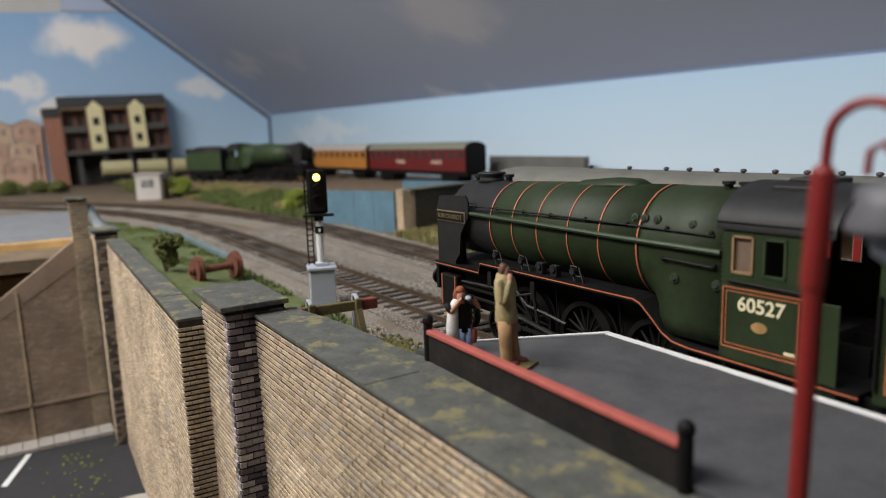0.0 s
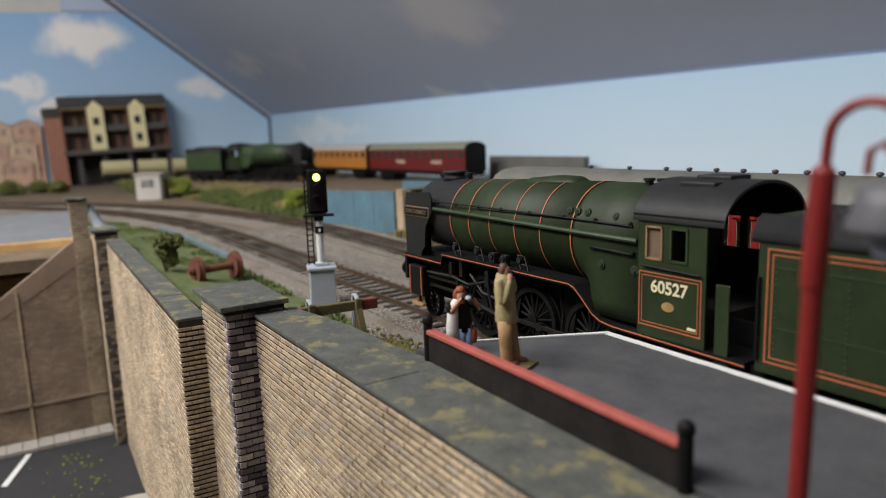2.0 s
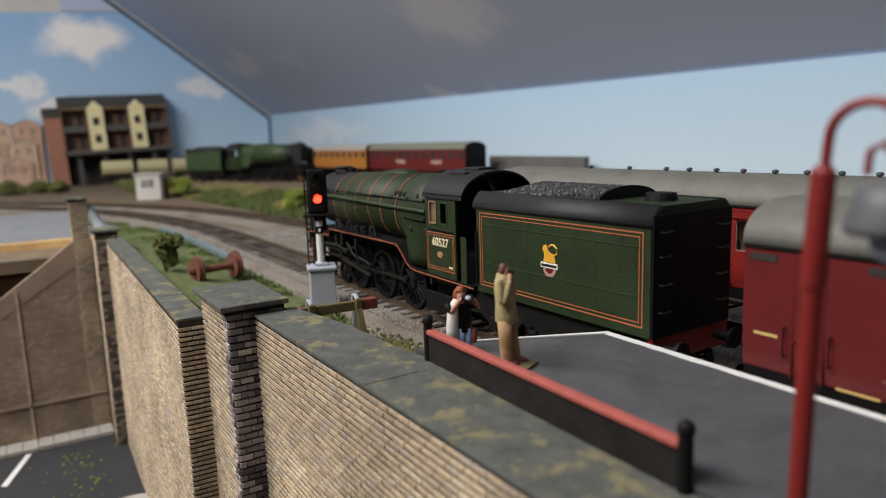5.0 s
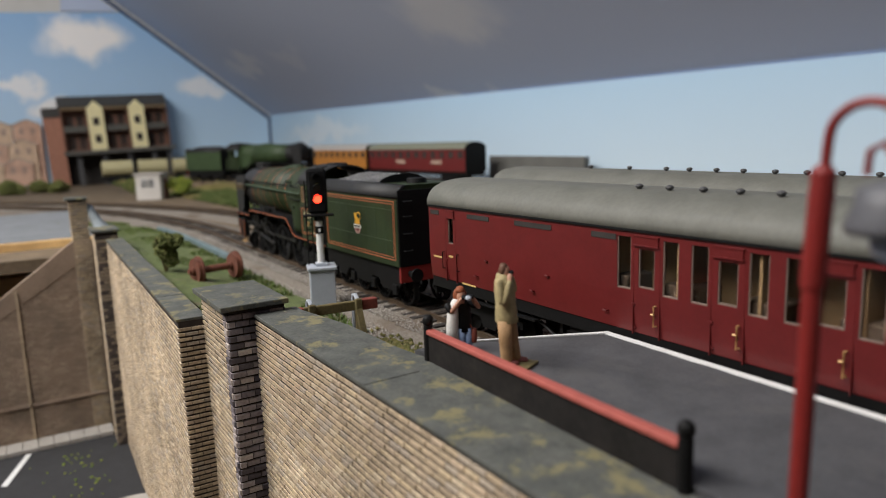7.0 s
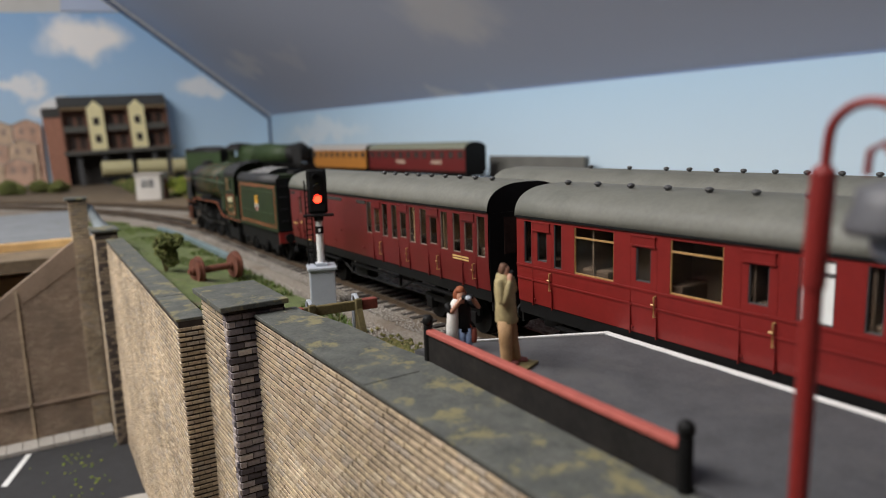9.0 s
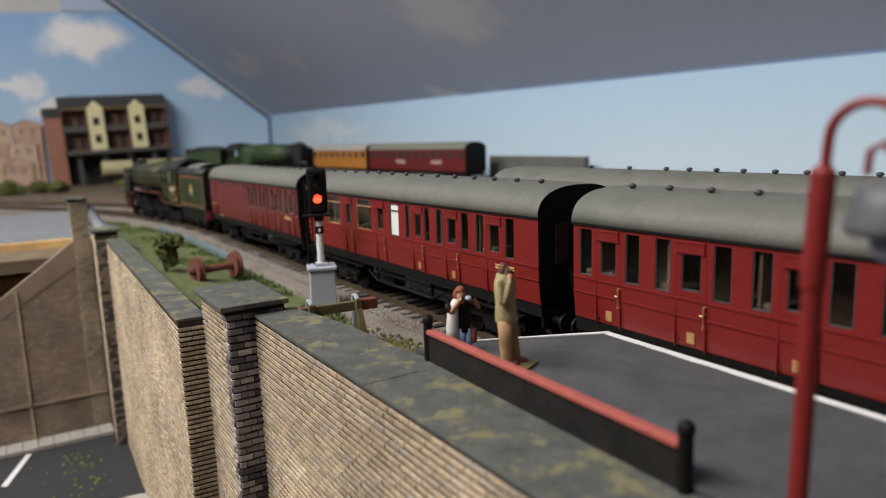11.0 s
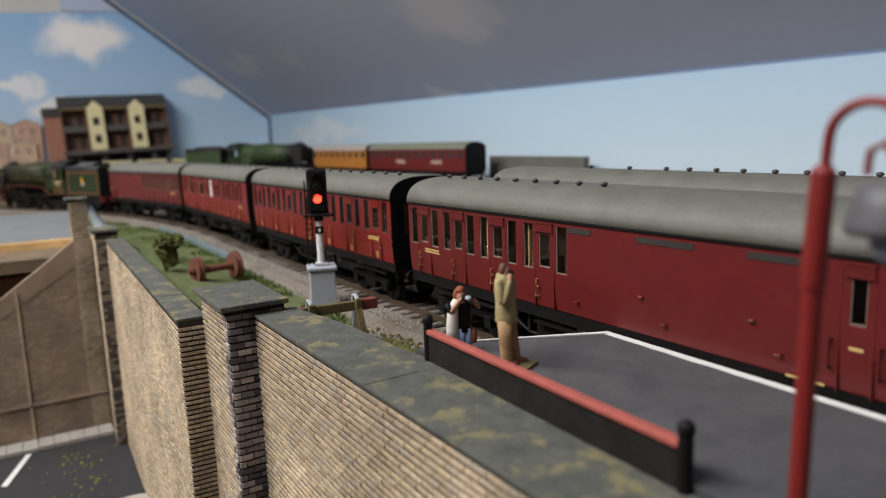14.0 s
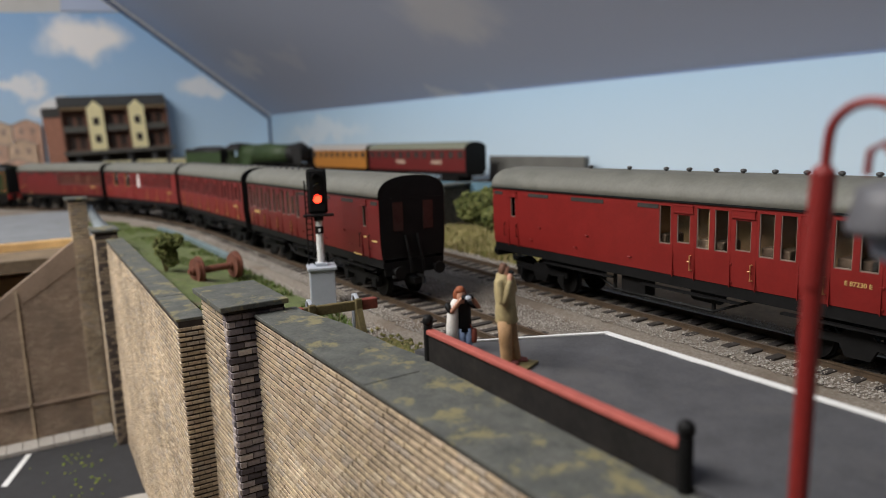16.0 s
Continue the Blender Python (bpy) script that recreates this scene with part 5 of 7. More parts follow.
    for y in (0.0055, -0.0055):
        box(bm, -0.020, 0.1445, y - 0.0006, y + 0.0006, 0.0085, 0.0285)
    box(bm, 0.010, 0.120, -0.006, 0.006, 0.0200, 0.0340)
    box(bm, 0.112, 0.1430, -0.0130, 0.0130, 0.0190, 0.0300)
    part("frame", bm, M_BLACK, th)
    for sy in (1, -1):
        for k, x in enumerate((0.0945, 0.0655, 0.0365)):
            w = spoked_wheel(th, "driving_wheel", x, sy * 0.0092, 0.0122, 16, "black spoked driving wheel")
            if sy < 0:
                w.data.transform(Matrix.Diagonal((1, -1, 1, 1)))
                w.data.flip_normals()
            WHEELS.append((w, 0.0122, Vector((x, sy * 0.0092, 0.0122))))
        for x in (0.1350, 0.1128):
            w = spoked_wheel(th, "bogie_wheel", x, sy * 0.0092, 0.0064, 10, "small spoked bogie wheel")
            WHEELS.append((w, 0.0064, Vector((x, sy * 0.0092, 0.0064))))
        w = spoked_wheel(th, "trailing_wheel", 0.0020, sy * 0.0092, 0.0074, 10, "spoked trailing wheel")
        WHEELS.append((w, 0.0074, Vector((0.0020, sy * 0.0092, 0.0074))))
        bm = bmesh.new()
        box(bm, -0.031, 0.031, -0.0003, 0.0003, -0.0008, 0.0008, 0.0002)
        for x in (-0.029, 0, 0.029):
            rod(bm, (x, -0.0005, 0), (x, 0.0005, 0), 0.0016, None, 12)
        r = part("coupling_rod", bm, M_STEEL, th, "dull steel coupling rod")
        r.matrix_basis = pose(0.0655 + 0.0122 * 0.42, sy * 0.0118, 0.0122)
        RODS.append((r, 0.0122, 0.42 * 0.0122, Vector((0.0655, sy * 0.0118, 0.0122))))
        bm = bmesh.new()
        box(bm, 0.0990, 0.1320, sy * 0.0132 - 0.0005, sy * 0.0132 + 0.0005, 0.0148, 0.0160, 0.0002)
        box(bm, 0.1000, 0.1320, sy * 0.0140 - 0.0004, sy * 0.0140 + 0.0004, 0.0188, 0.0198)
        part("slide_bar", bm, M_STEEL, th, "dull steel slide bar")
        bm = bmesh.new()
        tube(bm, [(0.1060, sy * 0.0140, 0.0150), (0.0730, sy * 0.0140, 0.0105)], 0.0009, 8)
        part("connecting_rod", bm, M_STEEL, th)
        bm = bmesh.new()
        tube(bm, [(0.0980, sy * 0.0148, 0.0250), (0.0900, sy * 0.0148, 0.0190), (0.0800, sy * 0.0148, 0.0180), (0.0700, sy * 0.0148, 0.0165)], 0.0006, 6)
        tube(bm, [(0.1080, sy * 0.0148, 0.0230), (0.1060, sy * 0.0148, 0.0140)], 0.0007, 6)
        for x, z in ((0.1115, 0.0262), (0.1040, 0.0275), (0.0865, 0.0262)):
            box(bm, x - 0.0012, x + 0.0012, sy * 0.0150 - 0.0006, sy * 0.0150 + 0.0006, z - 0.0045, z + 0.0020, 0.0003)
        tube(bm, [(0.1115, sy * 0.0152, 0.0225), (0.0990, sy * 0.0152, 0.0208), (0.0865, sy * 0.0152, 0.0240)], 0.0005, 6)
        tube(bm, [(0.0865, sy * 0.0152, 0.0250), (0.0840, sy * 0.0150, 0.0140)], 0.0007, 6)
        tube(bm, [(0.1300, sy * 0.0152, 0.0215), (0.1115, sy * 0.0152, 0.0222)], 0.0006, 6)
        part("valve_gear", bm, M_STEEL, th)
        for x in (0.1095, 0.0800, 0.0510):
            bm = bmesh.new()
            tube(bm, [(x, sy * 0.0098, 0.0260), (x - 0.001, sy * 0.0098, 0.0150), (x, sy * 0.0098, 0.0060)], 0.0007, 6)
            part("brake_hanger", bm, M_BLACK, th)
        bm = bmesh.new()
        box(bm, -0.0130, 0.0180, sy * 0.0140 - 0.0007, sy * 0.0140 + 0.0007, 0.0045, 0.0130, 0.0004)
        part("trailing_frame", bm, M_BLACK, th)
        bm = bmesh.new()
        box(bm, -0.0150, -0.0090, sy * 0.0155 - 0.0015, sy * 0.0155 + 0.0015, 0.0055, 0.0062)
        box(bm, -0.0150, -0.0090, sy * 0.0155 - 0.0015, sy * 0.0155 + 0.0015, 0.0110, 0.0117)
        box(bm, -0.0152, -0.0146, sy * 0.0155 - 0.0015, sy * 0.0155 + 0.0015, 0.0055, 0.0170)
        part("cab_step", bm, M_BLACK, th)
        bm = bmesh.new()
        box(bm, -0.0185, -0.0145, sy * 0.0172 - 0.0003, sy * 0.0172 + 0.0003, 0.0190, 0.0400, 0.0002)
        part("cab_door", bm, M_GREEN, th, "green cab gangway door")
    return th


def build_tender(name, label, full=True, group=""):
    """x = 0 near the middle; 87 mm long."""
    th = empty(name, label, "locomotive tender", group=group)
    f, g0 = 0.0455, 0.0415
    bm = bmesh.new()
    prof = [(0.0178, 0.0205), (0.0178, 0.0520), (0.0172, 0.0545), (0.0150, 0.0575), (0.0138, 0.0582)]
    prof = prof + [(-y, z) for y, z in reversed(prof)]
    prism(bm, prof, "x", -g0, f - 0.004)
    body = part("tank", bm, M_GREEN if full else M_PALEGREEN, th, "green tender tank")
    bm = bmesh.new()
    prof = [(0.0180, 0.0521), (0.0181, 0.0532), (0.0178, 0.0546), (0.0170, 0.0560), (0.0160, 0.0572), (0.0150, 0.0581), (0.0140, 0.0586), (0.0130, 0.0580), (0.0150, 0.0560), (0.0165, 0.0530)]
    for sy in (1, -1):
        prism(bm, [(sy * y, z) for y, z in prof], "x", -g0 - 0.0002, f - 0.002)
    part("coping", bm, M_SMOKE, th, "black curved tender coping", True)
    bm = bmesh.new()
    box(bm, f - 0.006, f - 0.0035, -0.0165, 0.0165, 0.0205, 0.0570, 0.0006)
    part("front_plate", bm, M_BLACK, th)
    # coal bunker with coal and the dark space behind
    bm = bmesh.new()
    box(bm, -g0 + 0.002, f - 0.006, -0.0136, 0.0136, 0.0560, 0.0576)
    part("tank_top", bm, M_BLACK, th)
    rnd = random.Random(3)
    vs, fs = [], []
    for i in range(5200):
        x, y = rnd.uniform(-0.014, f - 0.009), rnd.uniform(-0.0128, 0.0128)
        z = 0.0572 + 0.0042 * max(0.0, 1 - (y / 0.0150) ** 2) * min(1.0, (f - 0.006 - x) / 0.016) * min(1.0, (x + 0.026) / 0.014)
        r = rnd.uniform(0.0003, 0.0008)
        b = len(vs)
        for k in range(6):
            d = Vector((rnd.gauss(0, 1), rnd.gauss(0, 1), rnd.gauss(0, 1))).normalized() * r * rnd.uniform(0.7, 1.2)
            d = [Vector((r, 0, 0)), Vector((-r, 0, 0)), Vector((0, r, 0)), Vector((0, -r, 0)), Vector((0, 0, r)), Vector((0, 0, -r))][k] * rnd.uniform(0.7, 1.3)
            vs.append((x + d.x, y + d.y, z + d.z))
        for q in ((0, 2, 4), (2, 1, 4), (1, 3, 4), (3, 0, 4), (2, 0, 5), (1, 2, 5), (3, 1, 5), (0, 3, 5)):
            fs.append(tuple(b + w for w in q))
    soup("coal", vs, fs, M_COAL, "heaped glossy black coal", "", "stuff", th)
    bm = bmesh.new()
    loft(bm, [[(x, 0.0132 * math.cos(a), 0.0564 + h * math.sin(a)) for a in np.linspace(0, math.pi, 9)] for x, h in ((-0.016, 0.0022), (-0.006, 0.0044), (f - 0.022, 0.0046), (f - 0.008, 0.0012))], close=False)
    part("coal_bed", bm, M_COAL, th)
    # arched plate that holds the coal back
    bm = bmesh.new()
    arch = [(0.0140 * math.cos(a), 0.0572 + 0.0050 * math.sin(a)) for a in np.linspace(0, math.pi, 25)]
    prism(bm, arch, "x", -0.0175, -0.0165)
    part("coal_plate", bm, M_BLACK, th, "arched black coal plate")
    bm = bmesh.new()
    rod(bm, (-0.030, 0, 0.0582), (-0.030, 0, 0.0605), 0.005, 0.0045, 20)
    part("water_filler", bm, M_BLACK, th)
    bm = bmesh.new()
    box(bm, -g0 - 0.0008, -g0, -0.0176, 0.0176, 0.0205, 0.0560, 0.0003)
    back = part("back_plate", bm, M_BLACK, th, "black tender back")
    for y in (0.013, -0.013):
        for z in (0.028, 0.036, 0.044, 0.051):
            bm = bmesh.new()
            tube(bm, [(-g0 - 0.0008, y - 0.002, z), (-g0 - 0.0020, y - 0.002, z), (-g0 - 0.0020, y + 0.002, z), (-g0 - 0.0008, y + 0.002, z)], 0.0003, 5)
            part("rung", bm, M_SMOKE, back)
        bm = bmesh.new()
        rod(bm, (-g0, y * 0.93, 0.0170), (-g0 - 0.006, y * 0.93, 0.0170), 0.0016, None, 10)
        rod(bm, (-g0 - 0.006, y * 0.93, 0.0170), (-g0 - 0.007, y * 0.93, 0.0170), 0.0032, None, 16)
        part("buffer", bm, M_BLACK, back)
    bm = bmesh.new()
    box(bm, -g0 - 0.0006, -g0 + 0.001, -0.0172, 0.0172, 0.0130, 0.0205)
    part("rear_beam", bm, M_RED, th, "red rear buffer beam")
    if full:
        for (g, w) in ((0.0, 0.0004), (0.0013, 0.00028)):
            bm = bmesh.new()
            x0, x1, z0, z1 = -g0 + 0.0025 + g, f - 0.0062 - g, 0.0232 + g, 0.0510 - g
            for (a, b, c, d) in ((x0, x1, z0, z0 + w), (x0, x1, z1 - w, z1), (x0, x0 + w, z0 + w, z1 - w), (x1 - w, x1, z0 + w, z1 - w)):
                box(bm, a, b, 0.0176, 0.01795, c, d)
            part("lining", bm, M_ORANGE, body, "orange lining panel")
        # emblem over a wheel: plain yellow beast shape, pale banner
        cx, cz, y = 0.0004, 0.0385, 0.0178
        bm = bmesh.new()
        rod(bm, (cx, y - 0.0002, cz - 0.0032), (cx, y + 0.0001, cz - 0.0032), 0.0032, None, 24)
        part("emblem_wheel", bm, mat("emblem_pink", (0.45, 0.25, 0.22), 0.5), body)
        bm = bmesh.new()
        rod(bm, (cx, y, cz - 0.0032), (cx, y + 0.00015, cz - 0.0032), 0.0020, None, 24)
        part("emblem_hub", bm, M_MAROON, body)
        bm = bmesh.new()
        prism(bm, [(cx + 0.0041, cz - 0.0034), (cx + 0.0041, cz - 0.0016), (cx - 0.0041, cz - 0.0016), (cx - 0.0041, cz - 0.0034)], "y", y - 0.0001, y + 0.00025)
        part("emblem_banner", bm, M_WHITE, body)
        bm = bmesh.new()
        box(bm, cx - 0.0036, cx + 0.0036, y, y + 0.0004, cz - 0.0029, cz - 0.0021)
        part("banner_bar", bm, M_SMOKE, body)
        bm = bmesh.new()
        prism(bm, [(cx + 0.0030, cz - 0.0014), (cx + 0.0024, cz + 0.0004), (cx + 0.0026, cz + 0.0018), (cx + 0.0033, cz + 0.0026), (cx + 0.0030, cz + 0.0038), (cx + 0.0020, cz + 0.0044), (cx + 0.0010, cz + 0.0040), (cx + 0.0006, cz + 0.0026), (cx - 0.0006, cz + 0.0018), (cx - 0.0020, cz + 0.0016), (cx - 0.0028, cz + 0.0004), (cx - 0.0030, cz - 0.0014)], "y", y - 0.0001, y + 0.00018)
        tube(bm, [(cx - 0.0022, y, cz + 0.001), (cx - 0.0036, y, cz + 0.0018), (cx - 0.0036, y, cz + 0.0036), (cx - 0.0022, y, cz + 0.0046), (cx - 0.0006, y, cz + 0.0044), (cx + 0.0002, y, cz + 0.0036)], 0.0004, 6)
        part("emblem_beast", bm, mat("emblem_yellow", (0.75, 0.38, 0.03), 0.5), body)
        # rows of rivets
        bm = bmesh.new()
        for x in (0.0370, 0.0290, 0.0205, 0.0120, -0.010, -0.020, -0.030):
            for k in range(16):
                ball(bm, (x, 0.0178, 0.0253 + k * 0.00155), 0.00033, 1)
        tagged(part("rivets", bm, M_GREEN2, body), "", "", "", "stuff")
        bm = bmesh.new()
        for z in (0.0320, 0.0465):
            box(bm, -g0 + 0.004, f - 0.008, 0.0177, 0.01800, z, z + 0.00032)
        part("plate_seam", bm, M_GREEN2, body)
    bm = bmesh.new()
    tube(bm, [(f - 0.0045, 0.0184, 0.0235), (f - 0.0045, 0.0184, 0.0440)], 0.00045, 6)
    part("handrail", bm, M_BLACK, th)
    bm = bmesh.new()
    for y in (0.0150, -0.0150):
        prism(bm, [(-g0, 0.0205), (f, 0.0205), (f, 0.0120), (0.036, 0.0075), (0.022, 0.0075), (0.018, 0.0120), (0.012, 0.0120), (0.008, 0.0075), (-0.006, 0.0075), (-0.010, 0.0120), (-0.016, 0.0120), (-0.020, 0.0075), (-0.034, 0.0075), (-0.040, 0.0130), (-g0, 0.0150)], "y", y - 0.0006, y + 0.0006)
    part("outside_frame", bm, M_BLACK, th)
    for x in (0.034, 0.0115, -0.0115, -0.034):
        bm = bmesh.new()
        box(bm, x - 0.0022, x + 0.0022, 0.0150, 0.0168, 0.0060, 0.0110, 0.0004)
        part("axlebox", bm, M_BLACK, th)
        for sy in (1, -1):
            w = spoked_wheel(th, "tender_wheel", x, sy * 0.0092, 0.0082, 10, "spoked tender wheel")
            WHEELS.append((w, 0.0082, Vector((x, sy * 0.0092, 0.0082))))
    return th


LOCO = build_loco("steam_locomotive", "green express steam locomotive with orange lining and black running plate")
TENDER = build_tender("locomotive_tender", "green lined tender heaped with coal, behind the locomotive")
COACHES = [
    build_coach("brake_coach", "brake_rear", "dull maroon brake coach with grey roof, behind the tender", M_MAROON, "train coaches"),
    build_coach("composite_coach", "comp", "bright maroon coach with wide windows and one white pane", M_MAROON2, "train coaches"),
    build_coach("compartment_coach", "first", "bright maroon coach with seven compartments and grey roof", M_MAROON2, "train coaches"),
    build_coach("brake_coach", "brake_front", "dull maroon brake coach at the tail of the train", M_MAROON, "train coaches"),
]
STANDING = build_coach("brake_coach", "brake_rear", "maroon brake coach with grey roof standing on the far track", M_MAROON2, "standing coaches", 1.11)
STANDING.matrix_basis = pose(-0.3045 + BODY * 1.11 / 2, 0.2337, 0, 0, 0, 180)

# where the leading end of the first coach is along the track, second by second
SPOTS = [(0, -0.0409), (0.5, -0.0370), (1, -0.0312), (1.5, -0.0240), (2, -0.0141), (2.5, -0.0022), (3, 0.0122), (3.5, 0.0289), (4, 0.0494), (4.2, 0.0580), (7, 0.2462), (8, 0.3254), (8.5, 0.3668), (9, 0.4094), (12.5, 0.7624), (13, 0.8170), (14, 0.9270), (14.5, 0.9835), (16, 1.1600)]


def train_spot(t):
    """A smooth curve through SPOTS (cubic, with averaged slopes)."""
    n = len(SPOTS)
    def slope(i):
        if i == 0:
            return 0.006
        if i == n - 1:
            return 0.119
        (a, b), (c, d), (e, f) = SPOTS[i - 1], SPOTS[i], SPOTS[i + 1]
        m0, m1 = (d - b) / (c - a), (f - d) / (e - c)
        return (m0 * (e - c) + m1 * (c - a)) / (e - a)
    for i in range(n - 1):
        (a, b), (c, d) = SPOTS[i], SPOTS[i + 1]
        if t <= c or i == n - 2:
            h = c - a
            u = (t - a) / h
            return b * (2 * u ** 3 - 3 * u ** 2 + 1) + h * slope(i) * (u ** 3 - 2 * u ** 2 + u) + d * (3 * u ** 2 - 2 * u ** 3) + h * slope(i + 1) * (u ** 3 - u ** 2)


def on_track(front, rear, origin):
    """The pose of a vehicle whose pivots are at front and rear, with its own zero at origin, metres along the track."""
    a, b = track_point(front)[0], track_point(rear)[0]
    d = (a - b).normalized()
    p = b + d * (origin - rear)
    return pose(p.x, p.y, 0, 0, 0, math.degrees(math.atan2(d.y, d.x)))


def motions():
    steps = [k * 0.25 for k in range(65)]
    rows = {k: [] for k in range(6)}
    for t in steps:
        s = train_spot(t)
        n = s + 0.1382
        rows[0].append((t, on_track(n + 0.130, n + 0.005, n)))
        c = s + 0.0705
        rows[1].append((t, on_track(c + 0.034, c - 0.034, c)))
        for i in range(4):
            c = s - BODY / 2 - i * (BODY + GAP)
            rows[2 + i].append((t, on_track(c + 0.068, c - 0.068, c)))
    for k, ob in enumerate([LOCO, TENDER, *COACHES]):
        walk(ob, rows[k])
    fine = [k * 0.1 for k in range(161)]
    turn = [train_spot(t) for t in fine]
    for w, r, c in WHEELS[:MOVING_WHEELS]:
        stepped, last = [], None
        for t, s in zip(fine, turn):
            stepped.append((t, Matrix.Translation(c) @ Matrix.Rotation((s + 0.05) / r, 4, "Y")))
        if r > 0.009:
            walk(w, stepped)
        else:
            half = [k * 0.05 for k in range(321)]
            walk(w, [(t, Matrix.Translation(c) @ Matrix.Rotation((train_spot(t) + 0.05) / r, 4, "Y")) for t in half])
    for ob, r, throw, c in RODS[:2]:
        walk(ob, [(t, Matrix.Translation(c + Vector((throw * math.cos((s + 0.05) / r), 0, -throw * math.sin((s + 0.05) / r))))) for t, s in zip(fine, turn)])
    # the added disc slides from red lens to yellow, standing in for switching
    walk(LENS_COVER, [(0, pose(0, 0, 0.0515)), (3.72, pose(0, 0, 0.0515)), (3.93, pose(0, 0, 0.0622)), (16, pose(0, 0, 0.0622))])


MOVING_WHEELS = len(WHEELS)


# ---- colour light signal beside the main track
def build_signal():
    th = empty("colour_light_signal", "black colour light signal on white post and grey box", "railway signal", pose(-0.322, 0.1205, -0.004, 0, 0, -18))
    bm = bmesh.new()
    box(bm, -0.0062, 0.0062, -0.0062, 0.0062, 0.0, 0.0195, 0.0004)
    base = part("base_box", bm, M_SIGGREY, th, "pale blue grey base box")
    bm = bmesh.new()
    box(bm, -0.0073, 0.0073, -0.0073, 0.0073, 0.0195, 0.0212, 0.0005)
    box(bm, -0.0030, 0.0030, -0.0030, 0.0030, 0.0212, 0.0228, 0.0004)
    part("box_lid", bm, M_SIGGREY, base)
    bm = bmesh.new()
    box(bm, -0.009, 0.009, -0.009, 0.009, -0.001, 0.0006, 0.0003)
    part("plinth", bm, M_KERB, base)
    bm = bmesh.new()
    rod(bm, (0, 0, 0.0228), (0, 0, 0.047), 0.0018, None, 14)
    part("post", bm, M_WHITE, th, "white signal post")
    bm = bmesh.new()
    rod(bm, (0, 0, 0.0376), (0, 0, 0.0412), 0.0021, None, 14)
    plate = part("number_plate", bm, M_BLACK, th, "black plate with a pale bar")
    bm = bmesh.new()
    box(bm, 0.0020, 0.0023, -0.0005, 0.0005, 0.0386, 0.0402)
    part("plate_bar", bm, M_WHITE, plate)
    bm = bmesh.new()
    box(bm, -0.0012, 0.0010, -0.0049, 0.0049, 0.0475, 0.0700, 0.0014)
    head = part("signal_head", bm, M_BLACK, th, "black signal head with rounded corners")
    bm = bmesh.new()
    box(bm, -0.004, -0.0012, -0.0035, 0.0035, 0.0480, 0.0690, 0.0008)
    box(bm, -0.003, 0.003, -0.0075, 0.0075, 0.0462, 0.0472, 0.0002)
    rod(bm, (0, 0, 0.0440), (0, 0, 0.0475), 0.0024, None, 12)
    part("head_bracket", bm, M_BLACK, head)
    lens = {"yellow": (glow("yellow_lamp", (1.0, 0.80, 0.12), 6), 0.0657), "amber": (mat("unlit_lens", (0.05, 0.035, 0.02), 0.15), 0.0603), "red": (glow("red_lamp", (1.0, 0.030, 0.012), 7), 0.0550)}
    for k, (m, z) in lens.items():
        bm = bmesh.new()
        rod(bm, (0.0008, 0, z), (0.0014, 0, z), *((0.0023, 0.0021) if k == "red" else (0.0019, 0.0017)), 16)
        part("lens", bm, m, head, k + " signal lens")
        bm = bmesh.new()
        arc = [(0.0021 * math.cos(a), z + 0.0021 * math.sin(a)) for a in np.linspace(0.1, math.pi - 0.1, 9)]
        inn = [(0.0018 * math.cos(a), z + 0.0018 * math.sin(a)) for a in np.linspace(math.pi - 0.1, 0.1, 9)]
        prism(bm, arc + inn, "x", 0.0008, 0.0036)
        part("hood", bm, M_BLACK, head)
    # added disc that hides the lens not showing, as both lamps always glow
    bm = bmesh.new()
    prism(bm, [(0.0026 * math.cos(a), 0.0026 * math.sin(a)) for a in np.linspace(0, math.tau, 25)[:-1]], "x", 0.0016, 0.0020)
    bm.transform(Matrix.Translation((0, 0, 0.0037)))
    global LENS_COVER
    LENS_COVER = part("shutter", bm, M_BLACK, head, "small black disc added to cover the lens not showing")
    bm = bmesh.new()
    for y in (-0.0060, -0.0032):
        tube(bm, [(-0.0030, y, 0.0210), (-0.0030, y, 0.0640)], 0.00038, 5)
    for k in range(15):
        tube(bm, [(-0.0030, -0.0060, 0.0225 + k * 0.0028), (-0.0030, -0.0032, 0.0225 + k * 0.0028)], 0.0003, 5)
    part("ladder", bm, M_BLACK, th, "thin black ladder")


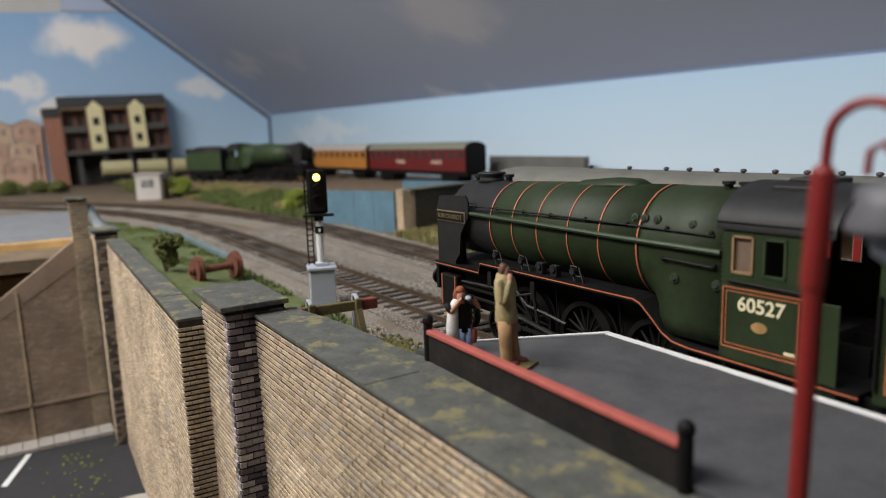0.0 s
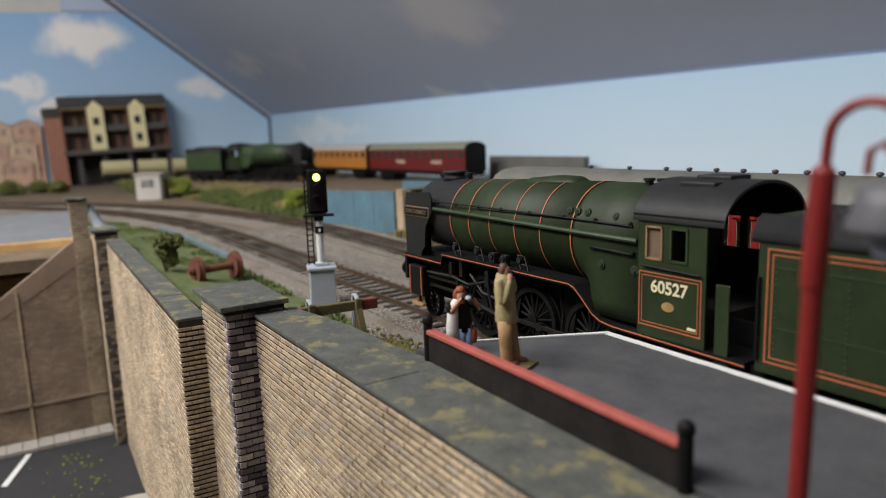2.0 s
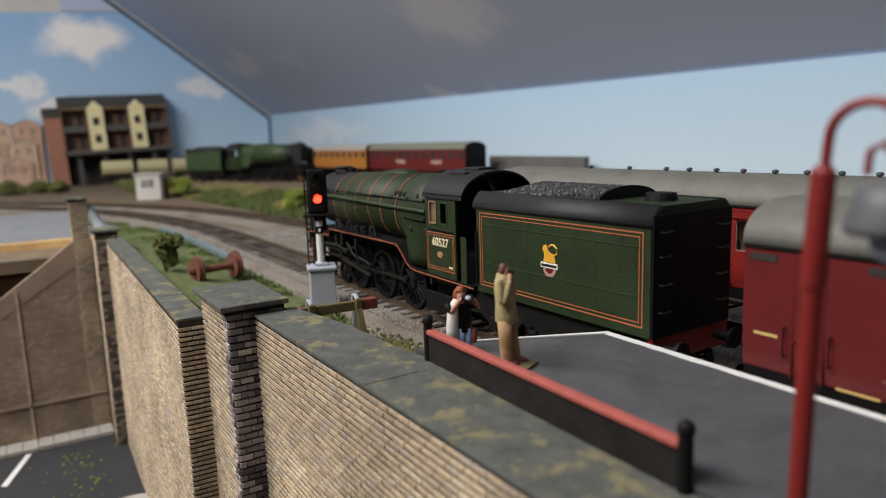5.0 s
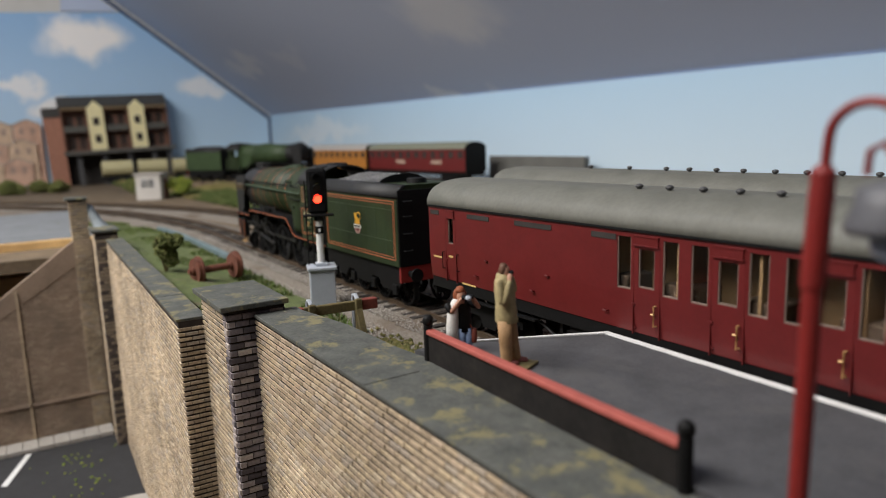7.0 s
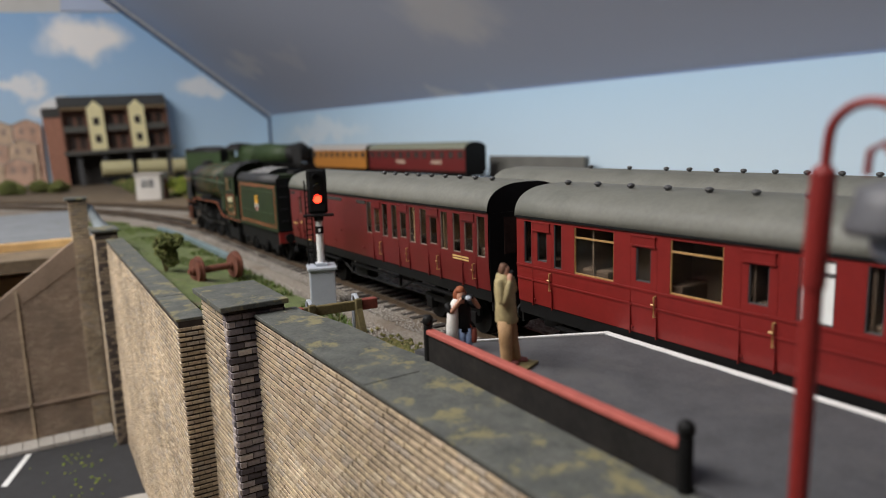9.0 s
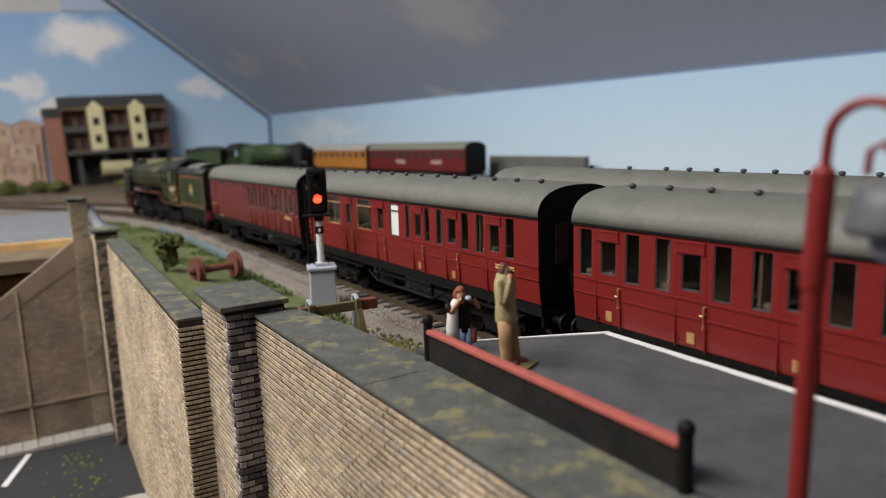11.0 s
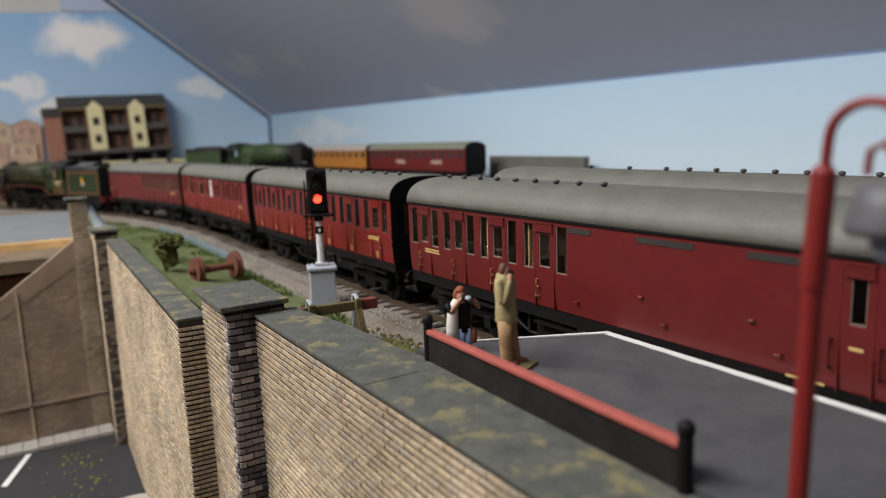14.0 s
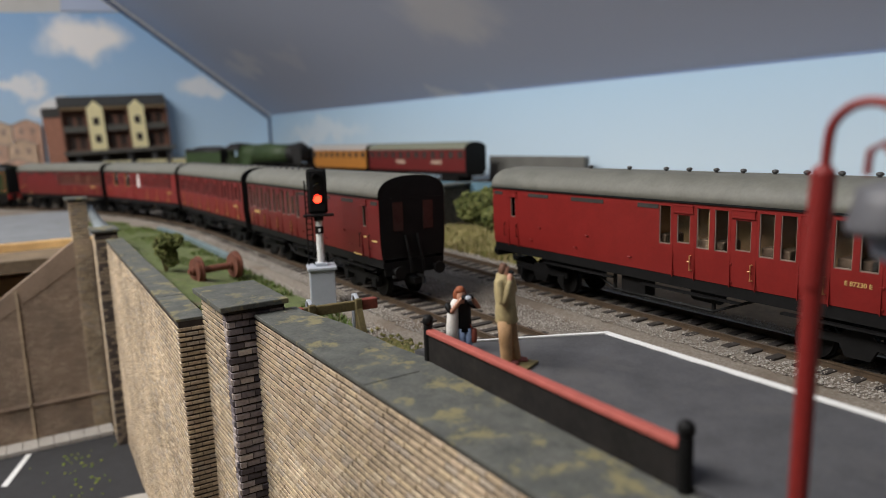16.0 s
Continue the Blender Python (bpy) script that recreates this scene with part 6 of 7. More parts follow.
# ---- painted figures, as plain shapes
def build_figures():
    def figure(name, m, label, blobs):
        bm = bmesh.new()
        mats = []
        for piece in blobs:
            n0 = len(bm.faces)
            rings = []
            if len(piece) == 2:
                # stacked level rings: (x, y, z, half depth, half width)
                levels, mt = piece
                for x, y, z, rx, ry in levels:
                    rings.append([Vector((x + rx * math.cos(j * math.tau / 16), y + ry * math.sin(j * math.tau / 16), z + 0.0002 * noise.noise((j * 0.9, z * 900, rx * 999)))) for j in range(16)])
            else:
                a, b, r0, r1, mt = piece
                A, B = Vector(a), Vector(b)
                q = (B - A).to_track_quat("Z", "Y")
                for k in range(9):
                    u = k / 8
                    r = (r0 + (r1 - r0) * u) * (math.sin(math.pi * (0.12 + 0.76 * u)) ** 0.35)
                    rings.append([A + (B - A) * u + q @ Vector((r * math.cos(j * math.tau / 12), r * 0.8 * math.sin(j * math.tau / 12), 0)) for j in range(12)])
            loft(bm, rings)
            if mt not in mats:
                mats.append(mt)
            bm.faces.ensure_lookup_table()
            for f in bm.faces[n0:]:
                f.material_index = mats.index(mt)
                f.smooth = True
        me = bpy.data.meshes.new(name)
        bmesh.ops.recalc_face_normals(bm, faces=bm.faces)
        bm.to_mesh(me)
        bm.free()
        for mt in mats:
            me.materials.append(mt)
        ob = tagged(new(name, me), label, "figurine")
        ob.matrix_basis = m
    khaki, tan, skin = mat("khaki_paint", (0.42, 0.34, 0.17), 0.7, 0, 0.25, 500, 0.3), mat("tan_trousers_paint", (0.42, 0.25, 0.12), 0.7, 0, 0.25, 500, 0.3), mat("flesh_paint", (0.50, 0.26, 0.17), 0.6)
    hair, shoe = mat("brown_paint", (0.12, 0.055, 0.03), 0.7, 0, 0.3, 600, 0.3), mat("oxblood_paint", (0.12, 0.03, 0.025), 0.6)
    figure("figurine", pose(-0.1375, 0.1002, 0.0203, 0, 0, 58), "painted miniature figure in khaki holding a small camera", [
        ([(0.0002, -0.0012, 0.0006, 0.0015, 0.0013), (0.0001, -0.0012, 0.0020, 0.0015, 0.0014), (-0.0001, -0.0012, 0.0070, 0.0017, 0.0015), (-0.0001, -0.0011, 0.0120, 0.0020, 0.0017)], tan),
        ([(0.0028, 0.0013, 0.0006, 0.0014, 0.0012), (0.0026, 0.0013, 0.0020, 0.0014, 0.0013), (0.0018, 0.0012, 0.0070, 0.0016, 0.0015), (0.0010, 0.0010, 0.0120, 0.0019, 0.0017)], tan),
        ((-0.0014, -0.0012, 0.0007), (0.0032, -0.0016, 0.0005), 0.0012, 0.0011, shoe), ((0.0012, 0.0014, 0.0007), (0.0058, 0.0010, 0.0005), 0.0012, 0.0011, shoe),
        ([(0.0004, 0.0, 0.0112, 0.0028, 0.0026), (0.0004, 0.0, 0.0116, 0.0030, 0.0028), (0.0003, 0.0, 0.0132, 0.0028, 0.0026), (0.0003, 0.0, 0.0138, 0.0029, 0.0027), (0.0002, 0.0, 0.0160, 0.0026, 0.0026), (0.0, 0.0, 0.0195, 0.0027, 0.0029), (-0.0002, 0.0, 0.0220, 0.0024, 0.0028), (-0.0003, 0.0, 0.0234, 0.0017, 0.0020), (-0.0003, 0.0, 0.0241, 0.0011, 0.0011)], khaki),
        ((-0.0015, -0.0022, 0.0228), (-0.0008, -0.0032, 0.0168), 0.0013, 0.0012, khaki), ((-0.0008, -0.0033, 0.0166), (0.0012, -0.0022, 0.0226), 0.0012, 0.0009, khaki), ((0.0008, -0.0022, 0.0216), (0.0014, -0.0012, 0.0240), 0.0008, 0.0008, skin),
        ((0.0004, 0.0024, 0.0226), (0.0026, 0.0026, 0.0186), 0.0012, 0.0010, khaki), ((0.0026, 0.0026, 0.0186), (0.0020, 0.0008, 0.0228), 0.0010, 0.0008, khaki), ((-0.0010, 0.0, 0.0226), (-0.0012, 0.0, 0.0242), 0.0017, 0.0012, khaki),
        ((0.0001, 0.0, 0.0226), (0.0003, 0.0, 0.0258), 0.0013, 0.0015, skin), ((-0.0006, 0.0, 0.0232), (-0.0001, 0.0, 0.0265), 0.0014, 0.0015, hair), ((0.0011, -0.0006, 0.0241), (0.0023, -0.0006, 0.0243), 0.0009, 0.0009, M_BLACK)])
    white, black, denim, ginger, bag = mat("white_shirt_paint", (0.72, 0.70, 0.66), 0.7, 0, 0.1, 500, 0.2), M_BLACK, mat("denim_paint", (0.22, 0.30, 0.48), 0.7, 0, 0.2, 500, 0.2), mat("ginger_paint", (0.28, 0.075, 0.025), 0.7, 0, 0.3, 600, 0.3), mat("leather_paint", (0.22, 0.05, 0.03), 0.6)
    figure("figurine", pose(-0.1555, 0.0980, 0.0198, 0, 0, -28), "painted miniature figure in a white waistcoat holding a small camera", [
        ([(0.0002, 0.0002, 0.0002, 0.0013, 0.0010), (0.0, 0.0002, 0.0030, 0.0013, 0.0011), (0.0, 0.0003, 0.0066, 0.0016, 0.0013)], denim), ([(0.0002, 0.0022, 0.0002, 0.0013, 0.0010), (0.0, 0.0021, 0.0030, 0.0013, 0.0011), (0.0, 0.0017, 0.0066, 0.0016, 0.0013)], denim),
        ([(0.0, 0.0010, 0.0056, 0.0017, 0.0021), (0.0, 0.0010, 0.0080, 0.0018, 0.0020), (0.0, 0.0006, 0.0115, 0.0019, 0.0024), (0.0, 0.0002, 0.0136, 0.0017, 0.0026), (0.0, 0.0, 0.0147, 0.0011, 0.0013)], black),
        ([(0.0004, -0.0024, 0.0022, 0.0018, 0.0018), (0.0004, -0.0024, 0.0060, 0.0018, 0.0018), (0.0005, -0.0021, 0.0105, 0.0018, 0.0017), (0.0004, -0.0016, 0.0136, 0.0016, 0.0013), (0.0002, -0.0010, 0.0149, 0.0010, 0.0008)], white),
        ((0.0002, -0.0036, 0.0136), (0.0018, -0.0026, 0.0114), 0.0013, 0.0011, black), ((0.0018, -0.0027, 0.0114), (0.0034, 0.0002, 0.0157), 0.0009, 0.0007, skin),
        ((0.0002, 0.0022, 0.0136), (0.0012, 0.0050, 0.0124), 0.0012, 0.0010, black), ((0.0012, 0.0050, 0.0124), (0.0034, 0.0032, 0.0157), 0.0009, 0.0007, skin),
        ((0.0010, 0.0002, 0.0138), (0.0010, 0.0002, 0.0172), 0.0014, 0.0016, skin), ((-0.0002, -0.0001, 0.0140), (0.0002, -0.0001, 0.0176), 0.0019, 0.0019, ginger), ((0.0006, 0.0, 0.0168), (0.0006, 0.0, 0.0184), 0.0020, 0.0014, ginger),
        ((0.0036, 0.0002, 0.0159), (0.0036, 0.0034, 0.0161), 0.0010, 0.0010, M_BLACK), ((0.0036, 0.0018, 0.0160), (0.0056, 0.0020, 0.0159), 0.0009, 0.0008, M_SIGGREY),
        ((0.0004, 0.0036, 0.0022), (0.0004, 0.0036, 0.0062), 0.0012, 0.0012, bag), ((0.0006, -0.0006, 0.0136), (0.0010, 0.0032, 0.0062), 0.0003, 0.0003, bag)])
    bm = bmesh.new()
    box(bm, -0.0048, 0.0048, -0.0040, 0.0040, 0, 0.0007, 0.0002)
    ob = part("figure_base", bm, M_TIMBER)
    ob.matrix_basis = pose(-0.1362, 0.1024, 0.0199, 0, 0, 28)
    tagged(ob, "small flat grey brown base plate under the standing figure", "base plate")


# ---- long running-in board seen from behind, at the back of the platform
def build_nameboard():
    th = empty("station_nameboard", "long black station board with red top edge between two posts", "station sign", pose(-0.1565, 0.0885, 0, 0, 0, 0.2))
    L = 0.0845
    bm = bmesh.new()
    box(bm, 0.0, L, -0.0006, 0.0006, 0.0150, 0.0259, 0.0002)
    board = part("board", bm, M_BOARD, th, "scuffed black board back")
    bm = bmesh.new()
    box(bm, 0.0, L, -0.0013, 0.0013, 0.0259, 0.0273, 0.0004)
    red = mat("pinkish_red_paint", (0.42, 0.10, 0.078), 0.6, 0, 0.15, 300, 0.1)
    part("top_rail", bm, red, board, "faded red top rail")
    for x in (-0.0008, L + 0.0008):
        bm = bmesh.new()
        rod(bm, (x, 0, 0.0150), (x, 0, 0.0283), 0.0013, None, 12)
        ball(bm, (x, 0, 0.0296), 0.0016, 2, 1.1)
        part("post", bm, M_BLACK, th, "black post with ball finial")


# ---- red platform lamp with a hooked neck
def build_lamp():
    th = empty("platform_lamp", "red swan neck platform lamp post with grey shade", "lamp post", pose(-0.0525, 0.0901, 0.0198))
    bm = bmesh.new()
    rod(bm, (0, 0, 0), (0.0005, 0, 0.0377), 0.00135, 0.00135, 16)
    rod(bm, (0, 0, 0), (0, 0, 0.003), 0.0026, 0.0016, 16)
    rod(bm, (0.0004, 0, 0.0372), (0.0011, 0, 0.0529), 0.00165, 0.00160, 16)
    rod(bm, (0.0011, 0, 0.0529), (0.0012, 0, 0.0539), 0.0016, 0.0008, 16)
    part("post", bm, M_RED, th, "glossy red post")
    bm = bmesh.new()
    pts = [(0.0012, 0, 0.0527), (0.0014, 0, 0.0562)]
    for a in np.linspace(math.pi, -0.1, 14):
        pts.append((0.0064 + 0.0049 * math.cos(a), 0.0, 0.0572 + 0.0046 * math.sin(a)))
    pts += [(0.0112, 0, 0.0537)]
    tube(bm, pts, 0.00068, 10)
    part("neck", bm, M_RED, th, "thin curved red neck")
    bm = bmesh.new()
    tube(bm, [(0.0066, 0, 0.0527), (0.0068, 0, 0.0557), (0.0085, 0, 0.0567), (0.0105, 0, 0.0537)], 0.0005, 8)
    part("scroll", bm, M_RED, th)
    bm = bmesh.new()
    loft(bm, [[(0.0110 + r * math.cos(k * math.tau / 24), r * math.sin(k * math.tau / 24), z) for k in range(24)] for r, z in ((0.0020, 0.0522), (0.0050, 0.0513), (0.0052, 0.0492), (0.0062, 0.0467), (0.0060, 0.0455), (0.0045, 0.0455))])
    part("shade", bm, mat("lamp_shade_grey", (0.10, 0.10, 0.11), 0.5), th, "dark grey lamp shade", True)
    bm = bmesh.new()
    ball(bm, (0.0110, 0, 0.0443), 0.0034, 2, 0.8)
    part("globe", bm, mat("lamp_globe", (0.45, 0.50, 0.62), 0.25, 0, 0.05), th, "pale bluish globe", True)


# ---- buffer stop, loose wheels, bushes
def build_small():
    th = empty("buffer_stop", "weathered timber buffer stop with faded red beam", "buffer stop", pose(-0.2535, 0.0985, -0.004, 0, 0, -4))
    bm = bmesh.new()
    box(bm, -0.0012, 0.0012, -0.0150, 0.0185, 0.0140, 0.0180, 0.0005)
    part("beam", bm, M_TIMBER, th, "olive brown timber beam")
    bm = bmesh.new()
    box(bm, -0.0016, 0.0018, 0.0120, 0.0190, 0.0138, 0.0183, 0.0005)
    part("beam_end", bm, M_BUFRED, th, "faded red beam end")
    bm = bmesh.new()
    box(bm, -0.0016, 0.0018, -0.0200, -0.0120, 0.0138, 0.0181, 0.0005)
    part("beam_end", bm, M_BUFRED, th, "faded red beam end")
    for y in (0.0105, -0.0090):
        bm = bmesh.new()
        box(bm, 0.0006, 0.0030, y - 0.0014, y + 0.0014, 0.0, 0.0190, 0.0004)
        part("upright", bm, M_TIMBER, th)
        bm = bmesh.new()
        prism(bm, [(0.0030, 0.0150), (0.0100, 0.0), (0.0070, 0.0), (0.0024, 0.0110)], "y", y - 0.0012, y + 0.0012)
        part("brace", bm, M_TIMBER, th)
    for y in (0.0105, -0.0090):
        bm = bmesh.new()
        tube(bm, [(-0.0050, y, -0.001), (-0.0050, y, 0.0160), (-0.0040, y, 0.0195), (-0.0015, y, 0.0200), (0.0010, y, 0.0185)], 0.0009, 6)
        part("bent_rail", bm, M_SIGGREY, th, "pale grey bent rail")
    th = empty("wheelset", "two rusty spare wheelsets lying on the grass", "wheelset", pose(-0.418, 0.0905, 0.0034, 0, 0, 12) @ Matrix.Diagonal((1.15, 1.08, 1.15, 1)))
    for y in (-0.0125, 0.0095):
        bm = bmesh.new()
        for r, a, b in ((0.0066, y - 0.0012, y + 0.0012), (0.0075, y + 0.0010, y + 0.0020)):
            rod(bm, (0, a, 0.002), (0, b, 0.002), r, None, 24)
        rod(bm, (0, y - 0.003, 0.002), (0, y + 0.003, 0.002), 0.0022, None, 12)
        part("wheel", bm, M_RUST, th, "rust red wheel")
    bm = bmesh.new()
    rod(bm, (0, -0.017, 0.002), (0, 0.014, 0.002), 0.0014, None, 10)
    rod(bm, (0, -0.008, 0.002), (0, 0.006, 0.002), 0.0019, 0.0019, 10)
    part("axle", bm, M_RUST, th, "rusty axle")
    # low blue grey strip lying by the track
    bm = bmesh.new()
    rows = []
    for i in range(12):
        p, f = track_point(0.50 + i * 0.022)
        l = Vector((-f.y, f.x, 0))
        rows.append([(p.x + l.x * o, p.y + l.y * o, z) for o, z in ((0.031, -0.004), (0.031, -0.001), (0.036, -0.001), (0.036, -0.004))])
    loft(bm, rows)
    tagged(part("cable_trough", bm, mat("trough_blue_grey", (0.12, 0.17, 0.18), 0.85, 0, 0.3, 80, 0.4)), "low blue grey concrete cable trough beside the track", "cable trough")


def bush(x, y, z, r, h, material, label, seed=0):
    rnd = random.Random(seed)
    th = empty("bush", label, "bush", pose(x, y, z))
    bm = bmesh.new()
    for k in range(5):
        a = k * 1.3
        tube(bm, [(0, 0, -0.002), (r * 0.3 * math.cos(a), r * 0.3 * math.sin(a), h * 0.4), (r * 0.6 * math.cos(a), r * 0.6 * math.sin(a), h * 0.8)], r * 0.06, 5)
    part("stem", bm, M_TIMBER, th)
    vs, fs = [], []
    lobes = [(rnd.gauss(0, r * 0.35), rnd.gauss(0, r * 0.35), h * rnd.uniform(0.25, 0.8), r * rnd.uniform(0.4, 0.7)) for _ in range(9)]
    for _ in range(2200):
        lx, ly, lz, lr = rnd.choice(lobes)
        d = Vector((rnd.gauss(0, 1), rnd.gauss(0, 1), rnd.gauss(0, 1))).normalized() * lr * rnd.uniform(0.75, 1.05)
        c = Vector((lx, ly, max(0.0, lz + d.z * 0.9))) + Vector((d.x, d.y, 0))
        s = r * rnd.uniform(0.06, 0.12)
        b = len(vs)
        t1 = Vector((rnd.gauss(0, 1), rnd.gauss(0, 1), rnd.gauss(0, 1))).normalized()
        t2 = t1.orthogonal().normalized()
        for p in (c + t1 * s, c + t2 * s, c - t1 * s, c - t2 * s, c + t1.cross(t2) * s * 0.8):
            vs.append(tuple(p))
        fs += [(b, b + 1, b + 4), (b + 1, b + 2, b + 4), (b + 2, b + 3, b + 4), (b + 3, b, b + 4), (b, b + 3, b + 2, b + 1)]
    soup("leaves", vs, fs, material, "clumped scatter foliage", "", "stuff", th)


# ---- hoardings, hut, flats and the trains on the back line
def build_back():
    # blue hoarding
    th = empty("hoarding", "faded blue panelled hoarding beyond the far track", "fence")
    a, b = Vector((-0.665, 0.249, 0)), Vector((-0.552, 0.280, 0))
    n = 4
    for i in range(n):
        p, q = a.lerp(b, i / n), a.lerp(b, (i + 1) / n - 0.004)
        bm = bmesh.new()
        d = (q - p).normalized()
        w = Vector((-d.y, d.x, 0)) * 0.0015
        prism(bm, [(p.x, p.y), (q.x, q.y), (q.x + w.x, q.y + w.y), (p.x + w.x, p.y + w.y)], "z", -0.006, 0.0305 + 0.0006 * i)
        part("panel", bm, M_BLUEF, th)
    bm = bmesh.new()
    prism(bm, [(-0.64, 0.335), (-0.50, 0.380), (-0.50, 0.383), (-0.64, 0.338)], "z", 0.0, 0.036)
    tagged(part("hoarding", bm, M_BLUEF), "faded blue hoarding behind the brick wall", "fence")
    # brick retaining wall behind
    th = empty("wall_lineside", "low grey brown brick wall with pale pier and coping", "wall", kind="structure")
    bm = bmesh.new()
    prism(bm, [(-0.536, 0.274), (-0.524, 0.274), (-0.524, 0.286), (-0.536, 0.286)], "z", -0.006, 0.0355)
    part("pier", bm, M_BRICKS, th, "pale brick end pier")
    bm = bmesh.new()
    prism(bm, [(-0.524, 0.283), (-0.556, 0.366), (-0.566, 0.366), (-0.534, 0.283)], "z", -0.006, 0.034)
    part("wall_core", bm, M_MORTAR, th)
    vs, fs = [], []
    e = Vector((-0.032, 0.083, 0))
    brick_field(vs, fs, (-0.524, 0.283, -0.006), e.normalized(), (0, 0, 1), Vector((e.y, -e.x, 0)).normalized(), e.length, 0.0395, 0.0032, 0.0016)
    soup("brickwork", vs, fs, island_mat("grey_bricks", [(0.20, 0.17, 0.13), (0.16, 0.14, 0.11), (0.24, 0.20, 0.15)], 0.9), "", "", "stuff", th)
    bm = bmesh.new()
    prism(bm, [(-0.520, 0.280), (-0.553, 0.369), (-0.570, 0.369), (-0.537, 0.280)], "z", 0.034, 0.0358)
    part("coping", bm, M_COPING, th)
    # long brick parapet at the back line
    bm = bmesh.new()
    prism(bm, [(-0.80, 0.560), (-0.605, 0.560), (-0.605, 0.568), (-0.80, 0.568)], "z", 0.010, 0.052)
    tagged(part("parapet", bm, island_mat("parapet_grey", [(0.16, 0.16, 0.14), (0.13, 0.13, 0.12)], 0.9)), "low grey parapet wall before the pale sky", "wall", "", "structure")
    # pale hut with a window and a dark red door side
    th = empty("lineside_hut", "small pale concrete hut with a panelled window", "hut", pose(-1.2145, 0.1690, -0.006, 0, 0, -28) @ Matrix.Diagonal((0.9, 0.9, 0.95, 1)))
    bm = bmesh.new()
    box(bm, -0.022, 0.022, -0.022, 0.022, 0, 0.043, 0.0008)
    part("wall", bm, mat("pale_concrete", (0.56, 0.53, 0.49), 0.85, 0, 0.1, 60, 0.2), th)
    bm = bmesh.new()
    box(bm, -0.025, 0.025, -0.025, 0.025, 0.043, 0.046, 0.0008)
    part("roof", bm, M_KERB, th)
    for y in (-0.006, 0.006):
        bm = bmesh.new()
        box(bm, 0.0220, 0.0228, y - 0.0045, y + 0.0045, 0.022, 0.036)
        w = part("window", bm, M_VENT, th)
        for k in (-0.002, 0.002):
            bm = bmesh.new()
            box(bm, 0.0228, 0.0233, y + k - 0.0004, y + k + 0.0004, 0.022, 0.036)
            part("glazing_bar", bm, M_WHITE, w)
    bm = bmesh.new()
    box(bm, -0.012, 0.004, 0.0222, 0.0230, 0.001, 0.036)
    part("door", bm, M_MAROON, th, "dark red door")
    # low relief flats against the end wall
    th = empty("block_of_flats", "low relief brick flats with two cream gabled bay towers", "building", pose(-1.885, 0.007, 0.010, 2.2))
    brick = mat("flats_brick", (0.17, 0.085, 0.06), 0.9, 0, 0.35, 120, 0.2)
    cream = mat("cream_render", (0.80, 0.72, 0.42), 0.85, 0, 0.06, 60, 0.1)
    slate = mat("dark_slates", (0.05, 0.048, 0.045), 0.8, 0, 0.25, 150, 0.2)
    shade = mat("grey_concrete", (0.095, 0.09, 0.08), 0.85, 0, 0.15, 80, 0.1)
    timber = mat("warm_timber_trim", (0.22, 0.15, 0.08), 0.8, 0, 0.2, 80, 0.1)
    y0, y1, zb, ze, zr = 0.070, 0.303, 0.062, 0.163, 0.190
    bm = bmesh.new()
    box(bm, 0.0, 0.030, y0, y1, zb, ze)
    part("wall", bm, brick, th, "dark red brick wall")
    wing = mat("orange_brick", (0.36, 0.17, 0.115), 0.9, 0, 0.2, 120, 0.2)
    bm = bmesh.new()
    box(bm, 0.0, 0.050, 0.034, y0, -0.022, 0.142)
    part("side_wing", bm, wing, th, "paler red brick side wing")
    bm = bmesh.new()
    box(bm, 0.0, 0.052, 0.033, y0, 0.142, 0.164, 0.001)
    part("wing_roof", bm, slate, th, "dark slate wing roof")
    bm = bmesh.new()
    prism(bm, [(0.062, ze), (0.062, ze + 0.003), (0.024, zr), (0.0, zr), (0.0, ze)], "y", y0 - 0.002, y1 + 0.002)
    part("roof", bm, slate, th, "dark slate roof")
    bm = bmesh.new()
    box(bm, 0.056, 0.060, y0, y1, ze - 0.006, ze, 0.0005)
    part("eaves_beam", bm, timber, th, "brown eaves beam")
    for y in (0.142, 0.2325):
        bm = bmesh.new()
        prism(bm, [(y - 0.017, zb), (y + 0.017, zb), (y + 0.017, 0.161), (y, 0.177), (y - 0.017, 0.161)], "x", 0.028, 0.066)
        t = part("bay_tower", bm, cream, th, "cream rendered bay tower with gable")
        for z in (0.088, 0.129):
            bm = bmesh.new()
            box(bm, 0.0655, 0.0668, y - 0.0065, y + 0.0065, z - 0.009, z + 0.009)
            w = part("window", bm, M_DARKIN, t, "small dark square window")
            bm = bmesh.new()
            box(bm, 0.0668, 0.0675, y - 0.0006, y + 0.0006, z - 0.009, z + 0.009)
            part("glazing_bar", bm, M_SEAT, w)
    for a, b in ((y0 + 0.003, 0.125), (0.159, 0.2155), (0.2495, y1 - 0.002)):
        for z in (zb + 0.004, zb + 0.052):
            for c in (a + (b - a) * 0.3, a + (b - a) * 0.72):
                bm = bmesh.new()
                box(bm, 0.0298, 0.0306, c - 0.007, c + 0.007, z, z + 0.032)
                w = part("window", bm, M_DARKIN, th, "dark recessed window")
                bm = bmesh.new()
                box(bm, 0.0306, 0.0312, c - 0.0006, c + 0.0006, z, z + 0.032)
                part("glazing_bar", bm, M_RUST, w)
        bm = bmesh.new()
        box(bm, 0.030, 0.056, a, b, zb + 0.044, zb + 0.047)
        part("balcony", bm, shade, th, "grey balcony slab")
        bm = bmesh.new()
        box(bm, 0.054, 0.056, a, b, zb + 0.047, zb + 0.058)
        part("balcony_rail", bm, shade, th, "grey balcony front")
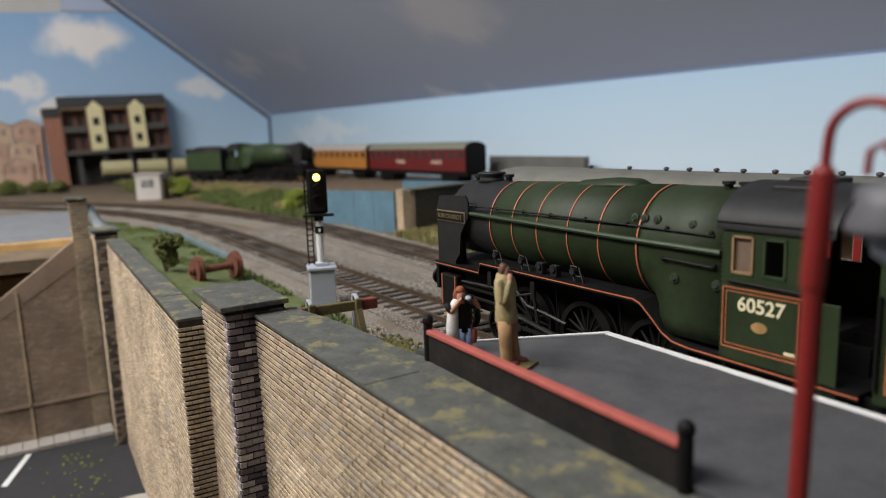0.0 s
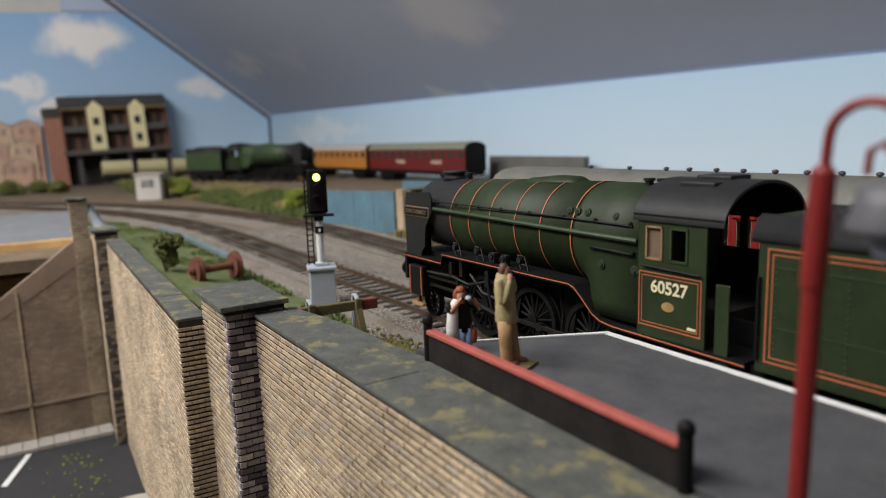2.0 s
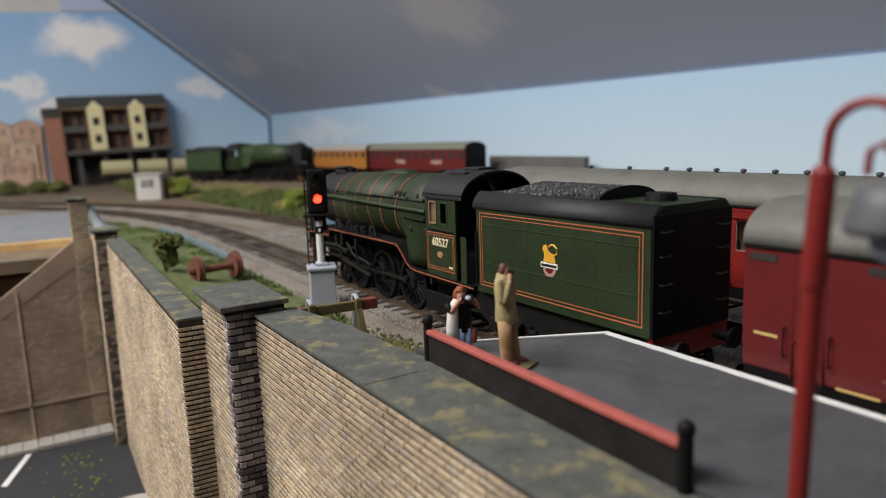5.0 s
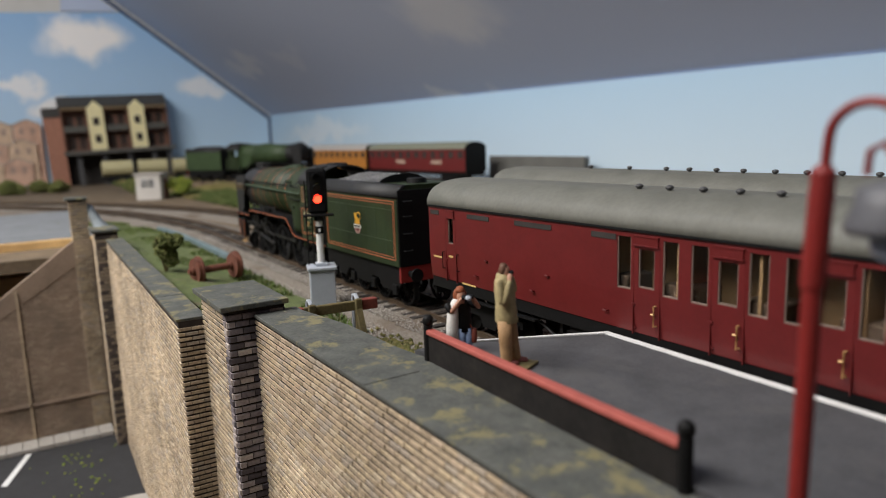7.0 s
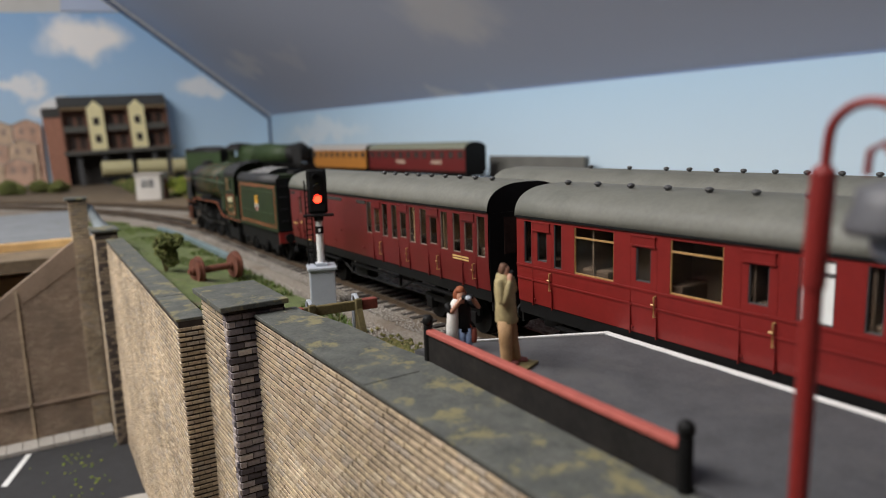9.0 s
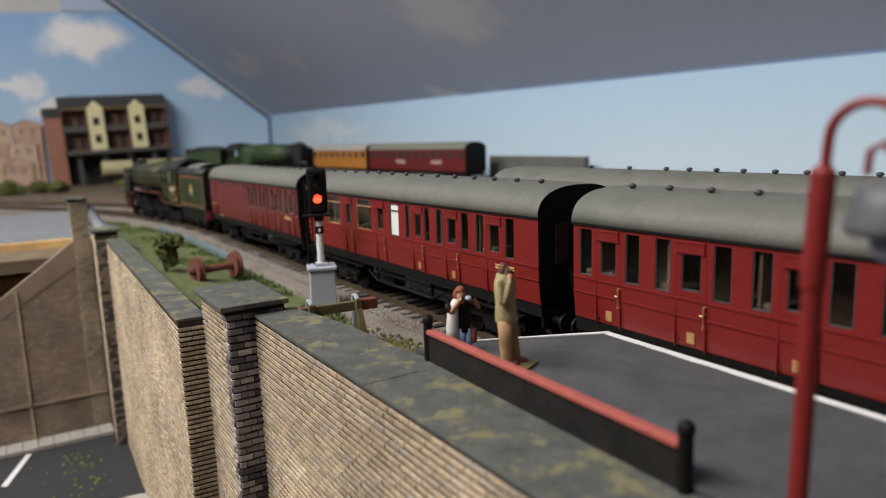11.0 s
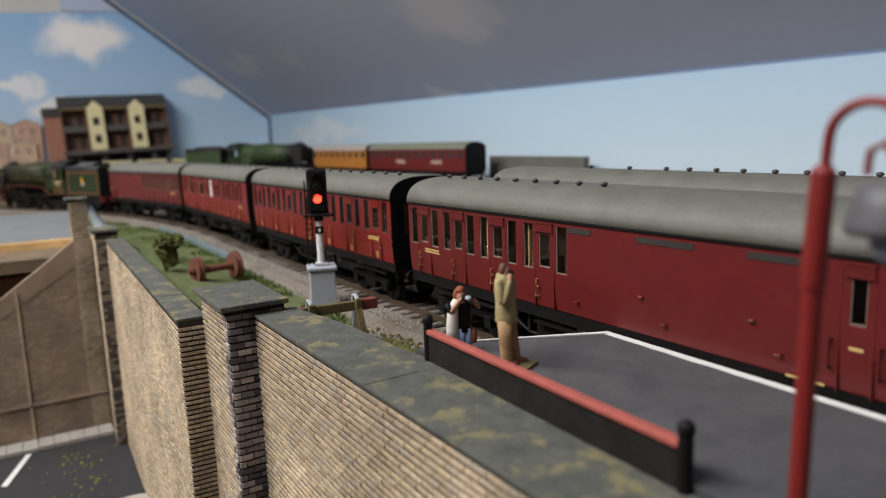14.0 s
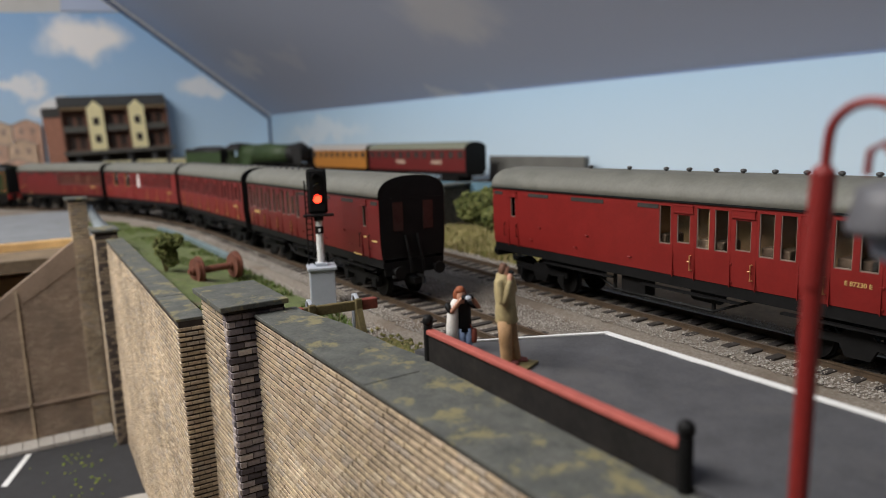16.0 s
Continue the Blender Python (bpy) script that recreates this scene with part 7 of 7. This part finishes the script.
    for y in (y0 + 0.001, 0.1235, 0.160, 0.214, 0.251, y1 - 0.001):
        bm = bmesh.new()
        box(bm, 0.030, 0.057, y - 0.0012, y + 0.0012, zb, ze - 0.006)
        part("party_wall", bm, brick, th)
    bm = bmesh.new()
    box(bm, 0.0, 0.085, y0 - 0.004, y1 + 0.006, zb - 0.009, zb, 0.001)
    part("podium", bm, shade, th, "grey podium slab")
    for y in (0.095, 0.150, 0.205, 0.260, 0.295):
        bm = bmesh.new()
        box(bm, 0.060, 0.070, y - 0.005, y + 0.005, -0.022, zb - 0.009)
        part("column", bm, M_VENT, th)
    bm = bmesh.new()
    box(bm, 0.0, 0.010, 0.034, y1, -0.024, zb - 0.009)
    part("back_wall", bm, M_DARKIN, th)
    # a distant terrace of brick fronts printed on the end wall side
    th = empty("terrace_houses", "stepped rows of pinkish brick terrace fronts beyond the flats", "building", pose(-1.885, 0.0, 0.0))
    pinks = [mat("pink_brick", (0.55, 0.36, 0.27), 0.9, 0, 0.35, 40, 0.2), mat("buff_pink_brick", (0.58, 0.43, 0.31), 0.9, 0, 0.3, 40, 0.2)]
    # pale window tone: the terrace's hazy look is put into this colour
    hazed = mat("hazed_window", (0.33, 0.24, 0.20), 0.5)
    tiles = mat("pale_roof", (0.42, 0.33, 0.27), 0.9, 0, 0.25, 60, 0.2)
    for r, (z, h, d) in enumerate(((0.098, 0.052, 0.004), (0.055, 0.050, 0.012), (0.0, 0.062, 0.020))):
        for k in range(9):
            y = 0.030 - k * 0.058 - r * 0.013
            bm = bmesh.new()
            top = z + h - 0.0022 * k
            prism(bm, [(y - 0.056, 0.0), (y, 0.0), (y, top - 0.012), (y - 0.028, top), (y - 0.056, top - 0.012)], "x", 0.0, d)
            hs = part("house_front", bm, pinks[(k + r) % 2], th)
            bm = bmesh.new()
            prism(bm, [(y - 0.057, top - 0.013), (y - 0.028, top), (y + 0.001, top - 0.013), (y + 0.001, top - 0.008), (y - 0.028, top + 0.004), (y - 0.057, top - 0.008)], "x", 0.0, d + 0.001)
            part("roof_edge", bm, tiles, hs)
            for w in (-0.040, -0.017):
                bm = bmesh.new()
                box(bm, d, d + 0.0008, y + w - 0.004, y + w + 0.004, top - 0.032, top - 0.018)
                part("window", bm, hazed, hs)


def stock_box(name, label, m, L, body, roofm, low, z1, category, bands=()):
    """A plainer vehicle on the back line."""
    th = empty(name, label, category, m, "back line vehicles")
    bm = bmesh.new()
    f = L / 2
    box(bm, -f, f, -0.0175, 0.0175, 0.018, z1, 0.0006)
    part("body", bm, body, th)
    bm = bmesh.new()
    outer = [(0.0182 * math.cos(a), z1 + 0.0095 * math.sin(a)) for a in np.linspace(0, math.pi, 13)]
    prism(bm, outer, "x", -f - 0.0003, f + 0.0003)
    part("roof", bm, roofm, th)
    for sx in (1, -1):
        bm = bmesh.new()
        prism(bm, [(0.0176, 0.018), (0.0176, z1)] + outer[1:-1] + [(-0.0176, z1), (-0.0176, 0.018)], "x", *sorted((sx * f, sx * (f + 0.0008))))
        part("end", bm, M_BLACK, th)
    n = max(2, int(L / 0.021))
    for k in range(n):
        x = -f + (k + 0.5) * L / n
        for sy in (1, -1):
            bm = bmesh.new()
            a, b = sorted((sy * 0.0172, sy * 0.0178))
            box(bm, x - 0.0055, x + 0.0055, a, b, 0.036, 0.0455)
            part("window", bm, M_DARKIN, th)
    for x0, x1, z0, zz, mm in bands:
        bm = bmesh.new()
        box(bm, x0, x1, 0.0174, 0.0180, z0, zz)
        part("lettering_panel", bm, mm, th, "pale lettering panel")
    for x in (-f * 0.66, f * 0.66):
        bm = bmesh.new()
        box(bm, x - 0.020, x + 0.020, -0.013, 0.013, 0.004, 0.0125, 0.002)
        for dx in (-0.013, 0.013):
            rod(bm, (x + dx, -0.010, 0.0068), (x + dx, 0.010, 0.0068), 0.0068, None, 18)
        part("bogie", bm, M_BLACK, th)
    bm = bmesh.new()
    box(bm, -f, f, -0.015, 0.015, 0.0125, 0.018)
    part("underframe", bm, M_BLACK, th)
    return th


def build_back_trains():
    zt = 0.0155
    pale = mat("pale_panel", (0.45, 0.33, 0.26), 0.6)
    def between(a, b):
        c = (Vector(a) + Vector(b)) / 2
        d = Vector(a) - Vector(b)
        return pose(c.x, c.y, zt, 0, 0, math.degrees(math.atan2(d.y, d.x)) ), d.length
    m, L = between((-1.020, 0.492, 0), (-0.762, 0.511, 0))
    stock_box("standing_coach", "dark maroon coach with green grey roof on the back line", m, L, M_MAROON, mat("greenish_roof", (0.19, 0.20, 0.15), 0.7), 0, 0.0485, "railway coach", [(0.020, 0.045, 0.028, 0.033, pale), (-0.075, -0.050, 0.028, 0.033, pale)])
    m, L = between((-1.26, 0.475, 0), (-1.030, 0.491, 0))
    stock_box("standing_coach", "orange brown coach with pale roof on the back line", m, L, mat("teak_orange", (0.42, 0.17, 0.03), 0.5), mat("pale_grey_roof", (0.42, 0.40, 0.38), 0.7), 0, 0.0485, "railway coach")
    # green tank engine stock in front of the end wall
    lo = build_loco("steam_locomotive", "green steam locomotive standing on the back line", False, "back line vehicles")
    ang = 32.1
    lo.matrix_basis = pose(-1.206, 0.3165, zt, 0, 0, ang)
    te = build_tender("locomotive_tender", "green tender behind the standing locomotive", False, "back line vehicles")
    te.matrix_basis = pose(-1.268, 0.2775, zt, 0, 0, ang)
    bm = bmesh.new()
    box(bm, -0.070, 0.240, -0.024, 0.024, -0.024, -0.0006, 0.004)
    bed = part("siding_bed", bm, M_EARTH)
    bed.matrix_basis = pose(-1.268, 0.2775, zt, 0, 0, ang)
    tagged(bed, "brown ash bed under the standing locomotive", "siding", "", "structure")
    cream = mat("cream_van_paint", (0.40, 0.36, 0.20), 0.6, 0, 0.12, 60, 0.05)
    for k, y in enumerate((0.268, 0.205, 0.142)):
        th = empty("tank_wagon", "cream tank wagon standing below the flats", "tank wagon", pose(-1.44 - k * 0.004, y, zt, 0, 0, 90), "tank wagons")
        bm = bmesh.new()
        rod(bm, (-0.026, 0, 0.026), (0.026, 0, 0.026), 0.0145, None, 24)
        part("tank", bm, cream, th)
        bm = bmesh.new()
        box(bm, -0.029, 0.029, -0.011, 0.011, 0.007, 0.0115)
        for x in (-0.016, 0.016):
            rod(bm, (x, -0.010, 0.006), (x, 0.010, 0.006), 0.006, None, 16)
        part("chassis", bm, M_BLACK, th)
    bm = bmesh.new()
    box(bm, -1.35, -0.58, 0.490, 0.515, 0.0135, 0.0152)
    tagged(part("siding_track", bm, M_SLEEPER), "dark siding track on the terrace", "railway track", "", "structure")


build_signal()
build_figures()
build_nameboard()
build_lamp()
build_small()
bush(-0.455, 0.0665, 0.0, 0.0095, 0.028, M_LEAF, "small olive green bush by the wall", 1)
bush(-0.330, 0.0690, -0.004, 0.008, 0.010, M_LEAF, "low dark green bush behind the wall pier", 2)
bush(-0.50, 0.345, -0.004, 0.020, 0.036, M_LEAF, "green bush growing against the brick wall", 3)
bush(-0.46, 0.330, -0.004, 0.018, 0.026, M_LEAF, "green bush beside the brick wall", 4)
bush(-0.80, 0.272, 0.0, 0.012, 0.022, M_LEAFY, "bright yellow green bush on the bank", 5)
bush(-1.30, 0.155, 0.0, 0.018, 0.026, M_LEAF, "green bush beside the hut", 6)
bush(-1.60, -0.045, -0.004, 0.022, 0.024, M_LEAF, "dark olive bush before the terrace", 8)
bush(-1.62, 0.010, -0.004, 0.020, 0.020, M_LEAF, "low olive bush before the terrace", 9)
bush(-1.58, 0.045, -0.004, 0.018, 0.020, M_LEAF, "low olive bush beside the flats", 10)
bush(-1.20, 0.212, 0.002, 0.018, 0.026, M_LEAFY, "yellow green bush beside the hut", 7)
build_back()
build_back_trains()
for TR, KW, SA, SB in TRACKS:
    lay_sleepers(TR, KW, SA, SB)
motions()
